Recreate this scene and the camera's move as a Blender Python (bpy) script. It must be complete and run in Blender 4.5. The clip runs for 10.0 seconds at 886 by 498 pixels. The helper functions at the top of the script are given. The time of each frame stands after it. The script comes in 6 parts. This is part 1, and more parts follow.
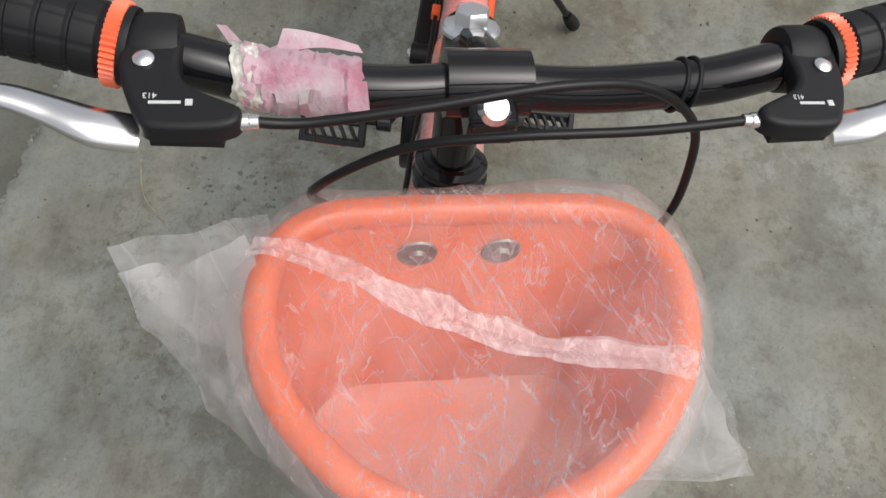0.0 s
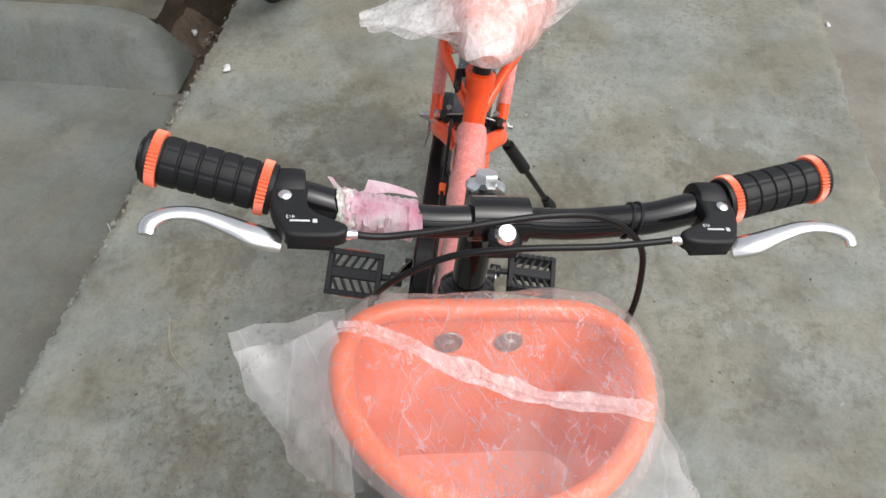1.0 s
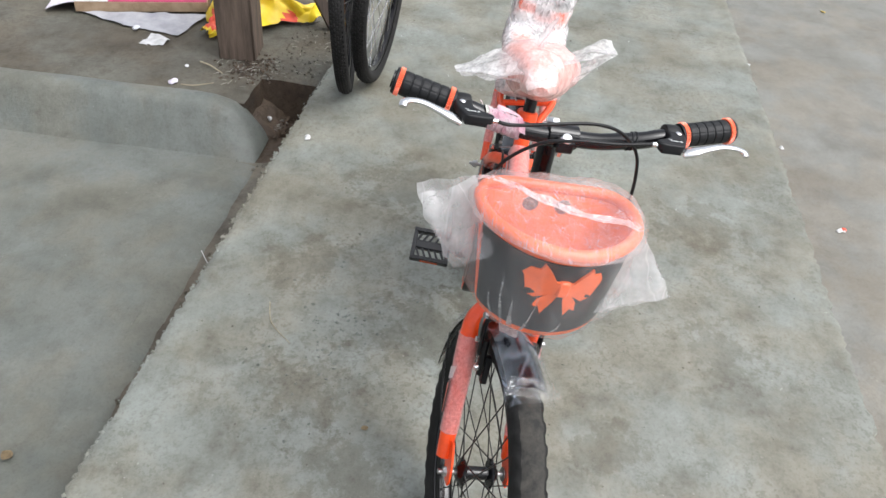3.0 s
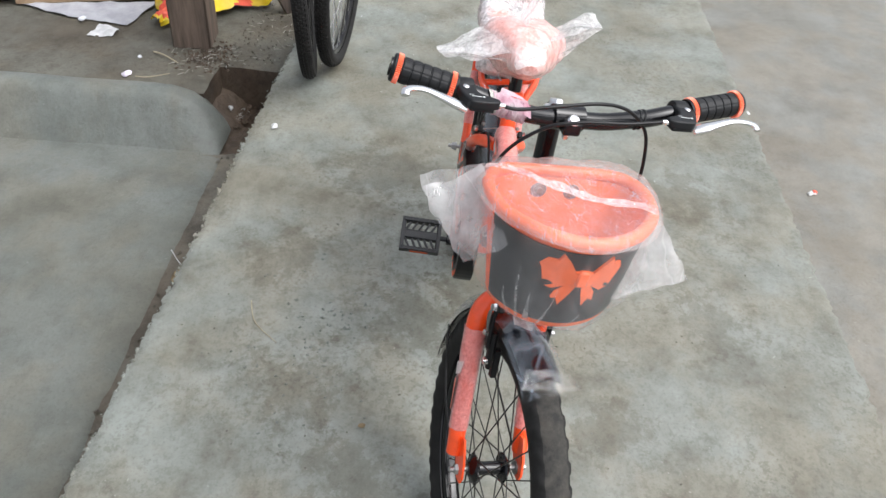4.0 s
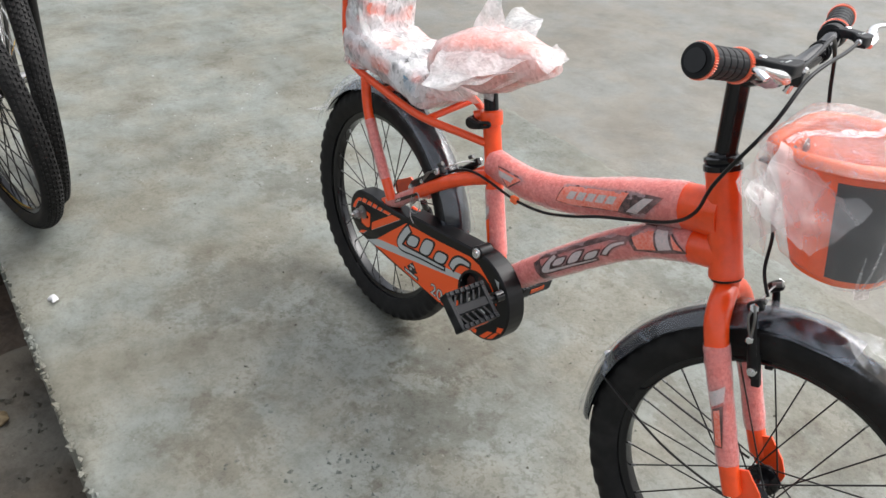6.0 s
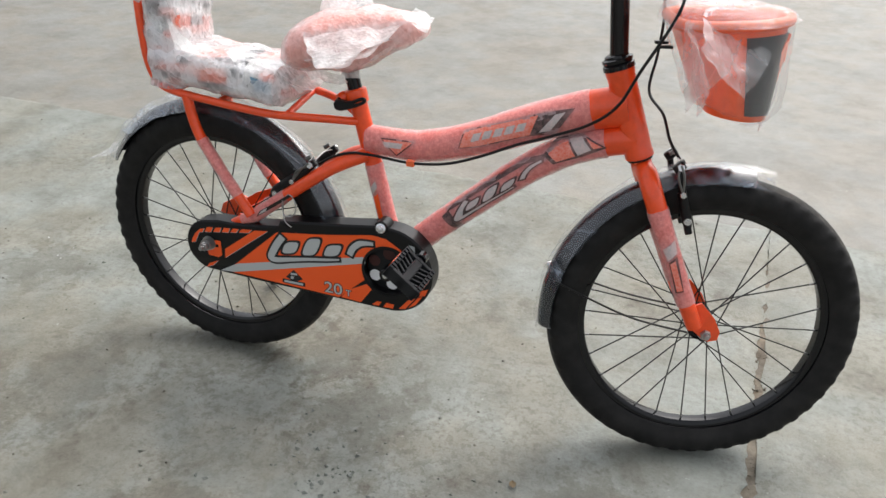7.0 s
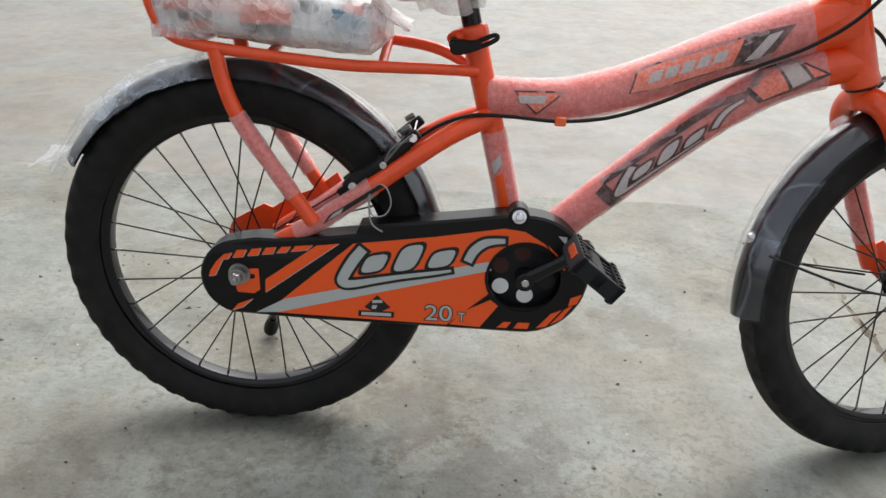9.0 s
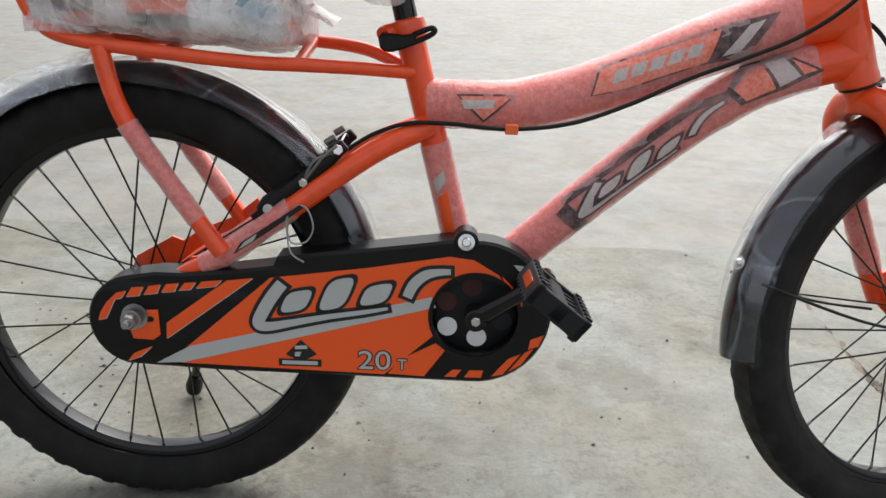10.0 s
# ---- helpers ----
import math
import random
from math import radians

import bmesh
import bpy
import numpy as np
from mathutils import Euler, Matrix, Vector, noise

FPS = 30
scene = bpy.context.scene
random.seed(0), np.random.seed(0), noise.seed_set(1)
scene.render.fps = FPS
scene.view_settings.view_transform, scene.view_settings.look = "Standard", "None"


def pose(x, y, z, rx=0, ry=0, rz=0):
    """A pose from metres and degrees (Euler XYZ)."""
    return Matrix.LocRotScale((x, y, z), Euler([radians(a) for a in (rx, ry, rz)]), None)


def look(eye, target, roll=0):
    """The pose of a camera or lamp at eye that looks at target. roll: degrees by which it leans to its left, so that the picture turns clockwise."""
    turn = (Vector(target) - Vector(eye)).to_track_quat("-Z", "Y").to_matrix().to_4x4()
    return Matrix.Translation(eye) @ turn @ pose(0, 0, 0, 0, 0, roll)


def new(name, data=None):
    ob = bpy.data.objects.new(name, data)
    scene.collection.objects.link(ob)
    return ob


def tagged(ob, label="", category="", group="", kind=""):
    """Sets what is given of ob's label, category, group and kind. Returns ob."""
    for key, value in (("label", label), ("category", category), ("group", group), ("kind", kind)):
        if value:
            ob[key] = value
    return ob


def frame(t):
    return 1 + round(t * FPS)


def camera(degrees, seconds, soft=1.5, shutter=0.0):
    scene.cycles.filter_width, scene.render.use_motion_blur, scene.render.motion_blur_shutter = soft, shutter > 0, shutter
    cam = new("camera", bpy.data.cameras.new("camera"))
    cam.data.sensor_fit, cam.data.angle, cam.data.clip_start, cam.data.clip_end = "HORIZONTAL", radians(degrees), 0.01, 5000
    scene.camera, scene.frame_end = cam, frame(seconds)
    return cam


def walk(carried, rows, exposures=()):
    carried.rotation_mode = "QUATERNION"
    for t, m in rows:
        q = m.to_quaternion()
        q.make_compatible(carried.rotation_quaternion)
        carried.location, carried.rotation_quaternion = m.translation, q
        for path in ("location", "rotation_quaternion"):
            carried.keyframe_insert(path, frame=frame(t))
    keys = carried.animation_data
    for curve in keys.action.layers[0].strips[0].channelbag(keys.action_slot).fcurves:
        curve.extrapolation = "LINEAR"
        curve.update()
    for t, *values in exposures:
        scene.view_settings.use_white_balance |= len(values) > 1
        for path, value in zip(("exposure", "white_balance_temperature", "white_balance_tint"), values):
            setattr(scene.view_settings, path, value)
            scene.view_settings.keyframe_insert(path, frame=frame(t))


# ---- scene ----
cam = camera(59.14, 10.0)

PATH = [
    (0, (1.0040, 0.0875, 1.0946), (0.5500, 0.0332, 0.2053), -0.85),
    (0.5, (1.0640, 0.0842, 1.1561), (0.4785, 0.0546, 0.3460), 1.50),
    (1, (1.1422, 0.0700, 1.1990), (0.4866, 0.0210, 0.4443), 1.30),
    (1.5, (1.2979, 0.0534, 1.2560), (0.6003, 0.0197, 0.5403), 3.16),
    (2, (1.5796, 0.0420, 1.3194), (0.8241, 0.0130, 0.6649), 4.14),
    (2.5, (1.6799, 0.0144, 1.3245), (0.8949, -0.0179, 0.7058), 5.50),
    (2.7, (1.6896, 0.0028, 1.3221), (0.9069, -0.0489, 0.7019), 5.02),
    (4, (1.6434, -0.0731, 1.2987), (0.8755, -0.0658, 0.6582), 4.59),
    (4.5, (1.4937, -0.1991, 1.2865), (0.7615, -0.1606, 0.6065), -0.30),
    (5, (1.4035, -0.3157, 1.2833), (0.7010, -0.1765, 0.5855), 0.62),
    (5.2, (1.3829, -0.4034, 1.2859), (0.6775, -0.1946, 0.6085), 1.25),
    (6.3, (1.1158, -0.8520, 1.0936), (0.5394, -0.2504, 0.5406), 0.77),
    (6.5, (1.0466, -0.9138, 1.1121), (0.5455, -0.2505, 0.5563), 0.56),
    (7, (0.8608, -1.1169, 1.0417), (0.5790, -0.3105, 0.5218), 0.20),
    (7.5, (0.6951, -1.1676, 1.0360), (0.4901, -0.3376, 0.5174), 1.90),
    (8, (0.5134, -1.1549, 1.0648), (0.3474, -0.3212, 0.5381), 0.07),
    (8.5, (0.4568, -1.0436, 0.9595), (0.3067, -0.2038, 0.4378), -1.72),
    (9, (0.2793, -0.9340, 0.7679), (0.2682, -0.0427, 0.3146), 2.48),
    (9.5, (0.3319, -0.8542, 0.7021), (0.3206, 0.0617, 0.3007), 2.65),
    (10, (0.3345, -0.8078, 0.6622), (0.3393, 0.1203, 0.2898), 2.09),
]
walk(cam, [(t, look(eye, target, roll)) for t, eye, target, roll in PATH], [(0, 0.36, 6550, 10), (0.5, 0.56, 6520, 10), (1.5, 0.65, 6380, 10), (2, 0.76, 6320, 10), (2.5, 0.92, 6250, 10), (5, 0.92, 6250, 10), (7, 0.84, 6450, 10), (10, 0.83, 6450, 10)])

# ---- light ----
world = bpy.data.worlds.new("sky")
scene.world = world
world.use_nodes = True
wn = world.node_tree.nodes
wl = world.node_tree.links
sky = wn.new("ShaderNodeTexSky")
sky.sky_type = "NISHITA"
sky.sun_disc = False
sky.sun_elevation = radians(56)
sky.sun_rotation = radians(20)
sky.air_density, sky.dust_density, sky.ozone_density = 1.0, 6.0, 1.0
grey = wn.new("ShaderNodeHueSaturation")
grey.inputs["Saturation"].default_value = 0.25
wl.new(sky.outputs[0], grey.inputs["Color"])
wn["Background"].inputs["Strength"].default_value = 0.15
wl.new(grey.outputs[0], wn["Background"].inputs["Color"])
sun_data = bpy.data.lights.new("sun", "SUN")
sun_data.energy, sun_data.angle, sun_data.color = 0.75, radians(70), (1.0, 0.97, 0.93)
sun = new("sun", sun_data)
sun.matrix_basis = look((0.95, 1.80, 3.1), (0.3, 0, 0.2))
# ---- materials ----


def mat(name, color, rough=0.5, metal=0.0, spec=0.5, coat=0.0):
    m = bpy.data.materials.new(name)
    m.use_nodes = True
    b = m.node_tree.nodes["Principled BSDF"]
    b.inputs["Base Color"].default_value = (*color, 1)
    b.inputs["Roughness"].default_value = rough
    b.inputs["Metallic"].default_value = metal
    b.inputs["Specular IOR Level"].default_value = spec
    b.inputs["Coat Weight"].default_value = coat
    return m


def nodes_of(m):
    return m.node_tree.nodes, m.node_tree.links, m.node_tree.nodes["Principled BSDF"]


def add_noise(m, scale, detail=6.0, rough=0.6, kind="ShaderNodeTexNoise", coords="Object", stretch=None):
    n, l, b = nodes_of(m)
    tc = n.new("ShaderNodeTexCoord")
    t = n.new(kind)
    t.inputs["Scale"].default_value = scale
    if kind == "ShaderNodeTexNoise":
        t.inputs["Detail"].default_value = detail
        t.inputs["Roughness"].default_value = rough
    if stretch:
        mp = n.new("ShaderNodeMapping")
        mp.inputs["Scale"].default_value = stretch
        l.new(tc.outputs[coords], mp.inputs["Vector"])
        l.new(mp.outputs[0], t.inputs["Vector"])
    else:
        l.new(tc.outputs[coords], t.inputs["Vector"])
    return t


def ramp(m, src, stops):
    n, l, b = nodes_of(m)
    r = n.new("ShaderNodeValToRGB")
    e = r.color_ramp.elements
    while len(e) < len(stops):
        e.new(0.5)
    for k, (p, c) in zip(e, stops):
        k.position = p
        k.color = (*c, 1) if len(c) == 3 else c
    l.new(src, r.inputs[0])
    return r


def mix_color(m, a, b_, fac, mode="MIX"):
    n, l, b = nodes_of(m)
    x = n.new("ShaderNodeMix")
    x.data_type, x.blend_type = "RGBA", mode
    for sock, v in ((x.inputs[0], fac), (x.inputs[6], a), (x.inputs[7], b_)):
        if hasattr(v, "links"):
            l.new(v, sock)
        elif isinstance(v, (int, float)):
            sock.default_value = v
        else:
            sock.default_value = (*v, 1)
    return x.outputs[2]


def bump(m, src, strength, dist=0.002, chain=None):
    n, l, b = nodes_of(m)
    u = n.new("ShaderNodeBump")
    u.inputs["Strength"].default_value = strength
    u.inputs["Distance"].default_value = dist
    l.new(src, u.inputs["Height"])
    if chain:
        l.new(chain, u.inputs["Normal"])
    l.new(u.outputs[0], b.inputs["Normal"])
    return u.outputs[0]


def concrete(name, low, mid, high, stain, rough=0.82, spots=(), grit=1.0):
    m = mat(name, mid, rough, spec=0.45)
    n, l, b = nodes_of(m)
    big = add_noise(m, 1.7, 9, 0.66)
    mid_n = add_noise(m, 5.5, 9, 0.68)
    med = add_noise(m, 19.0, 8, 0.7)
    fine = add_noise(m, 120.0, 6, 0.75)
    pits = add_noise(m, 70.0, kind="ShaderNodeTexVoronoi")
    c = ramp(m, mid_n.outputs[0], [(0.36, low), (0.46, mid), (0.60, high)]).outputs[0]
    c1 = ramp(m, big.outputs[0], [(0.40, stain), (0.54, (1, 1, 1))]).outputs[0]
    c = mix_color(m, c, c1, 0.5, "MULTIPLY")
    c2 = ramp(m, med.outputs[0], [(0.36, (0.56, 0.53, 0.47)), (0.47, (0.9, 0.89, 0.87)), (0.6, (1.0, 1.0, 1.0))]).outputs[0]
    c = mix_color(m, c, c2, 0.42, "MULTIPLY")
    c3 = ramp(m, fine.outputs[0], [(0.38, (0.38, 0.36, 0.33)), (0.48, (0.92, 0.92, 0.91)), (0.6, (1, 1, 1))]).outputs[0]
    c = mix_color(m, c, c3, 0.26, "MULTIPLY")
    # gritty flecks where the surface is rubbed
    fleck = add_noise(m, 56, 9, 0.74)
    rubbed = add_noise(m, 2.6, 7, 0.68)
    both = n.new("ShaderNodeMath")
    both.operation = "MULTIPLY"
    l.new(ramp(m, fleck.outputs[0], [(0.445, (1, 1, 1)), (0.485, (0, 0, 0))]).outputs[0], both.inputs[0])
    l.new(ramp(m, rubbed.outputs[0], [(0.42, (0.06 * grit,) * 3), (0.60, (0.46 * grit,) * 3)]).outputs[0], both.inputs[1])
    c = mix_color(m, c, (0.46, 0.42, 0.35), both.outputs[0], "MULTIPLY")
    # pale specks in clusters
    speck = add_noise(m, 95, 3, 0.5)
    clus = add_noise(m, 3.1, 4, 0.6)
    mul = n.new("ShaderNodeMath")
    mul.operation = "MULTIPLY"
    l.new(ramp(m, speck.outputs[0], [(0.69, (0, 0, 0)), (0.73, (1, 1, 1))]).outputs[0], mul.inputs[0])
    l.new(ramp(m, clus.outputs[0], [(0.50, (0, 0, 0)), (0.60, (1, 1, 1))]).outputs[0], mul.inputs[1])
    c = mix_color(m, c, tuple(min(0.6, h * 1.2) for h in high), mul.outputs[0])
    # worn patches where the skin of the cement has gone
    worn = add_noise(m, 13, 11, 0.76)
    for x, y, r in spots:
        tc = n.new("ShaderNodeTexCoord")
        dist = n.new("ShaderNodeVectorMath")
        dist.operation = "DISTANCE"
        dist.inputs[1].default_value = (x, y, 0)
        l.new(tc.outputs["Object"], dist.inputs[0])
        k = n.new("ShaderNodeMath")
        k.operation = "MULTIPLY_ADD"
        k.inputs[1].default_value = -1.0 / r
        l.new(dist.outputs["Value"], k.inputs[0])
        l.new(ramp(m, worn.outputs[0], [(0.34, (0.0, 0.0, 0.0)), (0.68, (1.9, 1.9, 1.9))]).outputs[0], k.inputs[2])
        f = ramp(m, k.outputs[0], [(0.0, (0, 0, 0)), (0.40, (0.48,) * 3)]).outputs[0]
        c = mix_color(m, c, (0.50, 0.43, 0.34), f, "MULTIPLY")
    # tan and bluish grey patches
    hue = add_noise(m, 3.6, 8, 0.62, stretch=(1.0, 1.0, 0.4))
    tint = ramp(m, hue.outputs[0], [(0.43, (1.05, 0.985, 0.87)), (0.56, (0.955, 1.005, 1.01))]).outputs[0]
    c = mix_color(m, c, tint, 0.6, "MULTIPLY")
    l.new(c, b.inputs["Base Color"])
    pr = ramp(m, pits.outputs[0], [(0.0, (0, 0, 0)), (0.25, (1, 1, 1))]).outputs[0]
    c_ = bump(m, mid_n.outputs[0], 0.12, 0.03)
    c_ = bump(m, med.outputs[0], 0.28, 0.010, c_)
    c_ = bump(m, fleck.outputs[0], 0.35, 0.004, c_)
    c_ = bump(m, fine.outputs[0], 0.22, 0.003, c_)
    bump(m, pr, 0.15, 0.002, c_)
    rr = ramp(m, med.outputs[0], [(0.35, (rough - 0.26,) * 3), (0.65, (rough - 0.04,) * 3)])
    l.new(rr.outputs[0], b.inputs["Roughness"])
    return m


CONCRETE = concrete("concrete_slab", (0.129, 0.128, 0.108), (0.173, 0.180, 0.159), (0.216, 0.226, 0.206), (0.62, 0.55, 0.45), 0.74, [(-0.22, 0.62, 0.16), (0.30, 0.60, 0.13), (-0.62, 0.10, 0.14), (0.62, 0.32, 0.10), (0.15, -0.45, 0.14), (0.9, 0.45, 0.12), (0.34, -0.12, 0.16), (-0.25, -0.25, 0.18), (0.02, 0.22, 0.2), (0.58, -0.36, 0.13), (-0.02, -0.06, 0.15), (0.80, -0.22, 0.12), (0.22, 0.02, 0.12)])
CONCRETE_LOW = concrete("smooth_cement", (0.103, 0.109, 0.099), (0.124, 0.131, 0.119), (0.148, 0.155, 0.143), (0.75, 0.71, 0.64), 0.75, (), 0.3)
CONCRETE_ROAD = concrete("road_cement", (0.150, 0.144, 0.128), (0.175, 0.170, 0.153), (0.200, 0.196, 0.178), (0.74, 0.69, 0.62), 0.66, (), 0.35)
DIRT = concrete("dusty_cement", (0.066, 0.059, 0.046), (0.090, 0.084, 0.068), (0.118, 0.112, 0.093), (0.5, 0.42, 0.34), 0.9)
# dark brown soil for crumbs, the drain floor and the platform sides
DARK_DIRT = concrete("dark_soil", (0.030, 0.021, 0.015), (0.056, 0.040, 0.029), (0.095, 0.070, 0.051), (0.5, 0.42, 0.34), 0.9)

GUTTER_DIRT = concrete("gutter_dust", (0.060, 0.052, 0.041), (0.105, 0.094, 0.077), (0.150, 0.137, 0.115), (0.55, 0.48, 0.40), 0.9, (), 0.5)
JOINT_DIRT = concrete("joint_dirt", (0.045, 0.036, 0.027), (0.10, 0.083, 0.062), (0.20, 0.17, 0.13), (0.4, 0.36, 0.3), 0.9)


def paint(name, color, rough=0.28, var=0.12, coat=0.6):
    m = mat(name, color, rough, spec=0.5 if coat > 0.3 else 0.3, coat=coat)
    n, l, b = nodes_of(m)
    t = add_noise(m, 60, 5, 0.6)
    dark = tuple(c * (1 - var) for c in color)
    r = ramp(m, t.outputs[0], [(0.35, dark), (0.6, color)])
    l.new(r.outputs[0], b.inputs["Base Color"])
    bump(m, t.outputs[0], 0.05, 0.001)
    return m


ORANGE = paint("orange_paint", (0.90, 0.083, 0.012), 0.30, 0.12, 0.31)
ORANGE_PLASTIC = paint("orange_plastic", (0.90, 0.135, 0.025), 0.42)
BASKET_PLASTIC = paint("basket_plastic", (0.90, 0.165, 0.035), 0.42)
BLACK_GLOSS = paint("black_gloss", (0.006, 0.006, 0.007), 0.12, 0.12, 0.15)
BLACK_PLASTIC = mat("black_plastic", (0.0055, 0.0055, 0.006), 0.38, 0.0, 0.28)
BLACK_MATT = mat("black_matt", (0.0085, 0.009, 0.010), 0.5, 0.0, 0.25)
GREY_PLASTIC = mat("dark_grey_plastic", (0.010, 0.011, 0.013), 0.5, 0.0, 0.3)
CORAL = paint("coral_rubber", (0.86, 0.16, 0.07), 0.5)
SILVER = mat("bright_steel", (0.72, 0.72, 0.72), 0.24, 1.0)
DULL_STEEL = mat("dull_steel", (0.42, 0.42, 0.42), 0.42, 1.0)
GREY_STEEL = mat("grey_steel", (0.22, 0.22, 0.21), 0.5, 1.0)
SPOKE = mat("black_spoke", (0.025, 0.024, 0.023), 0.35, 0.7)
STICKER_ORANGE = mat("sticker_orange", (0.93, 0.105, 0.012), 0.35)
STICKER_BLACK = mat("sticker_black", (0.008, 0.008, 0.009), 0.45)
STICKER_GREY = mat("sticker_silver", (0.47, 0.49, 0.48), 0.4)


def hazed(name, color, film_color, low, high):
    """A sticker dulled by the milky foam film lying on it."""
    m = mat(name, color, 0.45)
    n, l, b = nodes_of(m)
    t = add_noise(m, 240, 6, 0.65)
    w = add_noise(m, 28, 4, 0.6)
    c = mix_color(m, color, film_color, ramp(m, t.outputs[0], [(0.36, (low,) * 3), (0.66, (high,) * 3)]).outputs[0])
    c = mix_color(m, c, film_color, ramp(m, w.outputs[0], [(0.48, (0, 0, 0)), (0.70, (0.30,) * 3)]).outputs[0])
    l.new(c, b.inputs["Base Color"])
    bump(m, t.outputs[0], 0.5, 0.002)
    return m


HAZED_BLACK = hazed("hazed_black", (0.010, 0.010, 0.011), (0.75, 0.42, 0.40), 0.02, 0.20)
HAZED_GREY = hazed("hazed_silver", (0.42, 0.43, 0.42), (0.88, 0.62, 0.60), 0.10, 0.55)
HAZED_ORANGE = hazed("hazed_orange", (0.86, 0.10, 0.02), (0.93, 0.52, 0.47), 0.12, 0.60)
# lit floor seen through two chainring holes, put in as plain white
WHITE = mat("hole_white", (0.82, 0.82, 0.82), 0.5)

RUBBER = mat("tyre_rubber", (0.012, 0.0115, 0.011), 0.7, 0.0, 0.3)
_n, _l, _b = nodes_of(RUBBER)
_t = add_noise(RUBBER, 30, 6, 0.6)
_l.new(ramp(RUBBER, _t.outputs[0], [(0.4, (0.006, 0.0057, 0.0055)), (0.78, (0.018, 0.017, 0.016))]).outputs[0], _b.inputs["Base Color"])
bump(RUBBER, add_noise(RUBBER, 260, 4, 0.6).outputs[0], 0.25, 0.001)
DUSTY = mat("dusty_tread", (0.1, 0.09, 0.07), 0.9)
_n, _l, _b = nodes_of(DUSTY)
_t = add_noise(DUSTY, 45, 6, 0.65)
_l.new(ramp(DUSTY, _t.outputs[0], [(0.35, (0.012, 0.0115, 0.011)), (0.70, (0.050, 0.046, 0.038))]).outputs[0], _b.inputs["Base Color"])
bump(DUSTY, _t.outputs[0], 0.3, 0.002)


def film(name, tint, low, high, scale, gloss=0.18, stretch=None, wrinkle=0.6, crease=0.0, facet=0.0, span=(0.38, 0.64)):
    """Thin plastic: clear where it lies flat, milky in its folds and painted-in glints."""
    m = mat(name, tint, gloss, spec=0.6)
    n, l, b = nodes_of(m)
    folds = add_noise(m, scale, 7, 0.62, stretch=stretch)
    broad = add_noise(m, scale * 0.27, 4, 0.5)
    add = n.new("ShaderNodeMath")
    add.operation = "MULTIPLY_ADD"
    add.inputs[1].default_value = 0.6
    l.new(folds.outputs[0], add.inputs[0])
    half = n.new("ShaderNodeMath")
    half.operation = "MULTIPLY"
    half.inputs[1].default_value = 0.4
    l.new(broad.outputs[0], half.inputs[0])
    l.new(half.outputs[0], add.inputs[2])
    src = add.outputs[0]
    if facet:
        vor = add_noise(m, facet, kind="ShaderNodeTexVoronoi", stretch=stretch or (1.0, 1.7, 0.8))
        vec = vor.inputs["Vector"].links[0].from_socket
        warp = add_noise(m, facet * 0.7, 2, 0.5)
        bend = n.new("ShaderNodeVectorMath")
        bend.operation = "MULTIPLY_ADD"
        bend.inputs[1].default_value = (0.55 / facet,) * 3
        l.new(warp.outputs["Color"], bend.inputs[0])
        l.new(vec, bend.inputs[2])
        l.new(bend.outputs[0], vor.inputs["Vector"])
        blend = n.new("ShaderNodeMix")
        blend.inputs[0].default_value = 0.15
        bw = n.new("ShaderNodeRGBToBW")
        l.new(vor.outputs["Color"], bw.inputs[0])
        l.new(add.outputs[0], blend.inputs[2])
        l.new(bw.outputs[0], blend.inputs[3])
        src = blend.outputs[0]
    a = ramp(m, src, [(span[0], (low,) * 3), (span[1], (high,) * 3)])
    # crease lines drawn in the opacity; pale ones double as glossy streaks
    for k, turn in enumerate((38, -52, 4) if crease else ()):
        ridge = add_noise(m, scale * 0.42, 2.5, 0.5, stretch=(3.4, 0.38, 1.0))
        mp = ridge.inputs["Vector"].links[0].from_node
        mp.vector_type = "TEXTURE"
        mp.inputs["Rotation"].default_value = (0.3 * k, 0.2 + 0.2 * k, radians(turn))
        mp.inputs["Location"].default_value = (k * 1.7, k * 0.9, 0.3)
        side = 1 if k != 1 else -0.7
        line = ramp(m, ridge.outputs[0], [(0.480, (0, 0, 0)), (0.499, (1, 1, 1)), (0.506, (0, 0, 0))])
        a_ = n.new("ShaderNodeMath")
        a_.operation = "MULTIPLY_ADD"
        a_.use_clamp = True
        a_.inputs[1].default_value = crease * side
        l.new(line.outputs[0], a_.inputs[0])
        l.new(a.outputs[0], a_.inputs[2])
        a = a_
    nrm = bump(m, vor.outputs["Distance"], 0.5, 0.3 / facet) if facet else None
    nrm = bump(m, folds.outputs[0], wrinkle, 0.004, nrm)
    back = n.new("ShaderNodeBsdfTranslucent")
    back.inputs["Color"].default_value = (*tint, 1)
    l.new(nrm, back.inputs["Normal"])
    clear = n.new("ShaderNodeBsdfTransparent")
    body = n.new("ShaderNodeMixShader")
    body.inputs[0].default_value = 0.45
    l.new(b.outputs[0], body.inputs[1])
    l.new(back.outputs[0], body.inputs[2])
    sheer = n.new("ShaderNodeMixShader")
    l.new(a.outputs[0], sheer.inputs[0])
    l.new(clear.outputs[0], sheer.inputs[1])
    l.new(body.outputs[0], sheer.inputs[2])
    shine = n.new("ShaderNodeBsdfGlossy")
    shine.inputs["Roughness"].default_value = gloss
    l.new(nrm, shine.inputs["Normal"])
    top = n.new("ShaderNodeMixShader")
    graze = n.new("ShaderNodeLayerWeight")
    graze.inputs["Blend"].default_value = 0.5
    steep = n.new("ShaderNodeMath")
    steep.operation = "POWER"
    steep.inputs[1].default_value = 3.0
    l.new(graze.outputs["Facing"], steep.inputs[0])
    share = n.new("ShaderNodeMath")
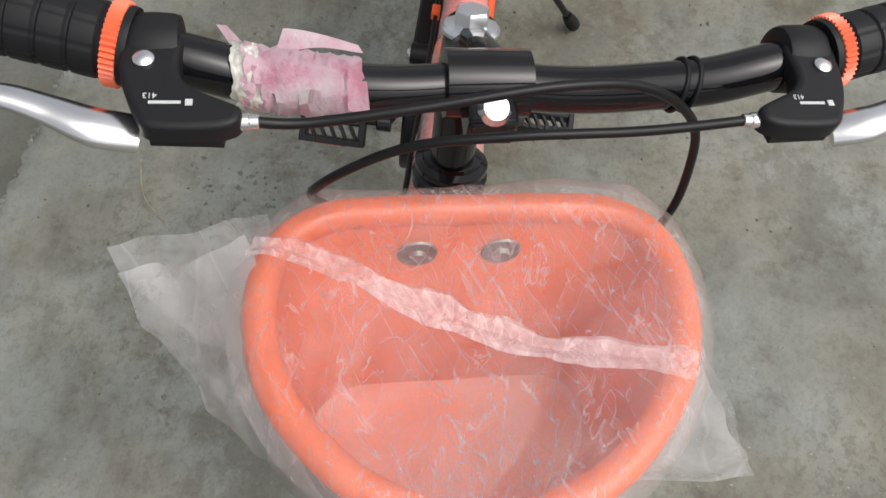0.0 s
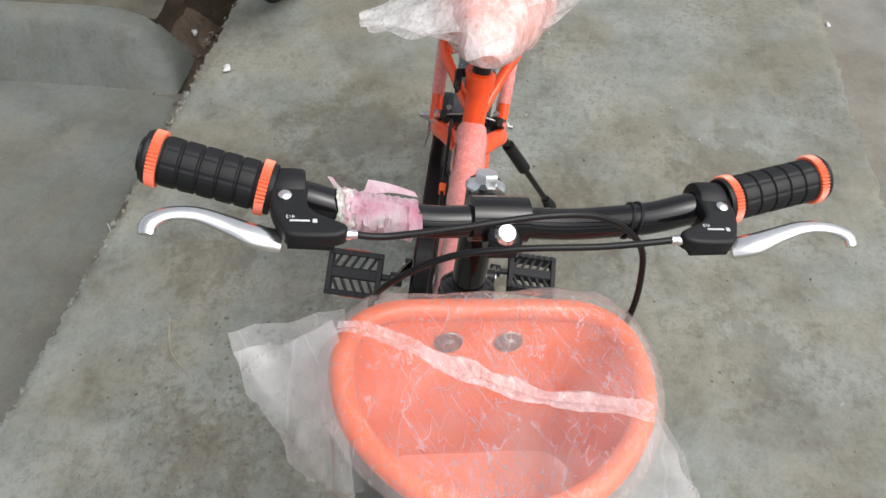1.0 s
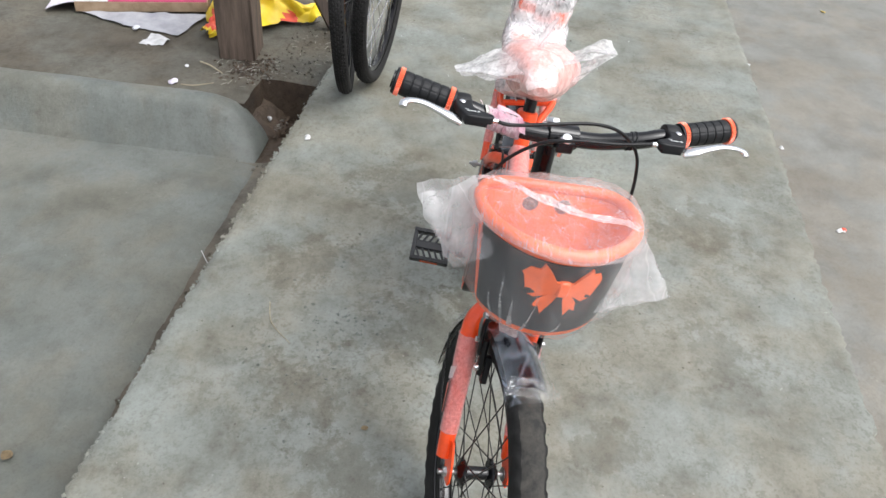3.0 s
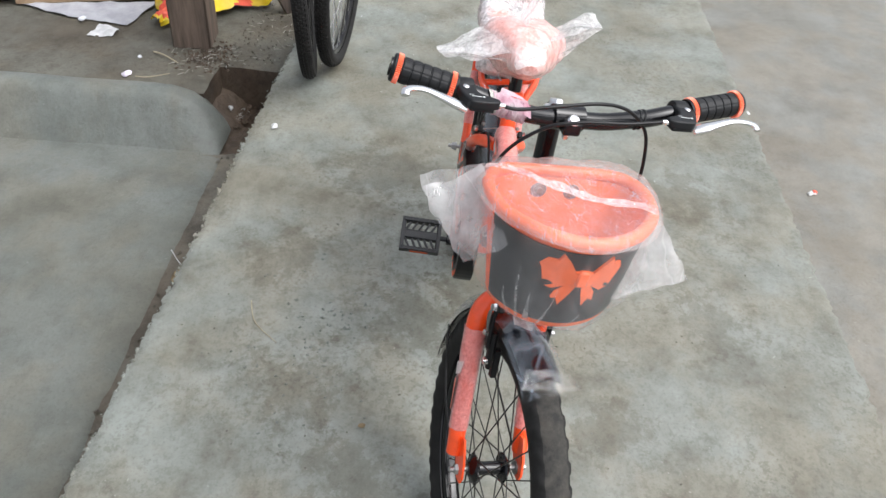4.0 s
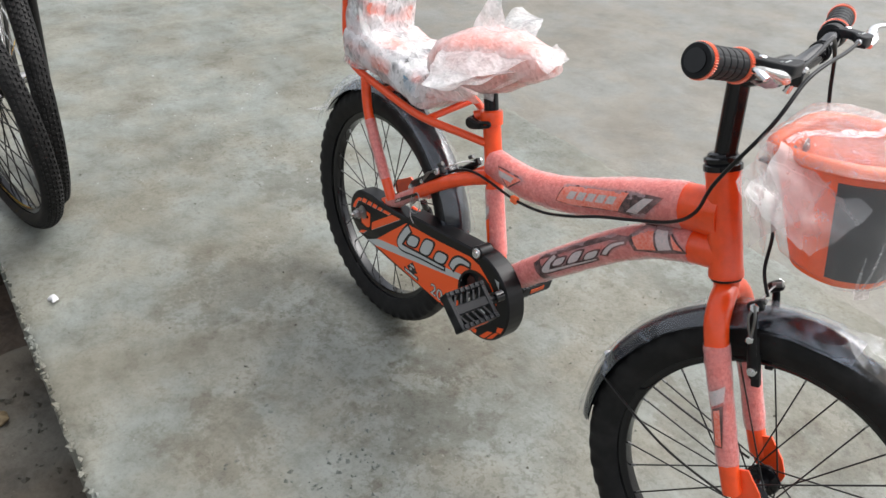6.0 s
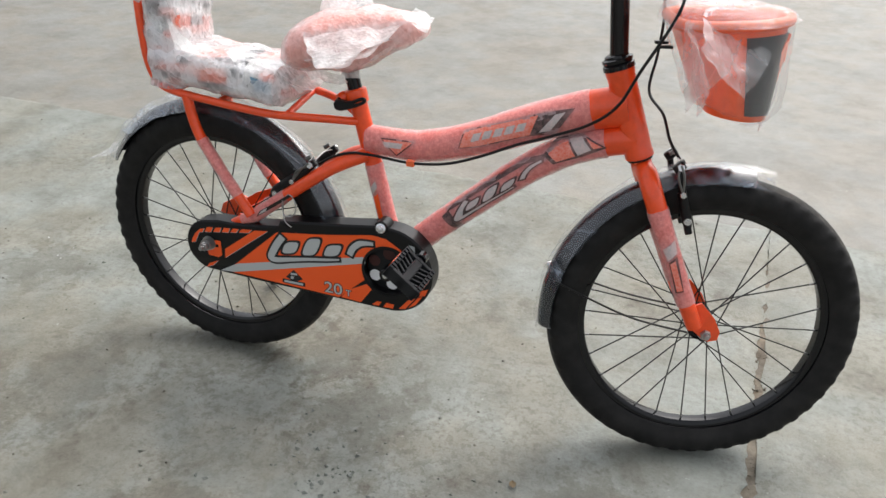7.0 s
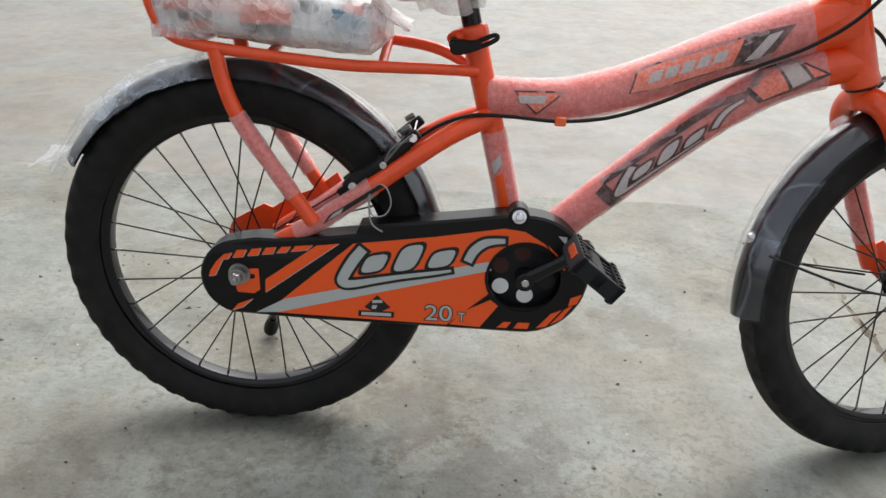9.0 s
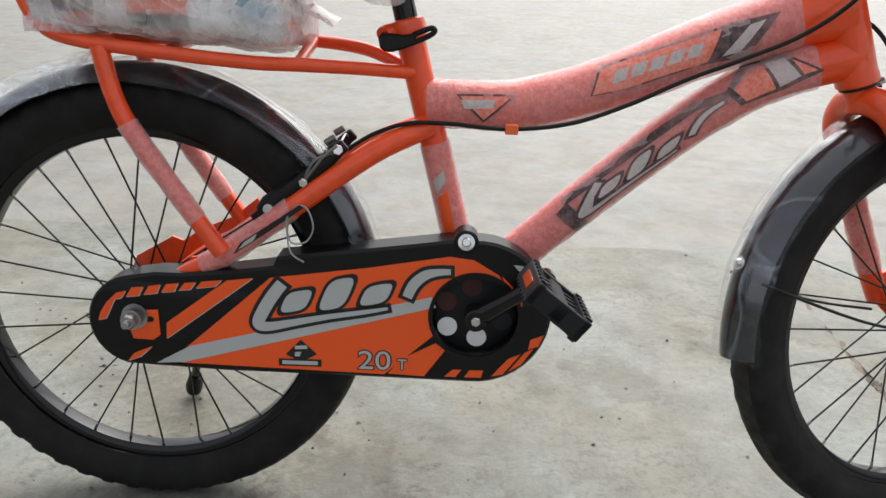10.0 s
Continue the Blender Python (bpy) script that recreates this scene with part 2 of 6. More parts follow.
    share.operation = "MULTIPLY_ADD"
    share.inputs[1].default_value = 0.42
    share.inputs[2].default_value = 0.025
    l.new(steep.outputs[0], share.inputs[0])
    l.new(share.outputs[0], top.inputs[0])
    l.new(sheer.outputs[0], top.inputs[1])
    l.new(shine.outputs[0], top.inputs[2])
    l.new(top.outputs[0], n["Material Output"].inputs["Surface"])
    return m


def glow_through(m, color, share):
    """Lets light pass through a thin plastic wall."""
    n, l, b = nodes_of(m)
    back = n.new("ShaderNodeBsdfTranslucent")
    back.inputs["Color"].default_value = (*color, 1)
    mix = n.new("ShaderNodeMixShader")
    mix.inputs[0].default_value = share
    l.new(b.outputs[0], mix.inputs[1])
    l.new(back.outputs[0], mix.inputs[2])
    l.new(mix.outputs[0], n["Material Output"].inputs["Surface"])


BAG = film("clear_bag", (0.93, 0.93, 0.94), 0.012, 0.17, 15, 0.12, (1.5, 1.5, 0.25), 1.0, 0.05)
BAG_TOP = film("taut_bag", (0.98, 0.88, 0.87), 0.15, 0.28, 95, 0.10, (1.0, 0.7, 1), 1.0, 0.13, 0.0, (0.34, 0.66))
BAG_LOOSE = film("clear_bag_loose", (0.97, 0.97, 0.98), 0.13, 0.37, 16, 0.12, None, 0.8, 0.07)
BAG_FOLD = film("folded_seam", (0.95, 0.86, 0.88), 0.24, 0.62, 60, 0.2, None, 0.8, 0.15, 160)
# pink tint holds the orange light scattered between this film and the paint
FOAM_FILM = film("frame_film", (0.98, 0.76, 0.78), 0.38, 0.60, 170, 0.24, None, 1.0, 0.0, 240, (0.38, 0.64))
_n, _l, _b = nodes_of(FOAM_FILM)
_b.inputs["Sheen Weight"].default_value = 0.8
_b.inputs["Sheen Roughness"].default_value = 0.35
FENDER_SKIN = mat("glossy_fender", (0.009, 0.011, 0.016), 0.12, 0.0, 0.7, 0.8)
_t = add_noise(FENDER_SKIN, 22, 2, 0.5, stretch=(1.0, 0.6, 1.0))
bump(FENDER_SKIN, _t.outputs[0], 0.8, 0.007)
# pale creases and bluish milky patches paint in the mudguard film's sheen
FENDER_FILM = film("fender_film", (0.70, 0.80, 0.95), 0.0, 0.06, 9, 0.20, (1, 0.6, 1), 0.25, 0.24, 0.0, (0.46, 0.66))
TAIL_FILM = film("tail_film", (0.82, 0.90, 0.98), 0.0, 0.70, 18, 0.16, (1, 0.5, 1), 0.5, 0.26, 0.0, (0.50, 0.60))
BUBBLE = film("bubble_wrap", (0.95, 0.93, 0.93), 0.46, 0.90, 30, 0.2, None, 0.9, 0.15, 130)
BUBBLE_LOOSE = film("bubble_loose", (0.98, 0.98, 0.98), 0.34, 0.74, 40, 0.2, None, 0.9, 0.15, 130)
# cloudy wrap; its most opaque white also paints in bright highlights
SEAT_WRAP = film("seat_wrap", (0.99, 0.98, 0.99), 0.20, 1.0, 22, 0.14, None, 0.9, 0.3, 95, (0.39, 0.58))
glow_through(BASKET_PLASTIC, (0.98, 0.23, 0.04), 0.32)
_n, _l, _b = nodes_of(BUBBLE)
_v = add_noise(BUBBLE, 120, kind="ShaderNodeTexVoronoi")
bump(BUBBLE, ramp(BUBBLE, _v.outputs[0], [(0.0, (1, 1, 1)), (0.6, (0, 0, 0))]).outputs[0], 0.6, 0.003)

CAMO = mat("patterned_vinyl", (0.6, 0.1, 0.02), 0.45)
_n, _l, _b = nodes_of(CAMO)
_t = add_noise(CAMO, 52, kind="ShaderNodeTexVoronoi", stretch=(0.62, 0.5, 1.45))
_t.distance = "CHEBYCHEV"
_t.inputs["Randomness"].default_value = 0.18
_k = _n.new("ShaderNodeSeparateColor")
_l.new(_t.outputs["Color"], _k.inputs[0])
_r = ramp(CAMO, _k.outputs[0], [(0.0, (0.012, 0.012, 0.014)), (0.30, (0.82, 0.14, 0.05)), (0.55, (0.50, 0.50, 0.48)), (0.78, (0.78, 0.78, 0.77))])
_r.color_ramp.interpolation = "CONSTANT"
_l.new(_r.outputs[0], _b.inputs["Base Color"])


def vary(name, a, b, scale, rough=0.6):
    m = mat(name, a, rough)
    n, l, s = nodes_of(m)
    t = add_noise(m, scale, 6, 0.6)
    l.new(ramp(m, t.outputs[0], [(0.36, a), (0.64, b)]).outputs[0], s.inputs["Base Color"])
    bump(m, t.outputs[0], 0.3, 0.003)
    return m


# ---- geometry helpers ----


class Geo:
    def __init__(self):
        self.v, self.f, self.m = [], [], []

    def add(self, verts, faces, mi=0, mtx=None):
        o = len(self.v)
        self.v += [tuple(mtx @ Vector(p)) if mtx else tuple(p) for p in verts]
        self.f += [tuple(i + o for i in q) for q in faces]
        self.m += [mi] * len(faces)
        return self

    def move(self, mtx):
        self.v = [tuple(mtx @ Vector(p)) for p in self.v]
        return self


def link(name, g, mats, parent=None, label="", smooth=38):
    if name == "film_wrap":
        g.v = [tuple(Vector(p) + wob(p, 130, 0.0011, 3) + wob(p, 45, 0.0009, 6)) for p in g.v]
    me = bpy.data.meshes.new(name)
    me.from_pydata(g.v, [], g.f)
    for m in mats if isinstance(mats, (list, tuple)) else [mats]:
        me.materials.append(m)
    me.polygons.foreach_set("material_index", g.m)
    if smooth:
        me.polygons.foreach_set("use_smooth", [True] * len(me.polygons))
        me.set_sharp_from_angle(angle=radians(smooth))
    me.update()
    ob = new(name, me)
    ob.parent = parent
    if label:
        tagged(ob, label)
    return ob


part = link


def spline(pts, n=8, closed=False):
    """Points along a smooth curve through pts."""
    p = [Vector(q) for q in pts]
    out = []
    k = len(p)
    for i in range(k if closed else k - 1):
        a, b, c, d = (p[(i + j) % k] if closed else p[min(max(i + j, 0), k - 1)] for j in (-1, 0, 1, 2))
        for s in range(n):
            t = s / n
            out.append(0.5 * ((2 * b) + (c - a) * t + (2 * a - 5 * b + 4 * c - d) * t * t + (3 * b - a - 3 * c + d) * t ** 3))
    if not closed:
        out.append(p[-1])
    return out


def tube(pts, r, seg=14, mi=0, g=None, closed=False, flat=1.0, caps=True):
    """A swept tube; r a number or one per point; flat squeezes it across its second axis."""
    g = g or Geo()
    pts = [Vector(q) for q in pts]
    k = len(pts)
    rs = r if isinstance(r, (list, tuple)) else [r] * k
    if len(rs) != k:
        rs = [float(x) for x in np.interp(np.linspace(0, 1, k), np.linspace(0, 1, len(rs)), rs)]
    verts, faces, ref = [], [], None
    for i, q in enumerate(pts):
        d = (pts[(i + 1) % k] - pts[i - 1]) if closed else (pts[min(i + 1, k - 1)] - pts[max(i - 1, 0)])
        d.normalize()
        if ref is None:
            ref = Vector((0, 1, 0)) if abs(d.y) < 0.9 else Vector((0, 0, 1))
        ref = (ref - d * ref.dot(d)).normalized()
        o = d.cross(ref)
        for s in range(seg):
            a = 2 * math.pi * s / seg
            verts.append(q + ref * (rs[i] * math.cos(a) * flat) + o * (rs[i] * math.sin(a)))
    for i in range(k if closed else k - 1):
        j = (i + 1) % k
        for s in range(seg):
            u = (s + 1) % seg
            faces.append((i * seg + s, i * seg + u, j * seg + u, j * seg + s))
    if caps and not closed:
        faces.append(tuple(range(seg))[::-1])
        faces.append(tuple((k - 1) * seg + s for s in range(seg)))
    return g.add(verts, faces, mi)


def lathe(profile, base, axis, seg=24, mi=0, g=None, closed=False, wave=None, caps=True):
    """profile of (radius, along axis) turned round the axis through base."""
    g = g or Geo()
    axis = Vector(axis).normalized()
    u = axis.orthogonal().normalized()
    w = axis.cross(u)
    base = Vector(base)
    k = len(profile)
    verts, faces = [], []
    for s in range(seg):
        a = 2 * math.pi * s / seg
        e = u * math.cos(a) + w * math.sin(a)
        for i, (r, h) in enumerate(profile):
            if wave:
                r, h = wave(a, i, r, h)
            verts.append(base + e * r + axis * h)
    for s in range(seg):
        t = (s + 1) % seg
        for i in range(k if closed else k - 1):
            j = (i + 1) % k
            faces.append((s * k + i, s * k + j, t * k + j, t * k + i))
    if caps and not closed:
        faces.append(tuple(s * k for s in range(seg))[::-1])
        faces.append(tuple(s * k + k - 1 for s in range(seg)))
    return g.add(verts, faces, mi)


def cyl(a, b, r, seg=16, mi=0, g=None, r2=None, bev=0.0):
    a, b = Vector(a), Vector(b)
    h = (b - a).length
    r2 = r if r2 is None else r2
    bev = bev or min(r, r2, h) * 0.12
    return lathe([(r - bev, 0), (r, bev), (r2, h - bev), (r2 - bev, h)], a, b - a, seg, mi, g)


def block(c, size, mi=0, g=None, rot=None, bev=0.12):
    """A box with chamfered edges."""
    g = g or Geo()
    e = min(size) * bev
    bm = bmesh.new()
    bmesh.ops.create_cube(bm, size=1)
    for v in bm.verts:
        v.co = Vector((v.co.x * size[0], v.co.y * size[1], v.co.z * size[2]))
    bmesh.ops.bevel(bm, geom=bm.edges[:], offset=e, segments=1, affect="EDGES")
    bm.verts.index_update()
    m = Matrix.Translation(c) @ (rot.to_4x4() if rot else Matrix())
    g.add([v.co.copy() for v in bm.verts], [tuple(v.index for v in q.verts) for q in bm.faces], mi, m)
    bm.free()
    return g


def plate(poly, y0, y1, mi=0, g=None, inset=0.0):
    """A flat outline in x and z, from y0 to y1; inset softens the edge at y0."""
    g = g or Geo()
    k = len(poly)
    area = sum(poly[i][0] * poly[(i + 1) % k][1] - poly[(i + 1) % k][0] * poly[i][1] for i in range(k))
    if area < 0:
        poly = poly[::-1]
    rings = [[(x, y1, z) for x, z in poly]]
    if inset:
        small = []
        for i in range(k):
            a, b, c = (Vector(poly[(i + j) % k]) for j in (-1, 0, 1))
            n1 = Vector((-(b - a).y, (b - a).x)).normalized()
            n2 = Vector((-(c - b).y, (c - b).x)).normalized()
            q = n1 + n2
            q = q / max(q.dot(n1), 0.4) if q.length > 1e-6 else n1
            small.append((b.x + q.x * inset, b.y + q.y * inset))
        s = 1 if y1 > y0 else -1
        rings.append([(x, y0 + s * inset, z) for x, z in poly])
        rings.append([(x, y0, z) for x, z in small])
    else:
        rings.append([(x, y0, z) for x, z in poly])
    verts = [q for r in rings for q in r]
    faces = [tuple(range(k))]
    for j in range(len(rings) - 1):
        for i in range(k):
            u = (i + 1) % k
            faces.append((j * k + i, (j + 1) * k + i, (j + 1) * k + u, j * k + u))
    faces.append(tuple((len(rings) - 1) * k + i for i in range(k))[::-1])
    if y1 < y0:
        faces = [q[::-1] for q in faces]
    return g.add(verts, faces, mi)


def arc(cx, cz, r, a0, a1, n=10):
    return [(cx + r * math.cos(radians(a0 + (a1 - a0) * i / n)), cz + r * math.sin(radians(a0 + (a1 - a0) * i / n))) for i in range(n + 1)]


def sheet(fn, nu, nv, mi=0, g=None, closed_u=False, thick=0.0):
    """A surface fn(u, v) for u, v in 0..1."""
    g = g or Geo()
    ku = nu if closed_u else nu + 1
    verts = [fn(i / nu, j / nv) for i in range(ku) for j in range(nv + 1)]
    faces = []
    for i in range(nu):
        a = (i + 1) % ku
        for j in range(nv):
            faces.append((i * (nv + 1) + j, a * (nv + 1) + j, a * (nv + 1) + j + 1, i * (nv + 1) + j + 1))
    return g.add(verts, faces, mi)


def wob(p, scale, amp, seed=0.0):
    q = Vector(p) * scale + Vector((seed, seed * 1.7, seed * 2.3))
    return noise.noise_vector(q) * amp


def lettering(text, size, mtx, material, parent, name, depth=0.0003):
    cu = bpy.data.curves.new(name, "FONT")
    cu.body, cu.size, cu.extrude = text, size, depth
    cu.materials.append(material)
    ob = new(name, cu)
    ob.parent = parent
    ob.matrix_basis = mtx
    return ob


def flap(points, nu, nv, lump, seed):
    """A loose four-cornered piece of film."""
    a, b, c, d = (Vector(p) for p in points)

    def fn(u, v):
        p = (a * (1 - u) + b * u) * (1 - v) + (d * (1 - u) + c * u) * v
        return p + wob(p, 16, lump, seed) + wob(p, 45, lump * 0.4, seed)
    return sheet(fn, nu, nv)


def closed_sheet(fn, nu, nv):
    g = Geo()
    verts = [fn(i / nu, j / nv) for i in range(nu + 1) for j in range(nv)]
    faces = [(i * nv + j, i * nv + (j + 1) % nv, (i + 1) * nv + (j + 1) % nv, (i + 1) * nv + j) for i in range(nu) for j in range(nv)]
    faces += [tuple(range(nv)), tuple(nu * nv + j for j in range(nv))[::-1]]
    return g.add(verts, [q[::-1] for q in faces])


# ---- ground ----


def ragged_slab(name, xr, yr, top, depth, material, rag=(0, 0, 0, 0), rough=0.002, step=0.03, label="", side_mat=None):
    """A cast slab; xr = (x0, x1), yr = two edges y = a + b x; its four edges are broken by up to rag metres."""
    g = Geo()
    x0, x1 = xr
    (a0, b0), (a1, b1) = yr
    nx, ny = max(2, int((x1[0] - x0[0]) / step)), max(2, int((a1 - a0) / step))

    def put(i, j, low):
        u, v = i / nx, j / ny
        xm = x0[0] + (x1[0] - x0[0]) * u
        y = (a0 + b0 * xm) * (1 - v) + (a1 + b1 * xm) * v
        x = (x0[0] + x0[1] * y) * (1 - u) + (x1[0] + x1[1] * y) * u
        px, py, pz = x, y, top
        n1 = 0.4 * noise.noise(Vector((x * 9, y * 9, 3.1))) + 0.7 * noise.noise(Vector((x * 31, y * 31, 7.7))) + 0.9 * noise.noise(Vector((x * 75, y * 75, 1.7)))
        if i == 0:
            px += rag[0] * n1
        if i == nx:
            px -= rag[1] * n1
        if j == 0:
            py += rag[2] * n1
        if j == ny:
            py -= rag[3] * n1
        edge = (i == 0 and rag[0]) or (i == nx and rag[1]) or (j == 0 and rag[2]) or (j == ny and rag[3])
        if low:
            pz = top - depth
        else:
            pz += rough * (noise.noise(Vector((x * 5, y * 5, 0))) + 0.5 * noise.noise(Vector((x * 21, y * 21, 5)))) - (0.006 if edge else 0)
        return (px, py, pz)

    verts = [put(i, j, False) for i in range(nx + 1) for j in range(ny + 1)]
    faces = [(i * (ny + 1) + j, (i + 1) * (ny + 1) + j, (i + 1) * (ny + 1) + j + 1, i * (ny + 1) + j + 1) for i in range(nx) for j in range(ny)]
    ring = [(i, 0) for i in range(nx)] + [(nx, j) for j in range(ny)] + [(i, ny) for i in range(nx, 0, -1)] + [(0, j) for j in range(ny, 0, -1)]
    o = len(verts)
    verts += [put(i, j, True) for i, j in ring]
    k = len(ring)
    for q in range(k):
        i, j = ring[q]
        i2, j2 = ring[(q + 1) % k]
        faces.append((i * (ny + 1) + j, o + q, o + (q + 1) % k, i2 * (ny + 1) + j2))
    g.add(verts, faces)
    if side_mat:
        g.m[-k:] = [1] * k
    ob = link(name, g, [material, side_mat] if side_mat else material, smooth=50)
    return tagged(ob, label, "floor", kind="structure")


LEFT, RIGHT = (-0.691, -0.036), (0.928, -0.040)
ragged_slab("pavement", ((-5.0, 0), (1.047, 0.05)), (LEFT, RIGHT), 0.0, 0.5, CONCRETE, (0, 0.009, 0.011, 0.012), 0.003, 0.012, "rough grey cast concrete slab with broken edges")
ragged_slab("pavement_front", ((1.062, 0.032), (4.5, 0)), (LEFT, RIGHT), -0.002, 0.5, CONCRETE, (0.009, 0, 0.010, 0.012), 0.003, 0.03, "rough grey concrete slab beyond the joint")
g = sheet(lambda u, v: (1.055 + (v - 0.5) * 0.034 + 0.041 * (-0.72 + 1.58 * u), -0.72 + 1.58 * u, -0.010 + 0.009 * noise.noise(Vector((u * 30, v * 3, 0)))), 80, 3)
tagged(link("joint_fill", g, JOINT_DIRT), "sandy dirt packed into the slab joint", "floor", kind="structure")
# the low ground all round, out to the horizon
g = Geo()
R0 = 400.0
cells = [-R0, -60, -20, -8, -5, -3, -1.5, 0, 1.5, 3, 5, 8, 20, 60, R0]
verts = [(x, y, -0.29 + 0.004 * noise.noise(Vector((x, y, 0)))) for x in cells for y in cells]
k = len(cells)
g.add(verts, [(i * k + j, (i + 1) * k + j, (i + 1) * k + j + 1, i * k + j + 1) for i in range(k - 1) for j in range(k - 1)])
tagged(link("ground", g, CONCRETE_ROAD), "worn grey cement yard with scattered litter", "ground", kind="structure")
ragged_slab("pavement_low", ((-0.66, 0), (5.0, 0)), ((-5.0, 0), (-0.930, -0.006)), -0.2425, 0.2, CONCRETE_LOW, (0, 0, 0, 0), 0.002, 0.05, "smooth grey cement ramp below the slab")
# side walls take the darker soil colour
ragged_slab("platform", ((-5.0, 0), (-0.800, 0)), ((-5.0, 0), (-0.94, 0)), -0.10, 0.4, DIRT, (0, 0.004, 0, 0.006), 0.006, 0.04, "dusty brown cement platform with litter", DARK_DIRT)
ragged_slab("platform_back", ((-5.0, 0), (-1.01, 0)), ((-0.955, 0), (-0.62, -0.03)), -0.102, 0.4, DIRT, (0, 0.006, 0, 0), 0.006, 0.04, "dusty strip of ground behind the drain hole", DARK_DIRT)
ragged_slab("gutter_floor", ((-0.66, 0), (4.48, 0)), ((-0.95, 0), (-0.6, 0)), -0.252, 0.1, GUTTER_DIRT, (0.02, 0, 0, 0), 0.004, 0.025, "dusty brown dirt along the bottom of the gutter")


def drain_fn(u, v):
    x, y = -1.03 + 0.40 * u, -0.945 + 0.33 * v
    t = (y + 0.94) / 0.24
    ease = lambda k: (lambda q: q * q * (3 - 2 * q))(min(1.0, max(0.0, k)))
    z = -0.195 - 0.120 * ease(t * 1.5) - 0.13 * ease((x + 0.87) / 0.10) * ease((t - 0.10) / 0.5) - 0.06 * ease((x + 0.80) / 0.05)
    p = Vector((x, y, z)) + wob((x, y, 0), 20, 0.010, 2) + wob((x, y, 0), 80, 0.006, 3)
    p.z = max(p.z, -0.280 + 0.005 * noise.noise(Vector((x * 60, y * 60, 4))))
    return p


# soil colour is kept dark to stand in for the hole's deep shade too
tagged(link("drain_floor", sheet(drain_fn, 70, 60), DARK_DIRT), "dark soil sloping into the drain hole", "floor", kind="structure")



lip = [(-0.975, -0.2445), (-0.915, -0.2400), (-0.880, -0.2430), (-0.856, -0.2505), (-0.838, -0.2640), (-0.822, -0.290)]
g = sheet(lambda u, v: Vector((-0.615 + 4.615 * u, float(np.interp(v, np.linspace(0, 1, 6), [q[0] for q in lip])), float(np.interp(v, np.linspace(0, 1, 6), [q[1] for q in lip])))) + wob((u * 5, v * 0.15, 0), 5, 0.004) + wob((u * 5, v * 0.15, 0), 40, 0.0008), 260, 10)
tagged(link("gutter_lip", g, CONCRETE_LOW), "rounded cement lip sloping into the gutter", "floor", kind="structure")


def kerb():
    prof = [(-0.628, -0.262), (-0.640, -0.236), (-0.656, -0.212), (-0.684, -0.160), (-0.712, -0.106), (-0.730, -0.082), (-0.750, -0.072), (-0.785, -0.070), (-0.806, -0.080), (-0.818, -0.11), (-0.818, -0.26)]
    g = Geo()
    n = 60
    verts, faces = [], []
    for i in range(n + 1):
        y = -5.0 + 3.8 * i / 20 if i <= 20 else -1.2 + 0.335 * (i - 20) / 40
        end = max(0.0, (y + 1.07) / 0.205)
        for x, z in prof:
            h = max(0.0, z + 0.26)
            zz = -0.26 + h * max(0.0, 1 - min(1.0, end) ** 2.4) ** 0.75
            d = wob((x, y, z), 6, 0.006) + wob((x, y, z), 22, 0.003)
            verts.append((x + d.x, y, zz + d.z * (1 if h else 0)))
    k = len(prof)
    for i in range(n):
        for j in range(k - 1):
            faces.append((i * k + j, i * k + j + 1, (i + 1) * k + j + 1, (i + 1) * k + j))
    g.add(verts, faces)
    tagged(link("kerb", g, CONCRETE_LOW), "rounded grey cement kerb with a sloping end", "kerb", kind="structure")


kerb()

# ---- the bicycle ----
LEAN = radians(5.12)
bike = new("bicycle")
bike.matrix_basis = Matrix.Rotation(-LEAN, 4, "X")
tagged(bike, "orange kids bicycle, part wrapped in plastic, leaning on its kickstand", "bicycle")

AXIS_P, AXIS_D = Vector((0.781, 0, 0.531)), Vector((-0.346, 0, 0.938)).normalized()
STEER = Matrix.Translation(AXIS_P) @ Matrix.Rotation(radians(14.4), 4, AXIS_D) @ Matrix.Translation(-AXIS_P)
TOP_C = Vector((0.739, 0, 0.790))
TOP = STEER @ Matrix.Translation(TOP_C) @ Matrix.Rotation(radians(-2.2), 4, "Z") @ Matrix.Rotation(radians(2.6), 4, "X") @ Matrix.Translation(-TOP_C)
TOP = Matrix.Translation(STEER @ TOP_C + Vector((0.0225, -0.0037, 0.0146))) @ Matrix.Rotation(radians(-0.54), 4, "X") @ Matrix.Rotation(radians(-1.51), 4, "Y") @ Matrix.Rotation(radians(0.75), 4, "Z") @ Matrix.Translation(-(STEER @ TOP_C)) @ TOP
HUB_R = Vector((0, 0, 0.2555))
HUB_F = Vector((0.919, 0, 0.2555))
TYRE_R, RIM_R = 0.2555, 0.192


def domed(poly, z0, z1, inset, steps=4):
    """A flat outline in x and y from z0 up to z1, its upper edge rounded over."""
    g = Geo()
    k = len(poly)
    rings = [[(x, y, z0) for x, y in poly]]
    for j in range(steps + 1):
        a = math.pi / 2 * j / steps
        e, z = inset * (1 - math.cos(a)), z1 - inset * 0.8 * (1 - math.sin(a))
        ring = []
        for i in range(k):
            p, q, r = (Vector(poly[(i + o) % k]) for o in (-1, 0, 1))
            n = Vector((-(r - p).y, (r - p).x)).normalized()
            ring.append((q.x + n.x * e, q.y + n.y * e, z))
        rings.append(ring)
    faces = [(j * k + i, j * k + (i + 1) % k, (j + 1) * k + (i + 1) % k, (j + 1) * k + i) for j in range(len(rings) - 1) for i in range(k)]
    g.add([v for r in rings for v in r], faces + [tuple(range(k))[::-1]])
    return g.add(rings[-1], [tuple(range(k))])


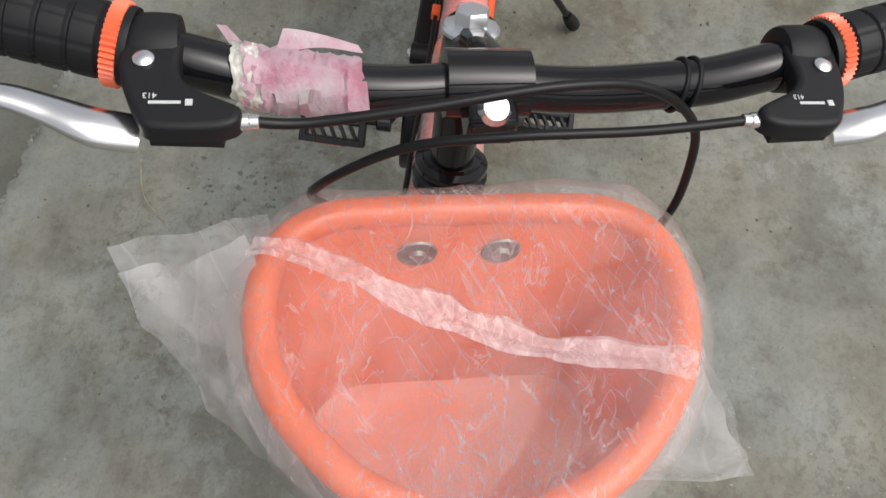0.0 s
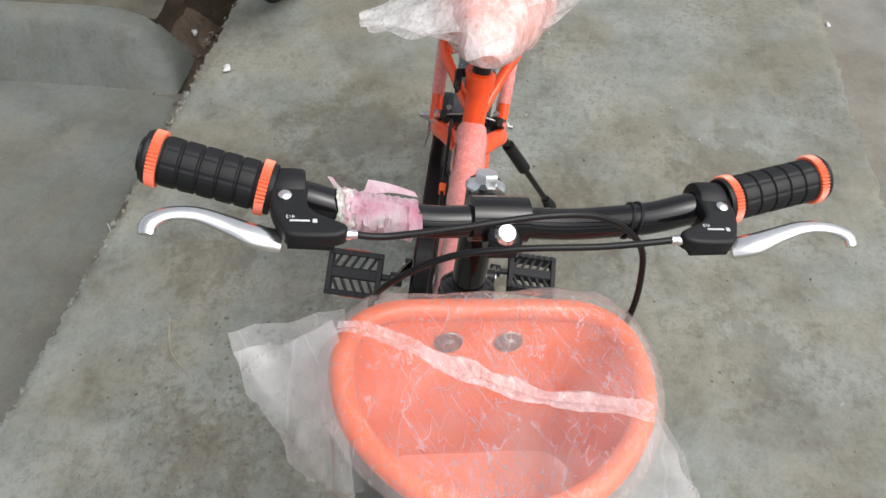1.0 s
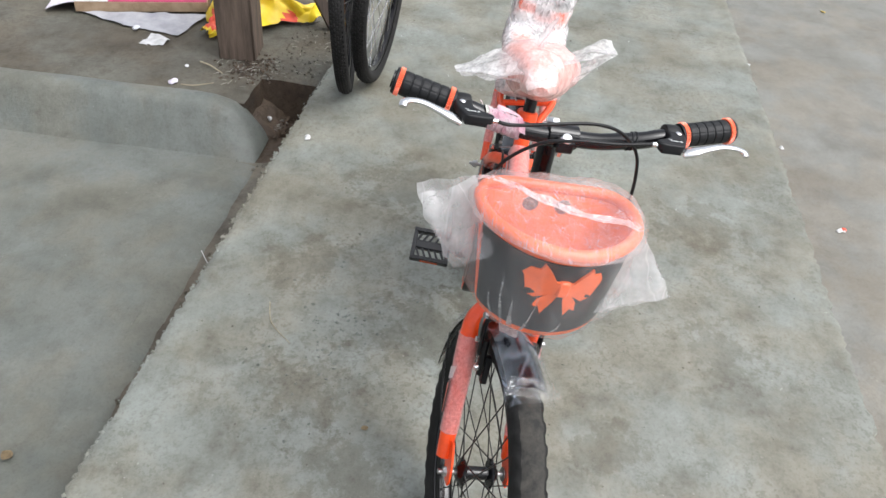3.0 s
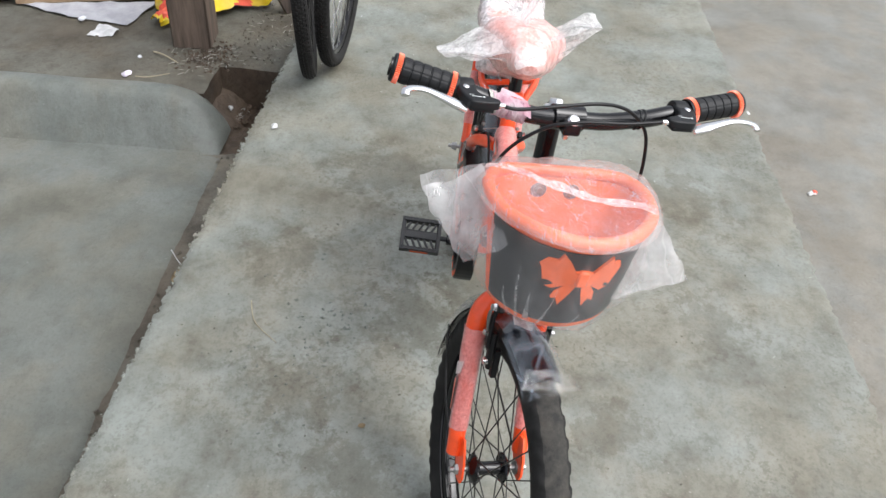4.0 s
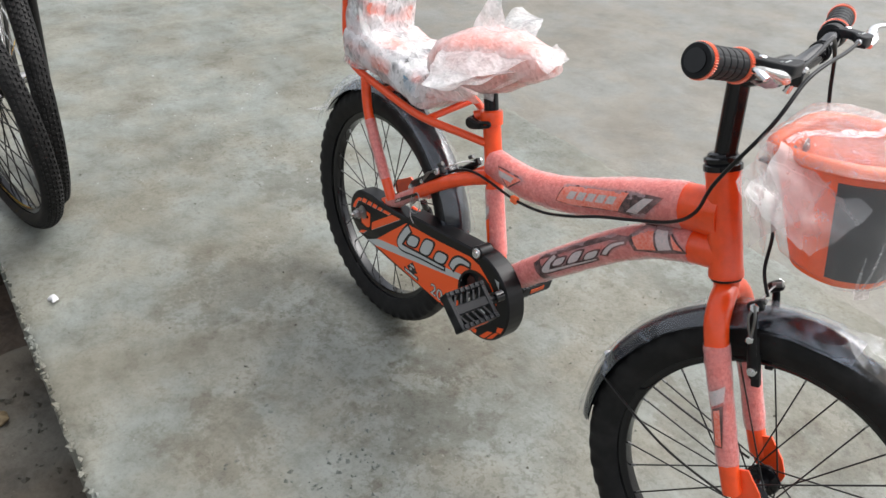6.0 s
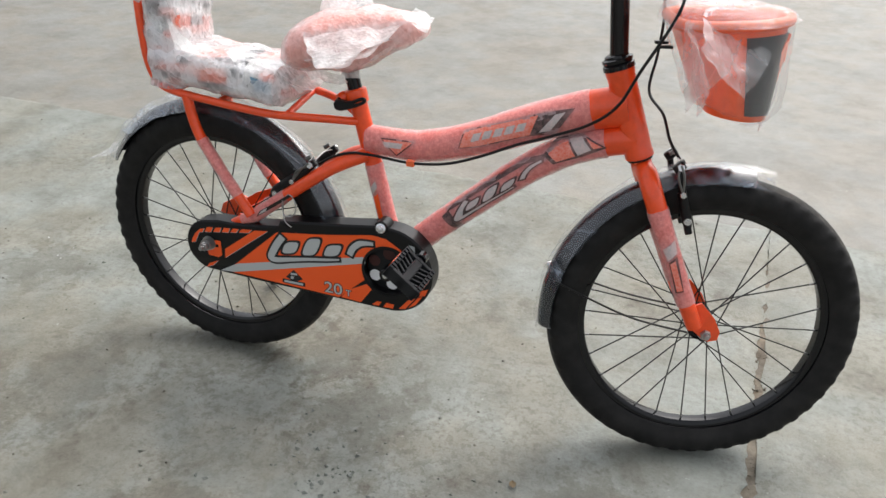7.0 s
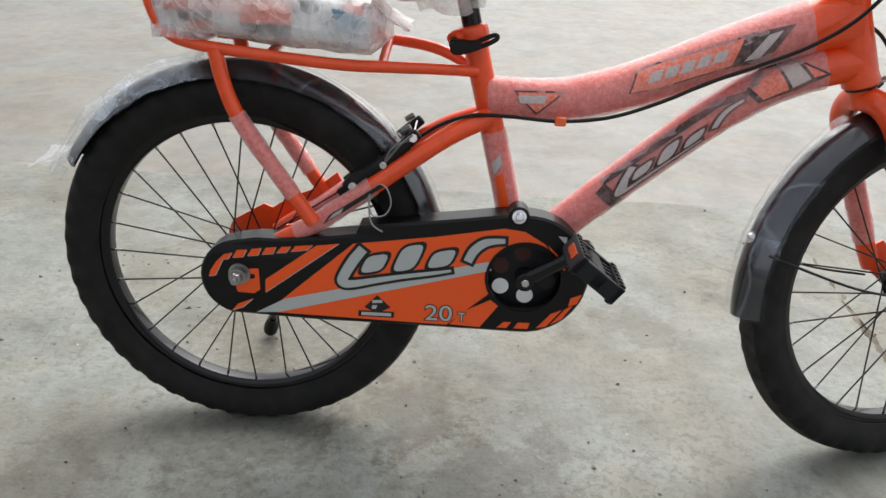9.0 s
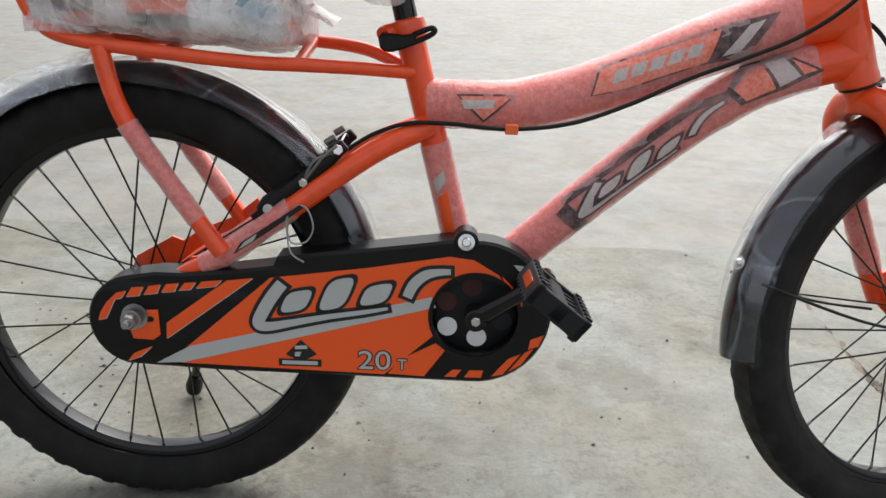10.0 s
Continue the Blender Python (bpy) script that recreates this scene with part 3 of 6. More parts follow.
def wheel(name, hub, mtx, label):
    w = new(name)
    w.parent = bike
    tagged(w, label)
    prof = []
    for i in range(25):
        a = radians(-118 + 236 * i / 24)
        prof.append((TYRE_R - 0.027 + 0.027 * math.cos(a), 0.0255 * math.sin(a)))
    prof = [(0.2035, -0.017)] + prof + [(0.2035, 0.017)]
    lobes = 50

    def tread(a, i, r, h):
        s = abs(h) / 0.0255
        side = 0.5 if h > 0 else 0.0
        if 4 < i < 23:
            lug = math.sin((a * lobes / 2 / math.pi + side) * 2 * math.pi + 2.5 * s)
            if s > 0.45:
                k = (min(1.0, max(0.0, lug * 3)) * 0.0026) * min(1, (s - 0.45) * 4) * (1 if s < 0.93 else 0.4)
                return r + k * 0.55, h + math.copysign(k * 0.8, h)
            groove = math.sin((a * lobes * 2 / 2 / math.pi + h * 60) * 2 * math.pi)
            return r - (0.0016 if groove > 0.55 else 0), h
        return r, h

    g = lathe(prof, hub, (0, 1, 0), 400, 0, None, False, tread)
    g.f = g.f[:-2]
    g.m = g.m[:-2]
    k = len(prof)
    for q in range(len(g.f)):
        i = q % (k - 1)
        if 9 <= i <= 16:
            g.m[q] = 1
    part("tyre", g.move(mtx), [RUBBER, DUSTY], w, "thick black rubber tyre with dusty tread")
    g = lathe([(0.205, -0.0155), (0.2065, -0.013), (0.198, -0.0125), (RIM_R, -0.009), (RIM_R - 0.001, 0), (RIM_R, 0.009), (0.198, 0.0125), (0.2065, 0.013), (0.205, 0.0155), (0.2, 0.0)], hub, (0, 1, 0), 96, 0, None, True)
    part("rim", g.move(mtx), BLACK_GLOSS, w, "glossy black steel rim")
    g = cyl(hub + Vector((0, -0.026, 0)), hub + Vector((0, 0.026, 0)), 0.011, 20)
    for s in (-1, 1):
        lathe([(0.011, 0.018 * s), (0.022, 0.021 * s), (0.024, 0.024 * s), (0.022, 0.027 * s), (0.013, 0.031 * s), (0.010, 0.034 * s)], hub, (0, 1, 0), 24, 0, g)
    part("hub", g.move(mtx), BLACK_GLOSS, w)
    spokes = 28
    for i in range(spokes):
        s = -1 if i % 2 else 1
        a = 2 * math.pi * i / spokes
        lead = (1 if (i // 2) % 2 else -1) * radians(62)
        p0 = hub + Vector((0.021 * math.cos(a + lead), s * 0.025, 0.021 * math.sin(a + lead)))
        p1 = hub + Vector(((RIM_R + 0.002) * math.cos(a), s * 0.003, (RIM_R + 0.002) * math.sin(a)))
        g = tube([p0, p1], 0.00115, 6)
        d = (p1 - p0).normalized()
        tube([p1 - d * 0.010, p1], 0.0017, 6, 1, g)
        part("spoke", g.move(mtx), [SPOKE, GREY_STEEL], w)
    return w


rear = wheel("rear_wheel", HUB_R, Matrix(), "black spoked rear wheel with fat tyre")
front = wheel("front_wheel", HUB_F, STEER, "black spoked front wheel turned to one side")


def axle(hub, mtx, parent, reach):
    for s in (-1, 1):
        g = cyl(hub + Vector((0, s * 0.03, 0)), hub + Vector((0, s * reach, 0)), 0.0042, 12)
        lathe([(0.0042, 0), (0.0088, 0.0), (0.0088, 0.0075), (0.0075, 0.009), (0.0042, 0.009)], hub + Vector((0, s * (reach - 0.017), 0)), (0, s, 0), 6, 0, g)
        lathe([(0.004, 0), (0.0115, 0.0), (0.0115, 0.002), (0.004, 0.002)], hub + Vector((0, s * (reach - 0.0195), 0)), (0, s, 0), 20, 0, g)
        part("axle_nut", g.move(mtx), DULL_STEEL, parent, "steel axle nut and washer")


axle(HUB_R, Matrix(), rear, 0.088)
axle(HUB_F, STEER, front, 0.064)

# frame
chassis = new("frame")
chassis.parent = bike
tagged(chassis, "bright orange painted steel tube frame")
HEAD_B, HEAD_T = Vector((0.781, 0, 0.531)), Vector((0.732, 0, 0.664))
g = lathe([(0.019, -0.002), (0.0225, 0.0), (0.0225, 0.008), (0.0215, 0.012), (0.0215, 0.13), (0.0225, 0.134), (0.0225, 0.142), (0.019, 0.143)], HEAD_B, HEAD_T - HEAD_B, 32)
part("head_tube", g, ORANGE, chassis)
top_c = [(0.312, 0, 0.494), (0.335, 0, 0.494), (0.415, 0, 0.495), (0.51, 0, 0.521), (0.60, 0, 0.559), (0.685, 0, 0.591), (0.755, 0, 0.609)]
down_c = [(0.385, 0, 0.290), (0.425, 0, 0.327), (0.513, 0, 0.406), (0.61, 0, 0.487), (0.69, 0, 0.535), (0.776, 0, 0.560)]
part("top_tube", tube(spline(top_c, 8), [0.0245, 0.0245, 0.0250, 0.0272, 0.0290, 0.0315, 0.033], 24, flat=0.80), ORANGE, chassis)
part("down_tube", tube(spline(down_c, 8), [0.021, 0.022, 0.0225, 0.0235, 0.024, 0.024], 24, flat=0.9), ORANGE, chassis)
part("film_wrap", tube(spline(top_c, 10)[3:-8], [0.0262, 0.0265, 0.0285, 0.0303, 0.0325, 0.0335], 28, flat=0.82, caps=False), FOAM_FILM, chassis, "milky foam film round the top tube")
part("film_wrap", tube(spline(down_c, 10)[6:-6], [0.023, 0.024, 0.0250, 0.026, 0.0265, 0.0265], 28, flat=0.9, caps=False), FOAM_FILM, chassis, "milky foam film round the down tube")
ST_T, ST_B = Vector((0.293, 0, 0.572)), Vector((0.374, 0, 0.266))
part("seat_tube", cyl(ST_T, ST_B, 0.0155, 24), ORANGE, chassis)
d = (ST_B - ST_T).normalized()
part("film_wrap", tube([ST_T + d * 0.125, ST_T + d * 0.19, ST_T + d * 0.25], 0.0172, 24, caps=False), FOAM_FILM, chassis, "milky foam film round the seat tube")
g = cyl((0.374, -0.036, 0.264), (0.374, 0.036, 0.264), 0.021, 24)
part("bottom_bracket", g, ORANGE, chassis)
for s in (-1, 1):
    stay = spline([(0.318, s * 0.012, 0.470), (0.27, s * 0.034, 0.449), (0.228, s * 0.047, 0.422), (0.15, s * 0.050, 0.364), (0.098, s * 0.043, 0.325), (0.055, s * 0.039, 0.302), (0.03, s * 0.036, 0.284)], 6)
    part("seat_stay", tube(stay, [0.0130, 0.0125, 0.0120, 0.0115, 0.0110, 0.0100, 0.0095], 18), ORANGE, chassis)
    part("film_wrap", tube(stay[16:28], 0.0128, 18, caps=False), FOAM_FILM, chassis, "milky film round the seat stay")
    part("chain_stay", tube([(0.36, s * 0.020, 0.262), (0.25, s * 0.034, 0.258), (0.04, s * 0.042, 0.256)], [0.010, 0.010, 0.008], 14), ORANGE, chassis)
    if s < 0:
        drop = plate([(-0.018, 0.240), (0.05, 0.240), (0.095, 0.300), (0.11, 0.325), (0.06, 0.320), (0.045, 0.296), (0.02, 0.280), (-0.02, 0.272)], -0.034, -0.038)
    else:
        drop = plate([(-0.030, 0.244), (-0.0448, 0.2711), (-0.0374, 0.2896), (0.0084, 0.3164), (0.0209, 0.3112), (0.0435, 0.3265), (0.0833, 0.3433), (0.1139, 0.3677), (0.1202, 0.3563), (0.0824, 0.3266), (0.0517, 0.3015), (0.025, 0.2834), (0.0071, 0.2656), (-0.008, 0.244)], 0.053, 0.057)
    part("dropout", drop, ORANGE, chassis)

# fork
fork = new("fork")
fork.parent = bike
tagged(fork, "orange steel fork with bent shoulders")
part("crown", cyl(AXIS_P + AXIS_D * -0.03, AXIS_P + AXIS_D * 0.0, 0.0165, 24).move(STEER), ORANGE, fork)
for s in (-1, 1):
    leg = spline([(0.7875, s * 0.003, 0.514), (0.793, s * 0.028, 0.507), (0.801, s * 0.047, 0.486), (0.816, s * 0.052, 0.450), (0.843, s * 0.053, 0.390), (0.875, s * 0.054, 0.318), (0.898, s * 0.055, 0.270)], 7)
    part("fork_leg", tube(leg, [0.0165, 0.0165, 0.016, 0.0155, 0.0145, 0.0135, 0.0125], 22).move(STEER), ORANGE, fork)
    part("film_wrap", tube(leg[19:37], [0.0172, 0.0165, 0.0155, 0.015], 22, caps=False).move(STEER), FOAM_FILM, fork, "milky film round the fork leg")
    tip = plate([(0.883, 0.300), (0.905, 0.310), (0.929, 0.285), (0.941, 0.262), (0.939, 0.247), (0.925, 0.243), (0.915, 0.247), (0.896, 0.262)], s * 0.047, s * 0.0505)
    part("fork_tip", tip.move(STEER), ORANGE, fork)

# headset, stem and handlebar
headset = lathe([(0.016, 0.0), (0.0245, 0.001), (0.0245, 0.008), (0.0215, 0.010), (0.0235, 0.013), (0.0235, 0.017), (0.019, 0.019), (0.0185, 0.022), (0.0145, 0.024)], HEAD_T - AXIS_D * 0.001, AXIS_D, 28)
part("headset", headset, BLACK_GLOSS, bike, "black ribbed headset")
part("headset_ring", lathe([(0.017, 0), (0.0195, 0.0005), (0.0195, 0.004), (0.017, 0.0045)], HEAD_B - AXIS_D * 0.005, AXIS_D, 28), BLACK_PLASTIC, bike)
bars = new("handlebar")
bars.parent = bike
tagged(bars, "glossy black riser handlebar with ribbed grips and levers")
stem_top = Vector((0.697, 0, 0.771))
g = tube([HEAD_T + AXIS_D * 0.004, TOP @ (stem_top + AXIS_D * 0.0065)], 0.0140, 24)
part("stem_post", g, BLACK_GLOSS, bars)
g = tube(spline([(0.696, 0, 0.766), (0.708, 0, 0.772), (0.722, 0, 0.780), (0.739, 0, 0.786)], 4), [0.014, 0.0135, 0.014, 0.0155], 18)
lathe([(0.0125, -0.021), (0.0165, -0.0205), (0.0168, 0.0), (0.0165, 0.0205), (0.0125, 0.021)], (0.739, 0, 0.786), (0, 1, 0), 28, 0, g)
block((0.757, 0, 0.784), (0.022, 0.024, 0.018), 0, g)
part("stem", g.move(TOP), BLACK_GLOSS, bars)
ZINC = mat("zinc_plate", (0.74, 0.76, 0.78), 0.34, 1.0)
g = lathe([(0.0, 0.0), (0.0096, 0.0), (0.0096, 0.0072), (0.0086, 0.0088), (0.0, 0.0092)], stem_top + AXIS_D * 0.0078, AXIS_D, 6)
lathe([(0.003, -0.002), (0.0152, -0.002), (0.0155, 0.0), (0.0140, 0.0018), (0.0100, 0.0026), (0.003, 0.0026)], stem_top + AXIS_D * 0.0063, AXIS_D, 28, 0, g)
part("stem_bolt", g.move(TOP), ZINC, bars, "hexagonal zinc stem bolt")
g = lathe([(0.001, 0.0), (0.0072, 0.0005), (0.0082, 0.003), (0.006, 0.0068), (0.0, 0.0078)], (0.760, 0, 0.792), (0.45, 0, 0.9), 20)
cyl((0.760, 0, 0.792), (0.752, 0, 0.764), 0.0045, 12, 0, g)
part("clamp_bolt", g.move(TOP), SILVER, bars)
BAR = [(-0.240, 0.040), (-0.200, 0.034), (-0.160, 0.028), (-0.130, 0.024), (-0.095, 0.014), (-0.065, 0.006), (-0.040, 0.0), (0, 0)]


def bar_point(y):
    s = 1 if y >= 0 else -1
    ys = [-q[0] for q in BAR][::-1]
    z = float(np.interp(abs(y), ys, [q[1] for q in BAR][::-1]))
    x = 0.739 + 0.012 * min(1, abs(y) / 0.10) - max(0.0, abs(y) - 0.12) * 0.20
    return Vector((x, y, 0.786 + z))


pts = [bar_point(y) for y in np.linspace(-0.236, 0.236, 19)]
part("bar", tube(spline(pts, 4), 0.0115, 20).move(TOP), BLACK_GLOSS, bars)
for s in (-1, 1):
    a, b = (bar_point(-0.155), bar_point(-0.2335)) if s < 0 else (bar_point(0.158), bar_point(0.239))
    d = (b - a).normalized()
    L = (b - a).length
    ribs = []
    for i in range(5):
        o = 0.011 + i * (L - 0.022) / 5
        w = (L - 0.022) / 5
        ribs += [(0.0150, o + 0.0004), (0.0160, o + 0.0014), (0.0162, o + w * 0.5), (0.0160, o + w - 0.0014), (0.0150, o + w - 0.0004)]
    prof = [(0.0118, 0), (0.0165, 0.0), (0.0168, 0.002), (0.0155, 0.010)] + ribs + [(0.0155, L - 0.010), (0.0172, L - 0.002), (0.0160, L), (0.0, L + 0.001)]
    cut = lambda q, i, r, h: (r - (0.00035 if 3 < i < 29 and math.sin(q * 9) > 0.9 else 0), h)
    grip = part("grip", lathe(prof, a, d, 144, 0, None, False, cut).move(TOP), BLACK_MATT, bike, "ribbed black rubber grip with coral rings")
    for o in (0.003, L - 0.0105):
        fl = lambda q, i, r, h: (r + 0.0009 * math.sin(q * 44) * (1 if i in (1, 2) else 0), h)
        part("grip_ring", lathe([(0.015, o), (0.0173, o + 0.0004), (0.0173, o + 0.0062), (0.015, o + 0.0066)], a, d, 176, 0, None, False, fl).move(TOP), CORAL, grip, "coral ribbed ring")
    # brake lever
    c = bar_point(s * 0.148)
    lev = new("brake_lever")
    lev.parent = bike
    tagged(lev, "black brake lever body with polished alloy blade")
    g = lathe([(0.0118, 0.0075), (0.0150, 0.0070), (0.0158, 0.0050), (0.0162, -0.002), (0.0158, -0.0105), (0.0150, -0.0125), (0.0118, -0.0130)], c, (0, s, 0), 32)
    off = lambda x, y, z: c + Vector((x, s * (y if y < 0.02 or s > 0 else 0.02 + (y - 0.02) * 0.86), z))
    shape = [(0.000, 0.0092), (0.012, 0.0096), (0.022, 0.0088), (0.032, 0.0060), (0.041, 0.0020), (0.0462, -0.001), (0.0480, -0.008), (0.0482, -0.020), (0.0475, -0.030), (0.0450, -0.0360), (0.0410, -0.0378), (0.0370, -0.0365), (0.0330, -0.0290), (0.0285, -0.0200), (0.0235, -0.0150), (0.016, -0.0132), (0.0, -0.0128)]
    dense = [(q.x, q.y) for q in spline([(x, y, 0) for x, y in shape], 3, True)]
    arm = domed([(c.x + x, c.y + s * y) for x, y in (dense if s < 0 else dense[::-1])], c.z + 0.0030, c.z + 0.0128, 0.0030)
    g.add(arm.v, arm.f)
    foot = domed([(c.x + x, c.y + s * y) for x, y in ((0.0360, -0.032), (0.0360, 0.000), (0.0462, -0.002), (0.0475, -0.030))[::-s]], c.z - 0.0015, c.z + 0.0022, 0.0008)
    g.add(foot.v, foot.f)
    part("lever_body", g.move(TOP), BLACK_MATT, lev)
    g = lathe([(0.0, 0.0025), (0.003, 0.0022), (0.0043, 0.001), (0.0043, -0.002), (0, -0.002)], off(0.0150, 0.0, 0.0130), (0, 0, 1), 18)
    part("pivot_bolt", g.move(TOP), SILVER, lev)
    blade = spline([off(0.040, 0.004, -0.002), off(0.041, 0.018, 0.004), off(0.036, 0.036, 0.008), off(0.032, 0.056, 0.012), off(0.034, 0.074, 0.014), off(0.041, 0.085, 0.014), off(0.048, 0.087, 0.011)], 6)
    part("lever_blade", tube(blade, [0.0088, 0.0092, 0.0070, 0.0056, 0.0051, 0.0056, 0.0050], 16, flat=0.60).move(TOP), SILVER, lev, "polished alloy lever blade")
    g = cyl(off(0.0405, -0.034, 0.006), off(0.0405, -0.0405, 0.006), 0.0036, 12)
    cyl(off(0.0405, -0.0395, 0.006), off(0.0405, -0.0440, 0.006), 0.0030, 12, 0, g)
    part("ferrule", g.move(TOP), SILVER, lev)
    # maker's mark, a bar for the name, and the number
    flat_txt = Matrix(((0, 1, 0, 0), (-1, 0, 0, 0), (0, 0, 1, 0), (0, 0, 0, 1)))
    ty = -0.0025 if s < 0 else -0.0215
    for nm, ox, oy, wd, ht in (("maker_mark", 0.0362, 0.0, 0.0028, 0.0030), ("name_bar", 0.0362, 0.0090, 0.0120, 0.0014)):
        yy = c.y + (abs(ty) if s < 0 else -abs(ty)) - oy + (0.0155 if s < 0 else 0.018)
        part(nm, block((c.x + ox, yy, c.z + 0.0129), (ht, wd, 0.0005)).move(TOP), STICKER_GREY, lev)
    yy = c.y + (abs(ty) if s < 0 else -abs(ty)) + (0.0155 if s < 0 else 0.018) - 0.0120
    lettering("413", 0.0036, TOP @ Matrix.Translation((c.x + 0.0318, yy, c.z + 0.0129)) @ flat_txt, STICKER_GREY, lev, "model_number")
# cables
CABLE = BLACK_PLASTIC
cR = TOP @ (bar_point(-0.148) + Vector((0.0405, 0.042, 0.006)))
cL = TOP @ (bar_point(0.148) + Vector((0.0405, -0.042, 0.006)))
tp_ = [TOP @ Vector(q) for q in ((0.784, -0.085, 0.815), (0.782, -0.040, 0.822), (0.776, 0.020, 0.829), (0.770, 0.062, 0.821), (0.769, 0.094, 0.797), (0.772, 0.107, 0.765), (0.779, 0.110, 0.720), (0.775, 0.102, 0.660), (0.765, 0.075, 0.605), (0.785, 0.030, 0.578))]
part("brake_cable", tube(spline([cR] + tp_ + [(0.822, 0.010, 0.560), (0.842, 0.0, 0.535)], 8), 0.0024, 10), CABLE, bike, "black front brake cable")
tq_ = [TOP @ Vector(q) for q in ((0.786, 0.06, 0.811), (0.785, 0.0, 0.806), (0.780, -0.045, 0.790), (0.771, -0.082, 0.745))]
part("brake_cable", tube(spline([cL] + tq_ + [(0.770, -0.075, 0.68), (0.742, -0.052, 0.62), (0.7000, -0.032, 0.5797), (0.6398, -0.031, 0.5521), (0.5839, -0.030, 0.5289), (0.5275, -0.030, 0.5018), (0.4695, -0.030, 0.4807), (0.4063, -0.030, 0.4725), (0.3375, -0.030, 0.4760), (0.2954, -0.030, 0.4746), (0.2595, -0.030, 0.4619), (0.2323, -0.030, 0.4445)], 8), 0.0024, 10), CABLE, bike, "black rear brake cable under the top tube")
g = block((0.407, -0.030, 0.4725), (0.014, 0.009, 0.011))
part("cable_clip", g, ORANGE_PLASTIC, bike)

# seat post, clamp, saddle
part("seat_post", cyl((0.299, 0, 0.55), (0.281, 0, 0.622), 0.0125, 20), BLACK_GLOSS, bike, "black seat post")
cl = new("seat_clamp")
cl.parent = bike
tagged(cl, "orange seat clamp collar with a black quick release lever")
ax = (ST_T - ST_B).normalized()
g = lathe([(0.0155, -0.004), (0.0192, -0.003), (0.0198, 0.014), (0.0192, 0.0195), (0.0165, 0.0215), (0.013, 0.0215)], ST_T - ax * 0.012, ax, 32)
tube(spline([(0.286, -0.002, 0.566), (0.274, -0.008, 0.567), (0.268, -0.016, 0.564)], 4), [0.0105, 0.0095, 0.0085], 14, 0, g)
part("collar", g, ORANGE, cl)
g = plate([(0.2647, 0.5600), (0.2660, 0.5520), (0.2705, 0.5482), (0.2782, 0.5478), (0.2900, 0.5512), (0.3030, 0.5563), (0.3030, 0.5680), (0.2900, 0.5656), (0.2790, 0.5666), (0.2700, 0.5662)], -0.034, -0.024, 0, None, 0.0022)
tube(spline([(0.3000, -0.029, 0.5580), (0.3110, -0.029, 0.5625), (0.3200, -0.029, 0.5675), (0.3222, -0.029, 0.5712), (0.3190, -0.029, 0.5732), (0.3110, -0.029, 0.5705), (0.3000, -0.029, 0.5655)], 5), 0.0030, 10, 0, g)
cyl((0.270, -0.026, 0.5600), (0.270, -0.004, 0.5640), 0.0062, 16, 0, g)
part("clamp_lever", g, BLACK_PLASTIC, cl, "black slotted quick release lever")


def saddle_fn(grow, lump, seed):
    xs = [0.180, 0.188, 0.208, 0.252, 0.317, 0.365, 0.400, 0.416]
    tops = [0.646, 0.668, 0.688, 0.704, 0.716, 0.716, 0.710, 0.698]
    lows = [0.630, 0.616, 0.612, 0.614, 0.624, 0.656, 0.674, 0.686]
    half = [0.030, 0.055, 0.072, 0.076, 0.052, 0.032, 0.024, 0.010]

    def fn(u, v):
        # u along, from tail to nose; v round
        x = 0.180 + 0.236 * (0.5 - 0.5 * math.cos(math.pi * u))
        zt, zl, w = (float(np.interp(x, xs, q)) for q in (tops, lows, half))
        a = 2 * math.pi * v
        ca, sa = math.cos(a), math.sin(a)
        y = (w + grow * 1.3) * math.copysign(abs(ca) ** 0.8, ca)
        z = (zt + zl) / 2 + ((zt - zl) / 2 + grow) * math.copysign(abs(sa) ** 0.8, sa)
        p = Vector((x + grow * 1.6 * -math.cos(math.pi * u), y, z))
        return p + wob(p, 22, lump, seed) + wob(p, 60, lump * 0.35, seed)
    return fn


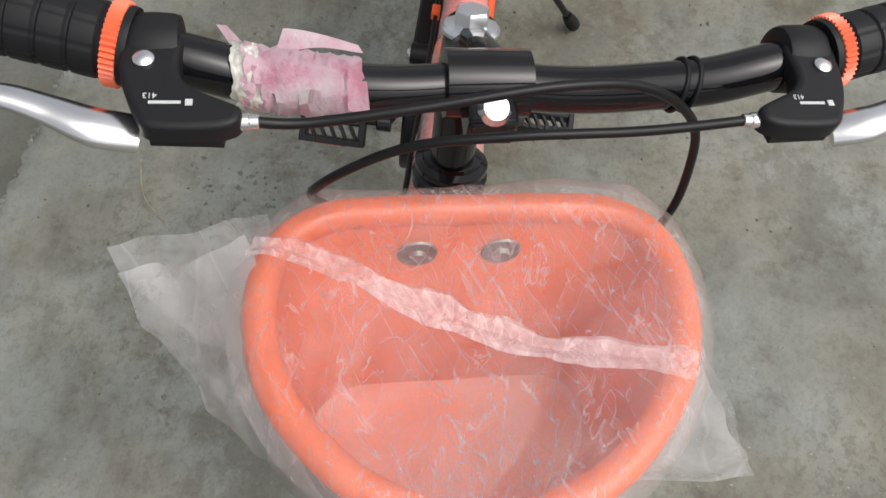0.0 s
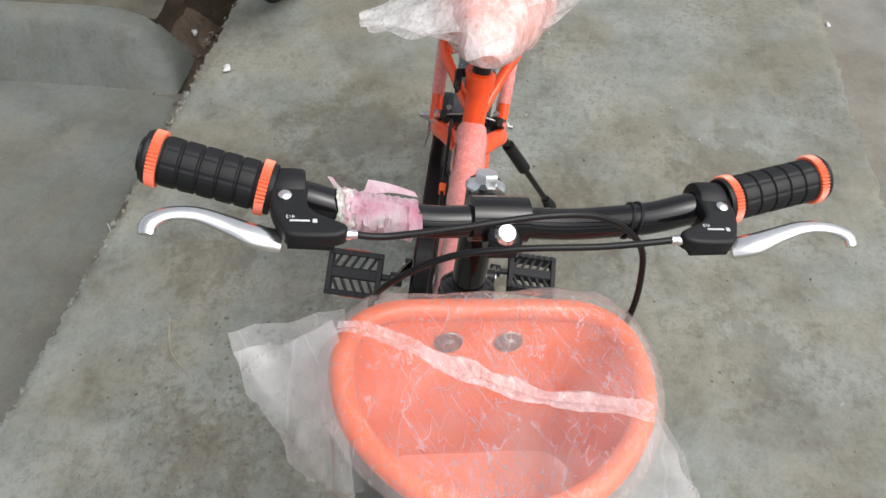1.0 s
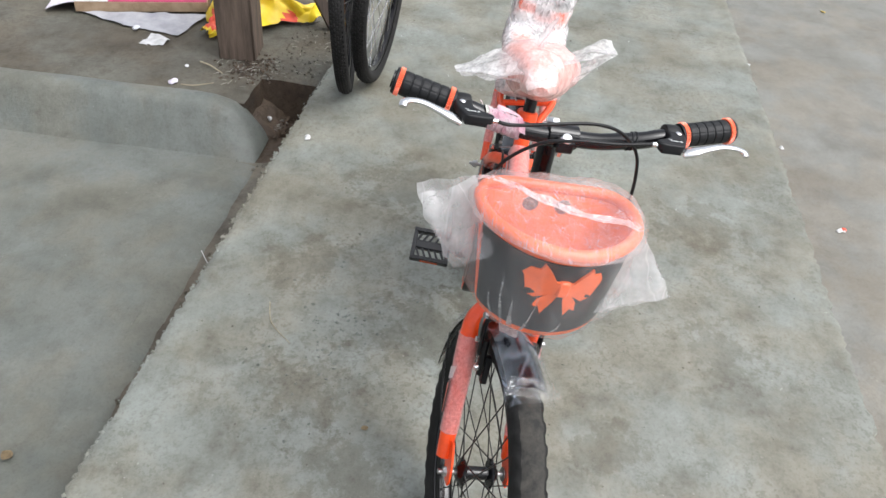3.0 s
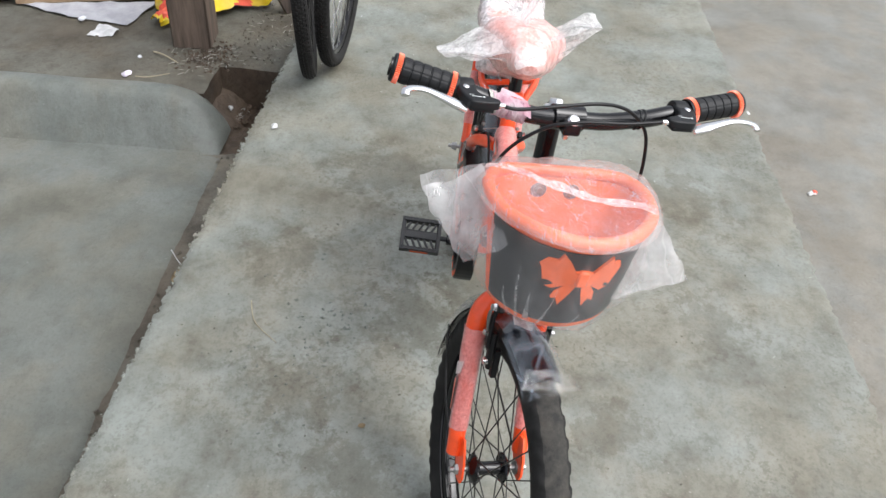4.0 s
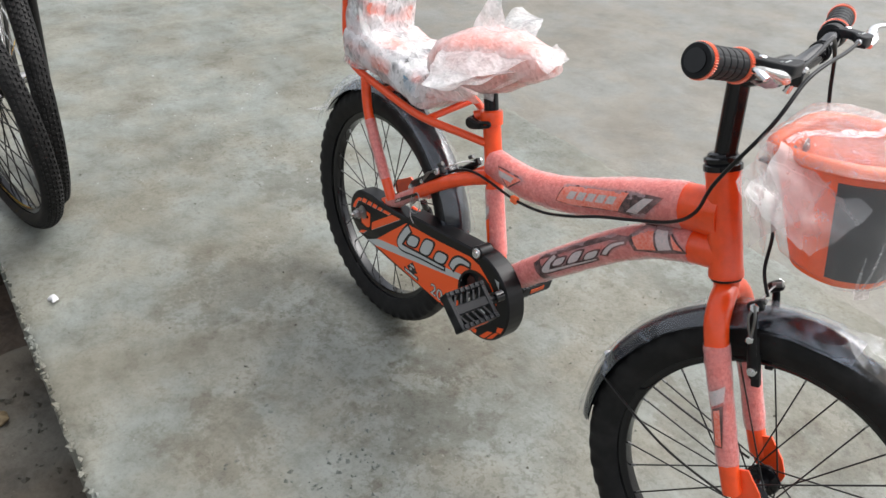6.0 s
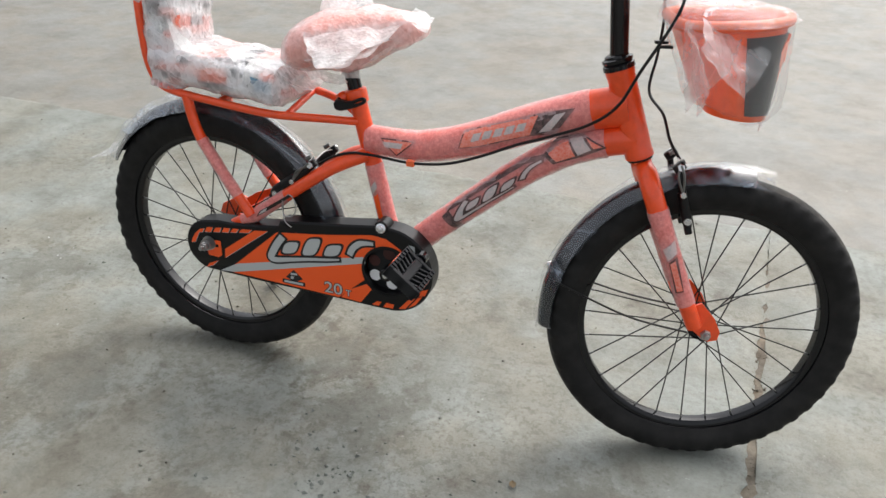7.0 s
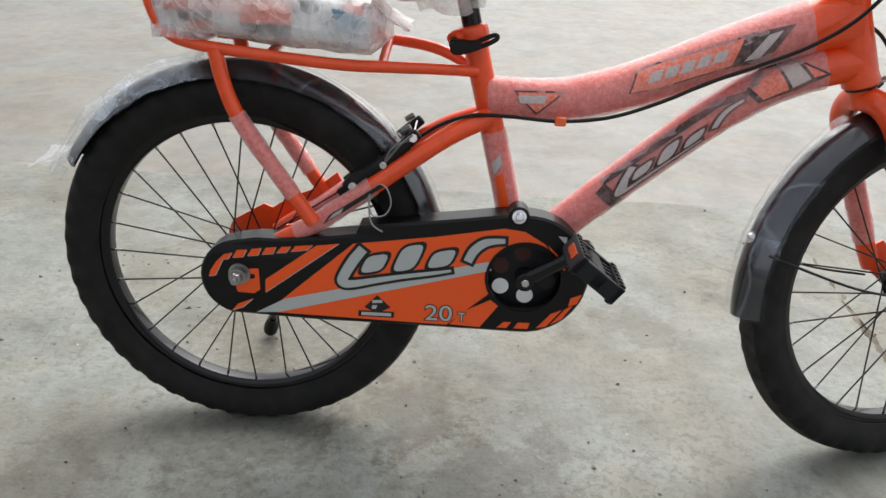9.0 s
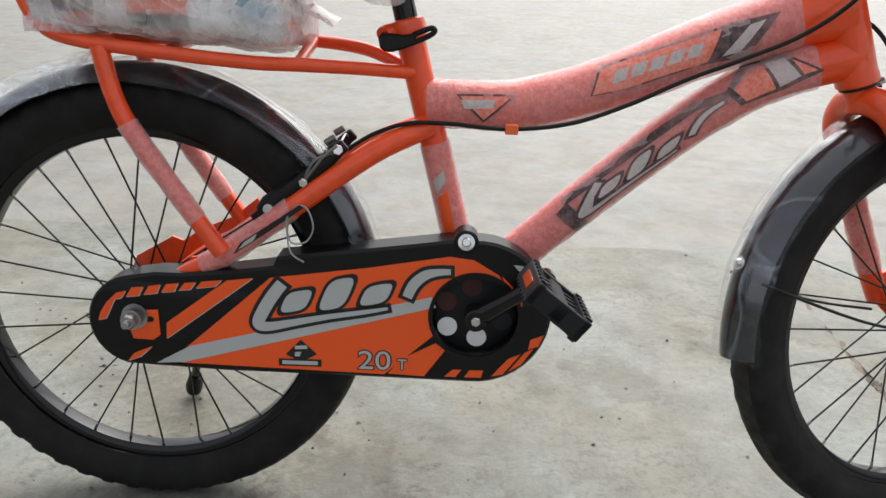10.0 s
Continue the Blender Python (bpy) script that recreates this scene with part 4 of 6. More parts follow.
saddle = new("saddle")
saddle.parent = bike
tagged(saddle, "orange saddle wrapped in cloudy bubble wrap")
part("saddle_pad", closed_sheet(saddle_fn(0.0, 0.0, 0), 24, 28), ORANGE_PLASTIC, saddle, "smooth orange saddle pad")
part("saddle_wrap", closed_sheet(saddle_fn(0.004, 0.006, 4.0), 60, 72), BUBBLE, saddle, "cloudy bubble wrap bunched round the saddle")
for q, (c0, c1, c2, c3) in enumerate([
        ((0.235, -0.015, 0.700), (0.300, 0.0, 0.712), (0.272, 0.02, 0.765), (0.245, 0.015, 0.768)),
        ((0.225, -0.055, 0.690), (0.400, -0.020, 0.705), (0.345, -0.150, 0.660), (0.305, -0.158, 0.655)),
        ((0.220, -0.060, 0.640), (0.390, -0.020, 0.680), (0.345, -0.150, 0.657), (0.300, -0.158, 0.652)),
        ((0.200, -0.055, 0.630), (0.290, -0.035, 0.622), (0.290, -0.024, 0.610), (0.230, -0.045, 0.598)),
        ((0.210, 0.055, 0.690), (0.330, 0.040, 0.700), (0.225, 0.148, 0.715), (0.190, 0.135, 0.715)),
        ((0.215, 0.060, 0.640), (0.330, 0.040, 0.650), (0.235, 0.140, 0.700), (0.200, 0.130, 0.705)),
        ((0.300, -0.040, 0.650), (0.395, -0.020, 0.680), (0.330, -0.050, 0.634), (0.292, -0.030, 0.613)),
        ((0.375, -0.028, 0.716), (0.385, 0.028, 0.716), (0.432, 0.018, 0.704), (0.432, -0.024, 0.690)),
        ((0.265, -0.022, 0.625), (0.305, -0.020, 0.622), (0.303, -0.022, 0.604), (0.268, -0.024, 0.606))]):
    part("wrap_flap", flap((c0, c1, c2, c3), 18, 18, 0.012, 2 + q), BUBBLE_LOOSE, saddle)

# rack and child seat
rack = new("carrier")
rack.parent = bike
tagged(rack, "orange steel tube carrier over the rear wheel")
for s in (-1, 1):
    up = 0.0 if s < 0 else 1.0
    rail = spline([(0.300, s * 0.010, 0.526), (0.25, s * 0.030, 0.530 + 0.016 * up), (0.19, s * 0.052, 0.533 + 0.020 * up), (0.136, s * 0.056, 0.534 + 0.020 * up), (0.048, s * 0.056, 0.541 + 0.010 * up), (-0.040, s * 0.056, 0.551), (-0.072, s * 0.056, 0.566), (-0.088, s * 0.056, 0.60), (-0.094, s * 0.055, 0.66), (-0.098, s * 0.05, 0.72)], 7)
    part("rail", tube(rail, 0.0072, 16), ORANGE, rack)
    leg = spline([(-0.014, s * 0.056, 0.545), (-0.004, s * 0.057, 0.50), (0.012, s * 0.057, 0.462), (0.053, s * 0.057, 0.40), (0.100, s * 0.057, 0.332)], 7)
    part("stay", tube(leg, [0.0095, 0.0095, 0.0098, 0.0098, 0.0098], 16), ORANGE, rack)
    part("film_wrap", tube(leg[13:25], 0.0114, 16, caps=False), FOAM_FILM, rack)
for x, z, up in ((0.185, 0.534, 0.020), (0.05, 0.541, 0.010), (-0.045, 0.552, 0.0)):
    part("cross_bar", tube([(x, -0.053, z), (x, 0.053, z + up)], 0.0062, 12), ORANGE, rack)
seat = new("child_seat")
seat.parent = bike
tagged(seat, "patterned pillion seat with backrest under bubble wrap")


def pad_fn(grow, lump, seed, x0, x1, z0, z1, hw):
    def fn(u, v):
        x = x0 + (x1 - x0) * u
        e = min(1, min(u, 1 - u) * 9 + 0.35)
        a = 2 * math.pi * v
        ca, sa = math.cos(a), math.sin(a)
        y = (hw * e ** 0.5 + grow) * math.copysign(abs(ca) ** 0.55, ca)
        z = (z0 + z1) / 2 - 0.02 * u * u + ((z1 - z0) / 2 * e + grow) * math.copysign(abs(sa) ** 0.6, sa)
        p = Vector((x + grow * (u - 0.5) * 2, y, z))
        return p + wob(p, 20, lump, seed) + wob(p, 55, lump * 0.4, seed)
    return fn


def back_fn(grow, lump, seed):
    def fn(u, v):
        z = 0.565 + 0.195 * u
        a = 2 * math.pi * v
        ca, sa = math.cos(a), math.sin(a)
        e = min(1, (1 - u) * 7 + 0.3)
        y = (0.062 * e ** 0.5 + grow) * math.copysign(abs(ca) ** 0.55, ca)
        x = -0.057 + 0.006 * u + (0.034 * e + grow) * math.copysign(abs(sa) ** 0.6, sa)
        p = Vector((x, y, z + grow * (u - 0.5) * 2))
        return p + wob(p, 20, lump, seed) + wob(p, 55, lump * 0.4, seed)
    return fn


part("seat_cushion", closed_sheet(pad_fn(0, 0.002, 0, -0.085, 0.180, 0.564, 0.628, 0.066), 30, 36), CAMO, seat, "orange black and white patterned cushion")
part("backrest", closed_sheet(back_fn(0, 0.002, 0), 24, 32), CAMO, seat, "patterned padded backrest")
part("seat_wrap", closed_sheet(pad_fn(0.006, 0.006, 8, -0.09, 0.184, 0.564, 0.630, 0.066), 56, 72), SEAT_WRAP, seat, "cloudy bubble wrap over the cushion")
part("back_wrap", closed_sheet(back_fn(0.006, 0.007, 9), 56, 72), SEAT_WRAP, seat, "cloudy bubble wrap over the backrest")
BLUE_PRINT = mat("blue_print", (0.16, 0.30, 0.40), 0.5)
part("print_patch", flap([(0.130, -0.0675, 0.600), (0.168, -0.0660, 0.592), (0.162, -0.0665, 0.570), (0.136, -0.0675, 0.574)], 10, 8, 0.006, 4), BLUE_PRINT, seat, "faded blue printed patch")
for q, (c0, c1, c2, c3) in enumerate([
        ((-0.090, -0.060, 0.700), (-0.030, -0.060, 0.760), (-0.070, -0.080, 0.780), (-0.125, -0.075, 0.730)),
        ((-0.095, 0.050, 0.730), (-0.050, 0.040, 0.765), (-0.085, 0.075, 0.785), (-0.130, 0.075, 0.740)),
        ((-0.02, -0.066, 0.620), (0.020, -0.066, 0.620), (-0.010, -0.070, 0.680), (-0.025, -0.068, 0.690)),
        ((0.165, -0.060, 0.610), (0.165, 0.060, 0.610), (0.215, 0.055, 0.575), (0.212, -0.055, 0.570))]):
    part("wrap_flap", flap((c0, c1, c2, c3), 18, 18, 0.012, 12 + q), BUBBLE_LOOSE, seat)


# mudguards
def fender(name, hub, a0, a1, r, mtx, parent, label, film_over):
    def fn(grow):
        def f(u, v):
            a = radians(a0 + (a1 - a0) * u)
            t = (v - 0.5) * 2
            half = 0.030 + grow
            rr = r + grow - 0.020 * t * t
            return hub + Vector((rr * math.cos(a), half * t, rr * math.sin(a)))
        return f
    g = sheet(fn(0.0), 60, 12)
    sheet(fn(-0.002), 60, 12, 0, g)
    fend = part(name, g.move(mtx), FENDER_SKIN, parent, label)

    def ff(u, v):
        a = radians(a0 - film_over[0] + (a1 - a0 + film_over[0] + film_over[1]) * u)
        t = (v - 0.5) * 2
        rr = r + 0.0050 - 0.022 * abs(t) ** 3 - 0.004 * t * t
        p = hub + Vector(((rr) * math.cos(a), 0.036 * t, rr * math.sin(a)))
        return p + wob(p, 26, 0.0035, a0) + wob(p, 70, 0.0012, a0)
    part("film_sleeve", sheet(ff, 120, 24).move(mtx), FENDER_FILM, fend, "loose clear film over the mudguard")
    return fend


rear_guard = fender("rear_mudguard", HUB_R, 14, 150, 0.273, Matrix(), bike, "black plastic rear mudguard sleeved in film", (0, 3))
fender("front_mudguard", HUB_F, 81, 186, 0.271, STEER, bike, "black plastic front mudguard sleeved in film", (6, 0.4))


def tail_fn(u, v):
    a = radians(98 + 58 * u)
    t = (v - 0.5) * 2
    rr = 0.2835 + 0.003 * u - 0.022 * abs(t) ** 3 - 0.008 * t * t
    p = HUB_R + Vector((rr * math.cos(a), 0.038 * t, rr * math.sin(a)))
    return p + wob(p, 30, 0.005, 7) + wob(p, 85, 0.002, 8)


part("film_fold", sheet(tail_fn, 70, 24), TAIL_FILM, rear_guard, "crinkled shiny film bunched towards the tail")
part("film_end", flap([(-0.235, -0.034, 0.392), (-0.235, 0.034, 0.392), (-0.282, 0.036, 0.388), (-0.276, -0.038, 0.380)], 12, 16, 0.010, 61), BAG_LOOSE, bike, "loose end of the mudguard film")
part("film_end", flap([(0.946, -0.030, 0.524), (0.946, 0.030, 0.524), (0.972, 0.034, 0.518), (0.970, -0.036, 0.508)], 12, 16, 0.010, 63).move(STEER), BAG, bike, "loose clear end of the mudguard film")
for s in (-1, 1):
    p = HUB_F + Vector((0.257 * math.cos(radians(166)), s * 0.029, 0.257 * math.sin(radians(166))))
    q = HUB_F + Vector((-0.03, s * 0.052, 0.002))
    part("mudguard_wire", tube(spline([p, p * 0.5 + q * 0.5 + Vector((0.01, s * 0.008, -0.012)), q], 8), 0.0018, 8).move(STEER), SPOKE, bike)

a = radians(163)
d = Vector((math.cos(a), 0, math.sin(a)))
g = lathe([(0.0, 0.0060), (0.0036, 0.0052), (0.0050, 0.0028), (0.0052, 0.0014), (0.0078, 0.0012), (0.0080, 0.0), (0.0, -0.002)], HUB_F + d * 0.2715, d, 20)
part("mudguard_bolt", g.move(STEER), SILVER, bike, "steel mudguard bolt")

# chain case
CASE = arc(0.0, 0.2480, 0.0535, 256, 98, 14) + [(0.034, 0.3080), (0.037, 0.3045), (0.103, 0.3105), (0.154, 0.3180), (0.1585, 0.3285), (0.2017, 0.3346), (0.2507, 0.3405), (0.2994, 0.3470), (0.345, 0.3535)] + arc(0.3775, 0.2705, 0.0838, 96, -94, 20) + [(0.2256, 0.1898), (0.0974, 0.1910)]
FACE = -0.056
CR = Vector((0.377, 0, 0.267))
case = new("chain_case")
case.parent = bike
tagged(case, "black plastic chain case with an orange decal")


def case_shell():
    """A shallow box round the outline, with a round window at the crank."""
    def hit(poly, a):
        d = Vector((math.cos(a), math.sin(a)))
        o = Vector((CR.x, CR.z))
        best = 0.0
        for i in range(len(poly)):
            p, q = Vector(poly[i]), Vector(poly[(i + 1) % len(poly)])
            e = q - p
            den = d.x * e.y - d.y * e.x
            if abs(den) < 1e-12:
                continue
            t = ((p.x - o.x) * e.y - (p.y - o.y) * e.x) / den
            u = ((p.x - o.x) * d.y - (p.y - o.y) * d.x) / den
            if t > 0 and -1e-6 <= u <= 1 + 1e-6:
                best = max(best, t)
        return o + d * best
    angs = sorted({round(math.atan2(z - CR.z, x - CR.x), 5) for x, z in CASE} | {round(-math.pi + 2 * math.pi * i / 72, 5) for i in range(72)})
    rings = [[], [], [], [], []]
    for a in angs:
        p = hit(CASE, a)
        o = Vector((CR.x, CR.z))
        inw = (p - o).normalized()
        q = p - Vector((inw.x * 0.003, math.copysign(0.003, p.y - 0.262) if abs(p.x - 0.2) < 0.24 else inw.y * 0.003))
        w = o + Vector((math.cos(a) * 0.049, math.sin(a) * 0.0445))
        rings[0].append((p.x, -0.020, p.y))
        rings[1].append((p.x, FACE + 0.003, p.y))
        rings[2].append((q.x, FACE, q.y))
        rings[3].append((w.x, FACE, w.y))
        rings[4].append((w.x, FACE + 0.016, w.y))
    k = len(angs)
    g = Geo()
    faces = [(j * k + i, (j + 1) * k + i, (j + 1) * k + (i + 1) % k, j * k + (i + 1) % k) for j in range(4) for i in range(k)]
    faces.append(tuple(range(k))[::-1])
    return g.add([v for r in rings for v in r], faces)


part("case_shell", case_shell(), BLACK_PLASTIC, case)


def decal(poly, mi_mat, lift=0.0006, name="decal", parent=None):
    return part(name, plate(poly, FACE - lift, FACE - lift + 0.0006), mi_mat, parent or case)


# the big orange field, cut round the window
win = arc(CR.x, CR.z, 0.0525, 208, 52, 14)
win = [(x, CR.z + (z - CR.z) * 0.92) for x, z in win]
decal([(0.040, 0.206), (0.151, 0.305), (0.257, 0.320), (0.346, 0.336), (0.373, 0.333), (0.400, 0.317)] + win[::-1] + [(0.331, 0.243), (0.277, 0.194), (0.048, 0.200)], STICKER_ORANGE)
decal([(0.404, 0.316), (0.416, 0.304), (0.428, 0.289), (0.4285, 0.281), (0.419, 0.286), (0.410, 0.302)], STICKER_ORANGE)
decal([(0.020, 0.199), (0.051, 0.201), (0.333, 0.277), (0.328, 0.289), (0.059, 0.221)], STICKER_GREY, 0.0010)
decal([(0.281, 0.195), (0.297, 0.214), (0.334, 0.234), (0.345, 0.226), (0.322, 0.193)], STICKER_ORANGE)
decal([(0.345, 0.1935), (0.3545, 0.2025), (0.3640, 0.2025), (0.3580, 0.1935)], STICKER_ORANGE)
decal([(0.3675, 0.1935), (0.3735, 0.2025), (0.3890, 0.2025), (0.3865, 0.1935)], STICKER_ORANGE)
decal([(0.398, 0.1955), (0.4165, 0.2180), (0.4300, 0.2240), (0.4110, 0.1985)], STICKER_ORANGE)
decal([(0.4165, 0.2015), (0.4345, 0.2260), (0.4440, 0.2310), (0.4310, 0.2110)], STICKER_ORANGE)
decal([(0.4380, 0.2300), (0.4400, 0.2420), (0.4545, 0.2480), (0.4490, 0.2340)], STICKER_ORANGE)
decal([(0.416, 0.329), (0.428, 0.316), (0.427, 0.328)], STICKER_GREY)
for poly in ([(-0.0418, 0.2487), (-0.0389, 0.2576), (-0.0310, 0.2700), (-0.0195, 0.2814), (-0.0088, 0.2842), (-0.0144, 0.2752), (-0.0214, 0.2740), (-0.0329, 0.2510)],
             [(-0.0091, 0.2773), (-0.0021, 0.2882), (0.0107, 0.2896), (0.0054, 0.2790)],
             [(0.0107, 0.2805), (0.0171, 0.2904), (0.0300, 0.2929), (0.0253, 0.2825)],
             [(0.0303, 0.2837), (0.0362, 0.2934), (0.0494, 0.2950), (0.0450, 0.2854)],
             [(0.0495, 0.2868), (0.0567, 0.2956), (0.0690, 0.2969), (0.0627, 0.2882)],
             [(0.0685, 0.2898), (0.0753, 0.2977), (0.0979, 0.3004), (0.0901, 0.2929)],
             [(0.103, 0.300), (0.132, 0.304), (0.033, 0.229), (0.034, 0.248)],
             [(-0.013, 0.200), (0.002, 0.206), (0.016, 0.219), (-0.005, 0.210)]):
    decal([(x + 0.0007, z - 0.0007) for x, z in poly], STICKER_GREY, 0.0004, "decal_edge")
    decal(poly, STICKER_ORANGE, 0.0008)


# slanted silver shapes on a black ground in place of the maker's name
def ribbon(pts, widths, grow=0.0):
    """Outline of a stroke along pts, as broad as widths, grown by grow all round."""
    line = [Vector((q.x, q.z)) for q in spline([(x, 0, z) for x, z in pts], 5)]
    ws = np.interp(np.linspace(0, 1, len(line)), np.linspace(0, 1, len(widths)), widths)
    a, b = [], []
    for i, q in enumerate(line):
        d = (line[min(i + 1, len(line) - 1)] - line[max(i - 1, 0)]).normalized()
        q = q + d * (grow * (-1 if i == 0 else 1 if i == len(line) - 1 else 0))
        n = Vector((-d.y, d.x)) * (ws[i] / 2 + grow)
        a.append(tuple(q + n))
        b.append(tuple(q - n))
    return a + b[::-1]


def lozenge(c, rx, rz, slant, grow=0.0):
    """A rounded block leaning to the right."""
    out = []
    for i in range(20):
        t = 2 * math.pi * i / 20
        u = (rx + grow) * math.copysign(abs(math.cos(t)) ** 0.6, math.cos(t))
        v = (rz + grow) * math.copysign(abs(math.sin(t)) ** 0.6, math.sin(t))
        out.append((c[0] + u + slant * v, c[1] + v + 0.2 * u))
    return out


def name_shapes(grow):
    return [ribbon([(0.1640, 0.2990), (0.1520, 0.2830), (0.1410, 0.2640), (0.1365, 0.2510), (0.1480, 0.2480), (0.1770, 0.2540), (0.2150, 0.2620), (0.2550, 0.2690), (0.2800, 0.2740)], [0.013, 0.014, 0.014, 0.013, 0.0105, 0.008, 0.006, 0.005, 0.003], grow),
            lozenge((0.1790, 0.2790), 0.0150, 0.0125, 0.40, grow),
            lozenge((0.2235, 0.2890), 0.0150, 0.0185, 0.40, grow),
            lozenge((0.2670, 0.2900), 0.0155, 0.0120, 0.40, grow),
            ribbon([(0.3010, 0.2880), (0.3080, 0.3030), (0.3200, 0.3140), (0.3340, 0.3180), (0.3480, 0.3190)], [0.011, 0.012, 0.011, 0.008, 0.006], grow)]


for poly in name_shapes(0.0042):
    decal(poly, STICKER_BLACK, 0.0012, "name_ground")
for poly in name_shapes(0.0):
    decal(poly, STICKER_GREY, 0.0018, "name_shape")
decal([(0.183, 0.233), (0.166, 0.215), (0.183, 0.206), (0.201, 0.216)], STICKER_BLACK, 0.0012, "diamond_mark")
decal([(0.158, 0.201), (0.206, 0.201), (0.206, 0.2095), (0.158, 0.2095)], STICKER_BLACK, 0.0014, "name_bar")
decal([(0.1765, 0.2215), (0.1905, 0.2225), (0.1895, 0.2265), (0.1765, 0.2255)], STICKER_GREY, 0.0016, "mark_bar")
decal([(0.1760, 0.2130), (0.1815, 0.2130), (0.1835, 0.2185), (0.1765, 0.2180)], STICKER_GREY, 0.0016, "mark_bar")
decal([(0.162, 0.203), (0.202, 0.203), (0.202, 0.2075), (0.162, 0.2075)], STICKER_GREY, 0.0018, "name_bar")
side = Matrix.Rotation(radians(90), 4, "X")
lettering("20", 0.032, Matrix.Translation((0.2465, FACE - 0.0010, 0.2003)) @ side @ Matrix.Diagonal((1.2, 1, 1, 1)), STICKER_BLACK, case, "size_outline", 0.0002).data.offset = 0.0012
lettering("20", 0.032, Matrix.Translation((0.2465, FACE - 0.0014, 0.2003)) @ side @ Matrix.Diagonal((1.2, 1, 1, 1)), STICKER_GREY, case, "size_number")
lettering("T", 0.018, Matrix.Translation((0.2915, FACE - 0.0010, 0.2010)) @ side, STICKER_BLACK, case, "size_outline", 0.0002).data.offset = 0.0010
lettering("T", 0.018, Matrix.Translation((0.2915, FACE - 0.0014, 0.2010)) @ side, STICKER_GREY, case, "size_letter")

# chainring, cranks, pedals
crank = new("crankset")
crank.parent = bike
tagged(crank, "black steel cranks with platform pedals")
part("ring_rim", lathe([(0.0475, 0.0), (0.0520, 0.0), (0.0520, -0.0015), (0.0475, -0.0012)], CR + Vector((0, FACE - 0.0004, 0)), (0, 1, 0), 56, 0, None, True), BLACK_PLASTIC, case)
part("chainring", lathe([(0.0, -0.044), (0.044, -0.0435), (0.047, -0.042), (0.047, -0.038), (0.0, -0.038)], CR, (0, 1, 0), 48), BLACK_MATT, crank)
# discs stand in for holes: white for lit floor beyond, red for red-lit inside
RING_RED = mat("hole_dark_red", (0.045, 0.006, 0.004), 0.6)
for x, z, mm in ((0.3465, 0.250, WHITE), (0.380, 0.238, WHITE), (0.408, 0.259, GREY_PLASTIC), (0.345, 0.280, RING_RED), (0.373, 0.298, RING_RED), (0.405, 0.288, GREY_PLASTIC)):
    part("ring_hole", lathe([(0.0112, 0), (0.0112, -0.0006), (0.0, -0.0007)], (x, -0.0438, z), (0, 1, 0), 24), mm, crank)
AMBER = mat("amber_reflector", (0.42, 0.06, 0.012), 0.25)
PED = {-1: Vector((0.449, -0.137, 0.321)), 1: Vector((0.310, 0.138, 0.205))}
for s in (-1, 1):
    tip = PED[s].copy()
    tip.y = s * 0.076
    g = tube([CR + Vector((0, s * 0.060, 0)), CR * 0.5 + tip * 0.5 + Vector((0, s * 0.032, 0)), tip], [0.0115, 0.009, 0.0095], 14, flat=0.75)
    cyl(CR + Vector((0, s * 0.040, 0)), CR + Vector((0, s * 0.070, 0)), 0.0125, 18, 0, g)
    cyl(tip + Vector((0, -s * 0.008, 0)), tip + Vector((0, s * 0.010, 0)), 0.0105, 16, 0, g)
    part("crank_arm", g, BLACK_GLOSS, crank)
    part("crank_bolt", cyl(CR + Vector((0, s * 0.068, 0)), CR + Vector((0, s * 0.0725, 0)), 0.0055, 6), SILVER, crank)
    ped = new("pedal")
    ped.parent = bike
    tagged(ped, "black plastic platform pedal with orange reflectors")
    c = PED[s]
    rot = Matrix.Rotation(radians(38 if s < 0 else 12), 3, "Y")
    W, D, H = 0.078, 0.066, 0.024
    mt = Matrix.Translation(c) @ rot.to_4x4()
    g = Geo()
    for sx in (-1, 1):
        block((sx * (D / 2 - 0.004), 0, 0), (0.008, W, H), 0, g)
        for j in range(7):
            for sz in (-1, 1):
                block((sx * (D / 2 - 0.004), (j - 3) * 0.0105, sz * (H / 2 + 0.001)), (0.007, 0.005, 0.003), 0, g)
    for y in (-W / 2 + 0.004, W / 2 - 0.004):
        block((0, y, 0), (D, 0.008, H * 0.9), 0, g)
    block((0, 0, 0), (0.017, W, H * 0.8), 0, g)
    for sx in (-1, 1):
        for j in range(5):
            block((sx * 0.018, (j - 2) * 0.0125, 0.004), (0.022, 0.004, 0.008), 0, g, Matrix.Rotation(radians(28 * sx), 3, "Z"))
    g.move(mt)
    cyl(tip, c + Vector((0, -s * W / 2, 0)), 0.005, 12, 0, g)
    part("pedal_body", g, GREY_PLASTIC, ped)
    for sx in (-1, 1):
        part("reflector", block((sx * (D / 2 + 0.0003), 0, 0), (0.002, 0.036, 0.010)).move(mt), AMBER, ped, "orange reflector strip")
part("case_lug", plate(arc(0.3635, 0.3525, 0.0135, 0, 345, 24), FACE - 0.0012, -0.030, inset=0.0015), BLACK_PLASTIC, case)
g = lathe([(0.0, -0.0042), (0.0040, -0.0040), (0.0052, -0.0022), (0.0090, -0.0016), (0.0098, 0.0), (0.0098, 0.002), (0.0, 0.002)], (0.3635, FACE - 0.0020, 0.3535), (0, 1, -0.25), 24)
part("case_bolt", g, SILVER, case, "bright steel bolt with washer")
part("dropout_slot", plate([(-0.013, 0.2609), (0.0253, 0.2631), (0.0262, 0.2330), (0.0180, 0.2270), (-0.004, 0.2280)], FACE - 0.0014, FACE, inset=0.0005), STICKER_ORANGE, case)
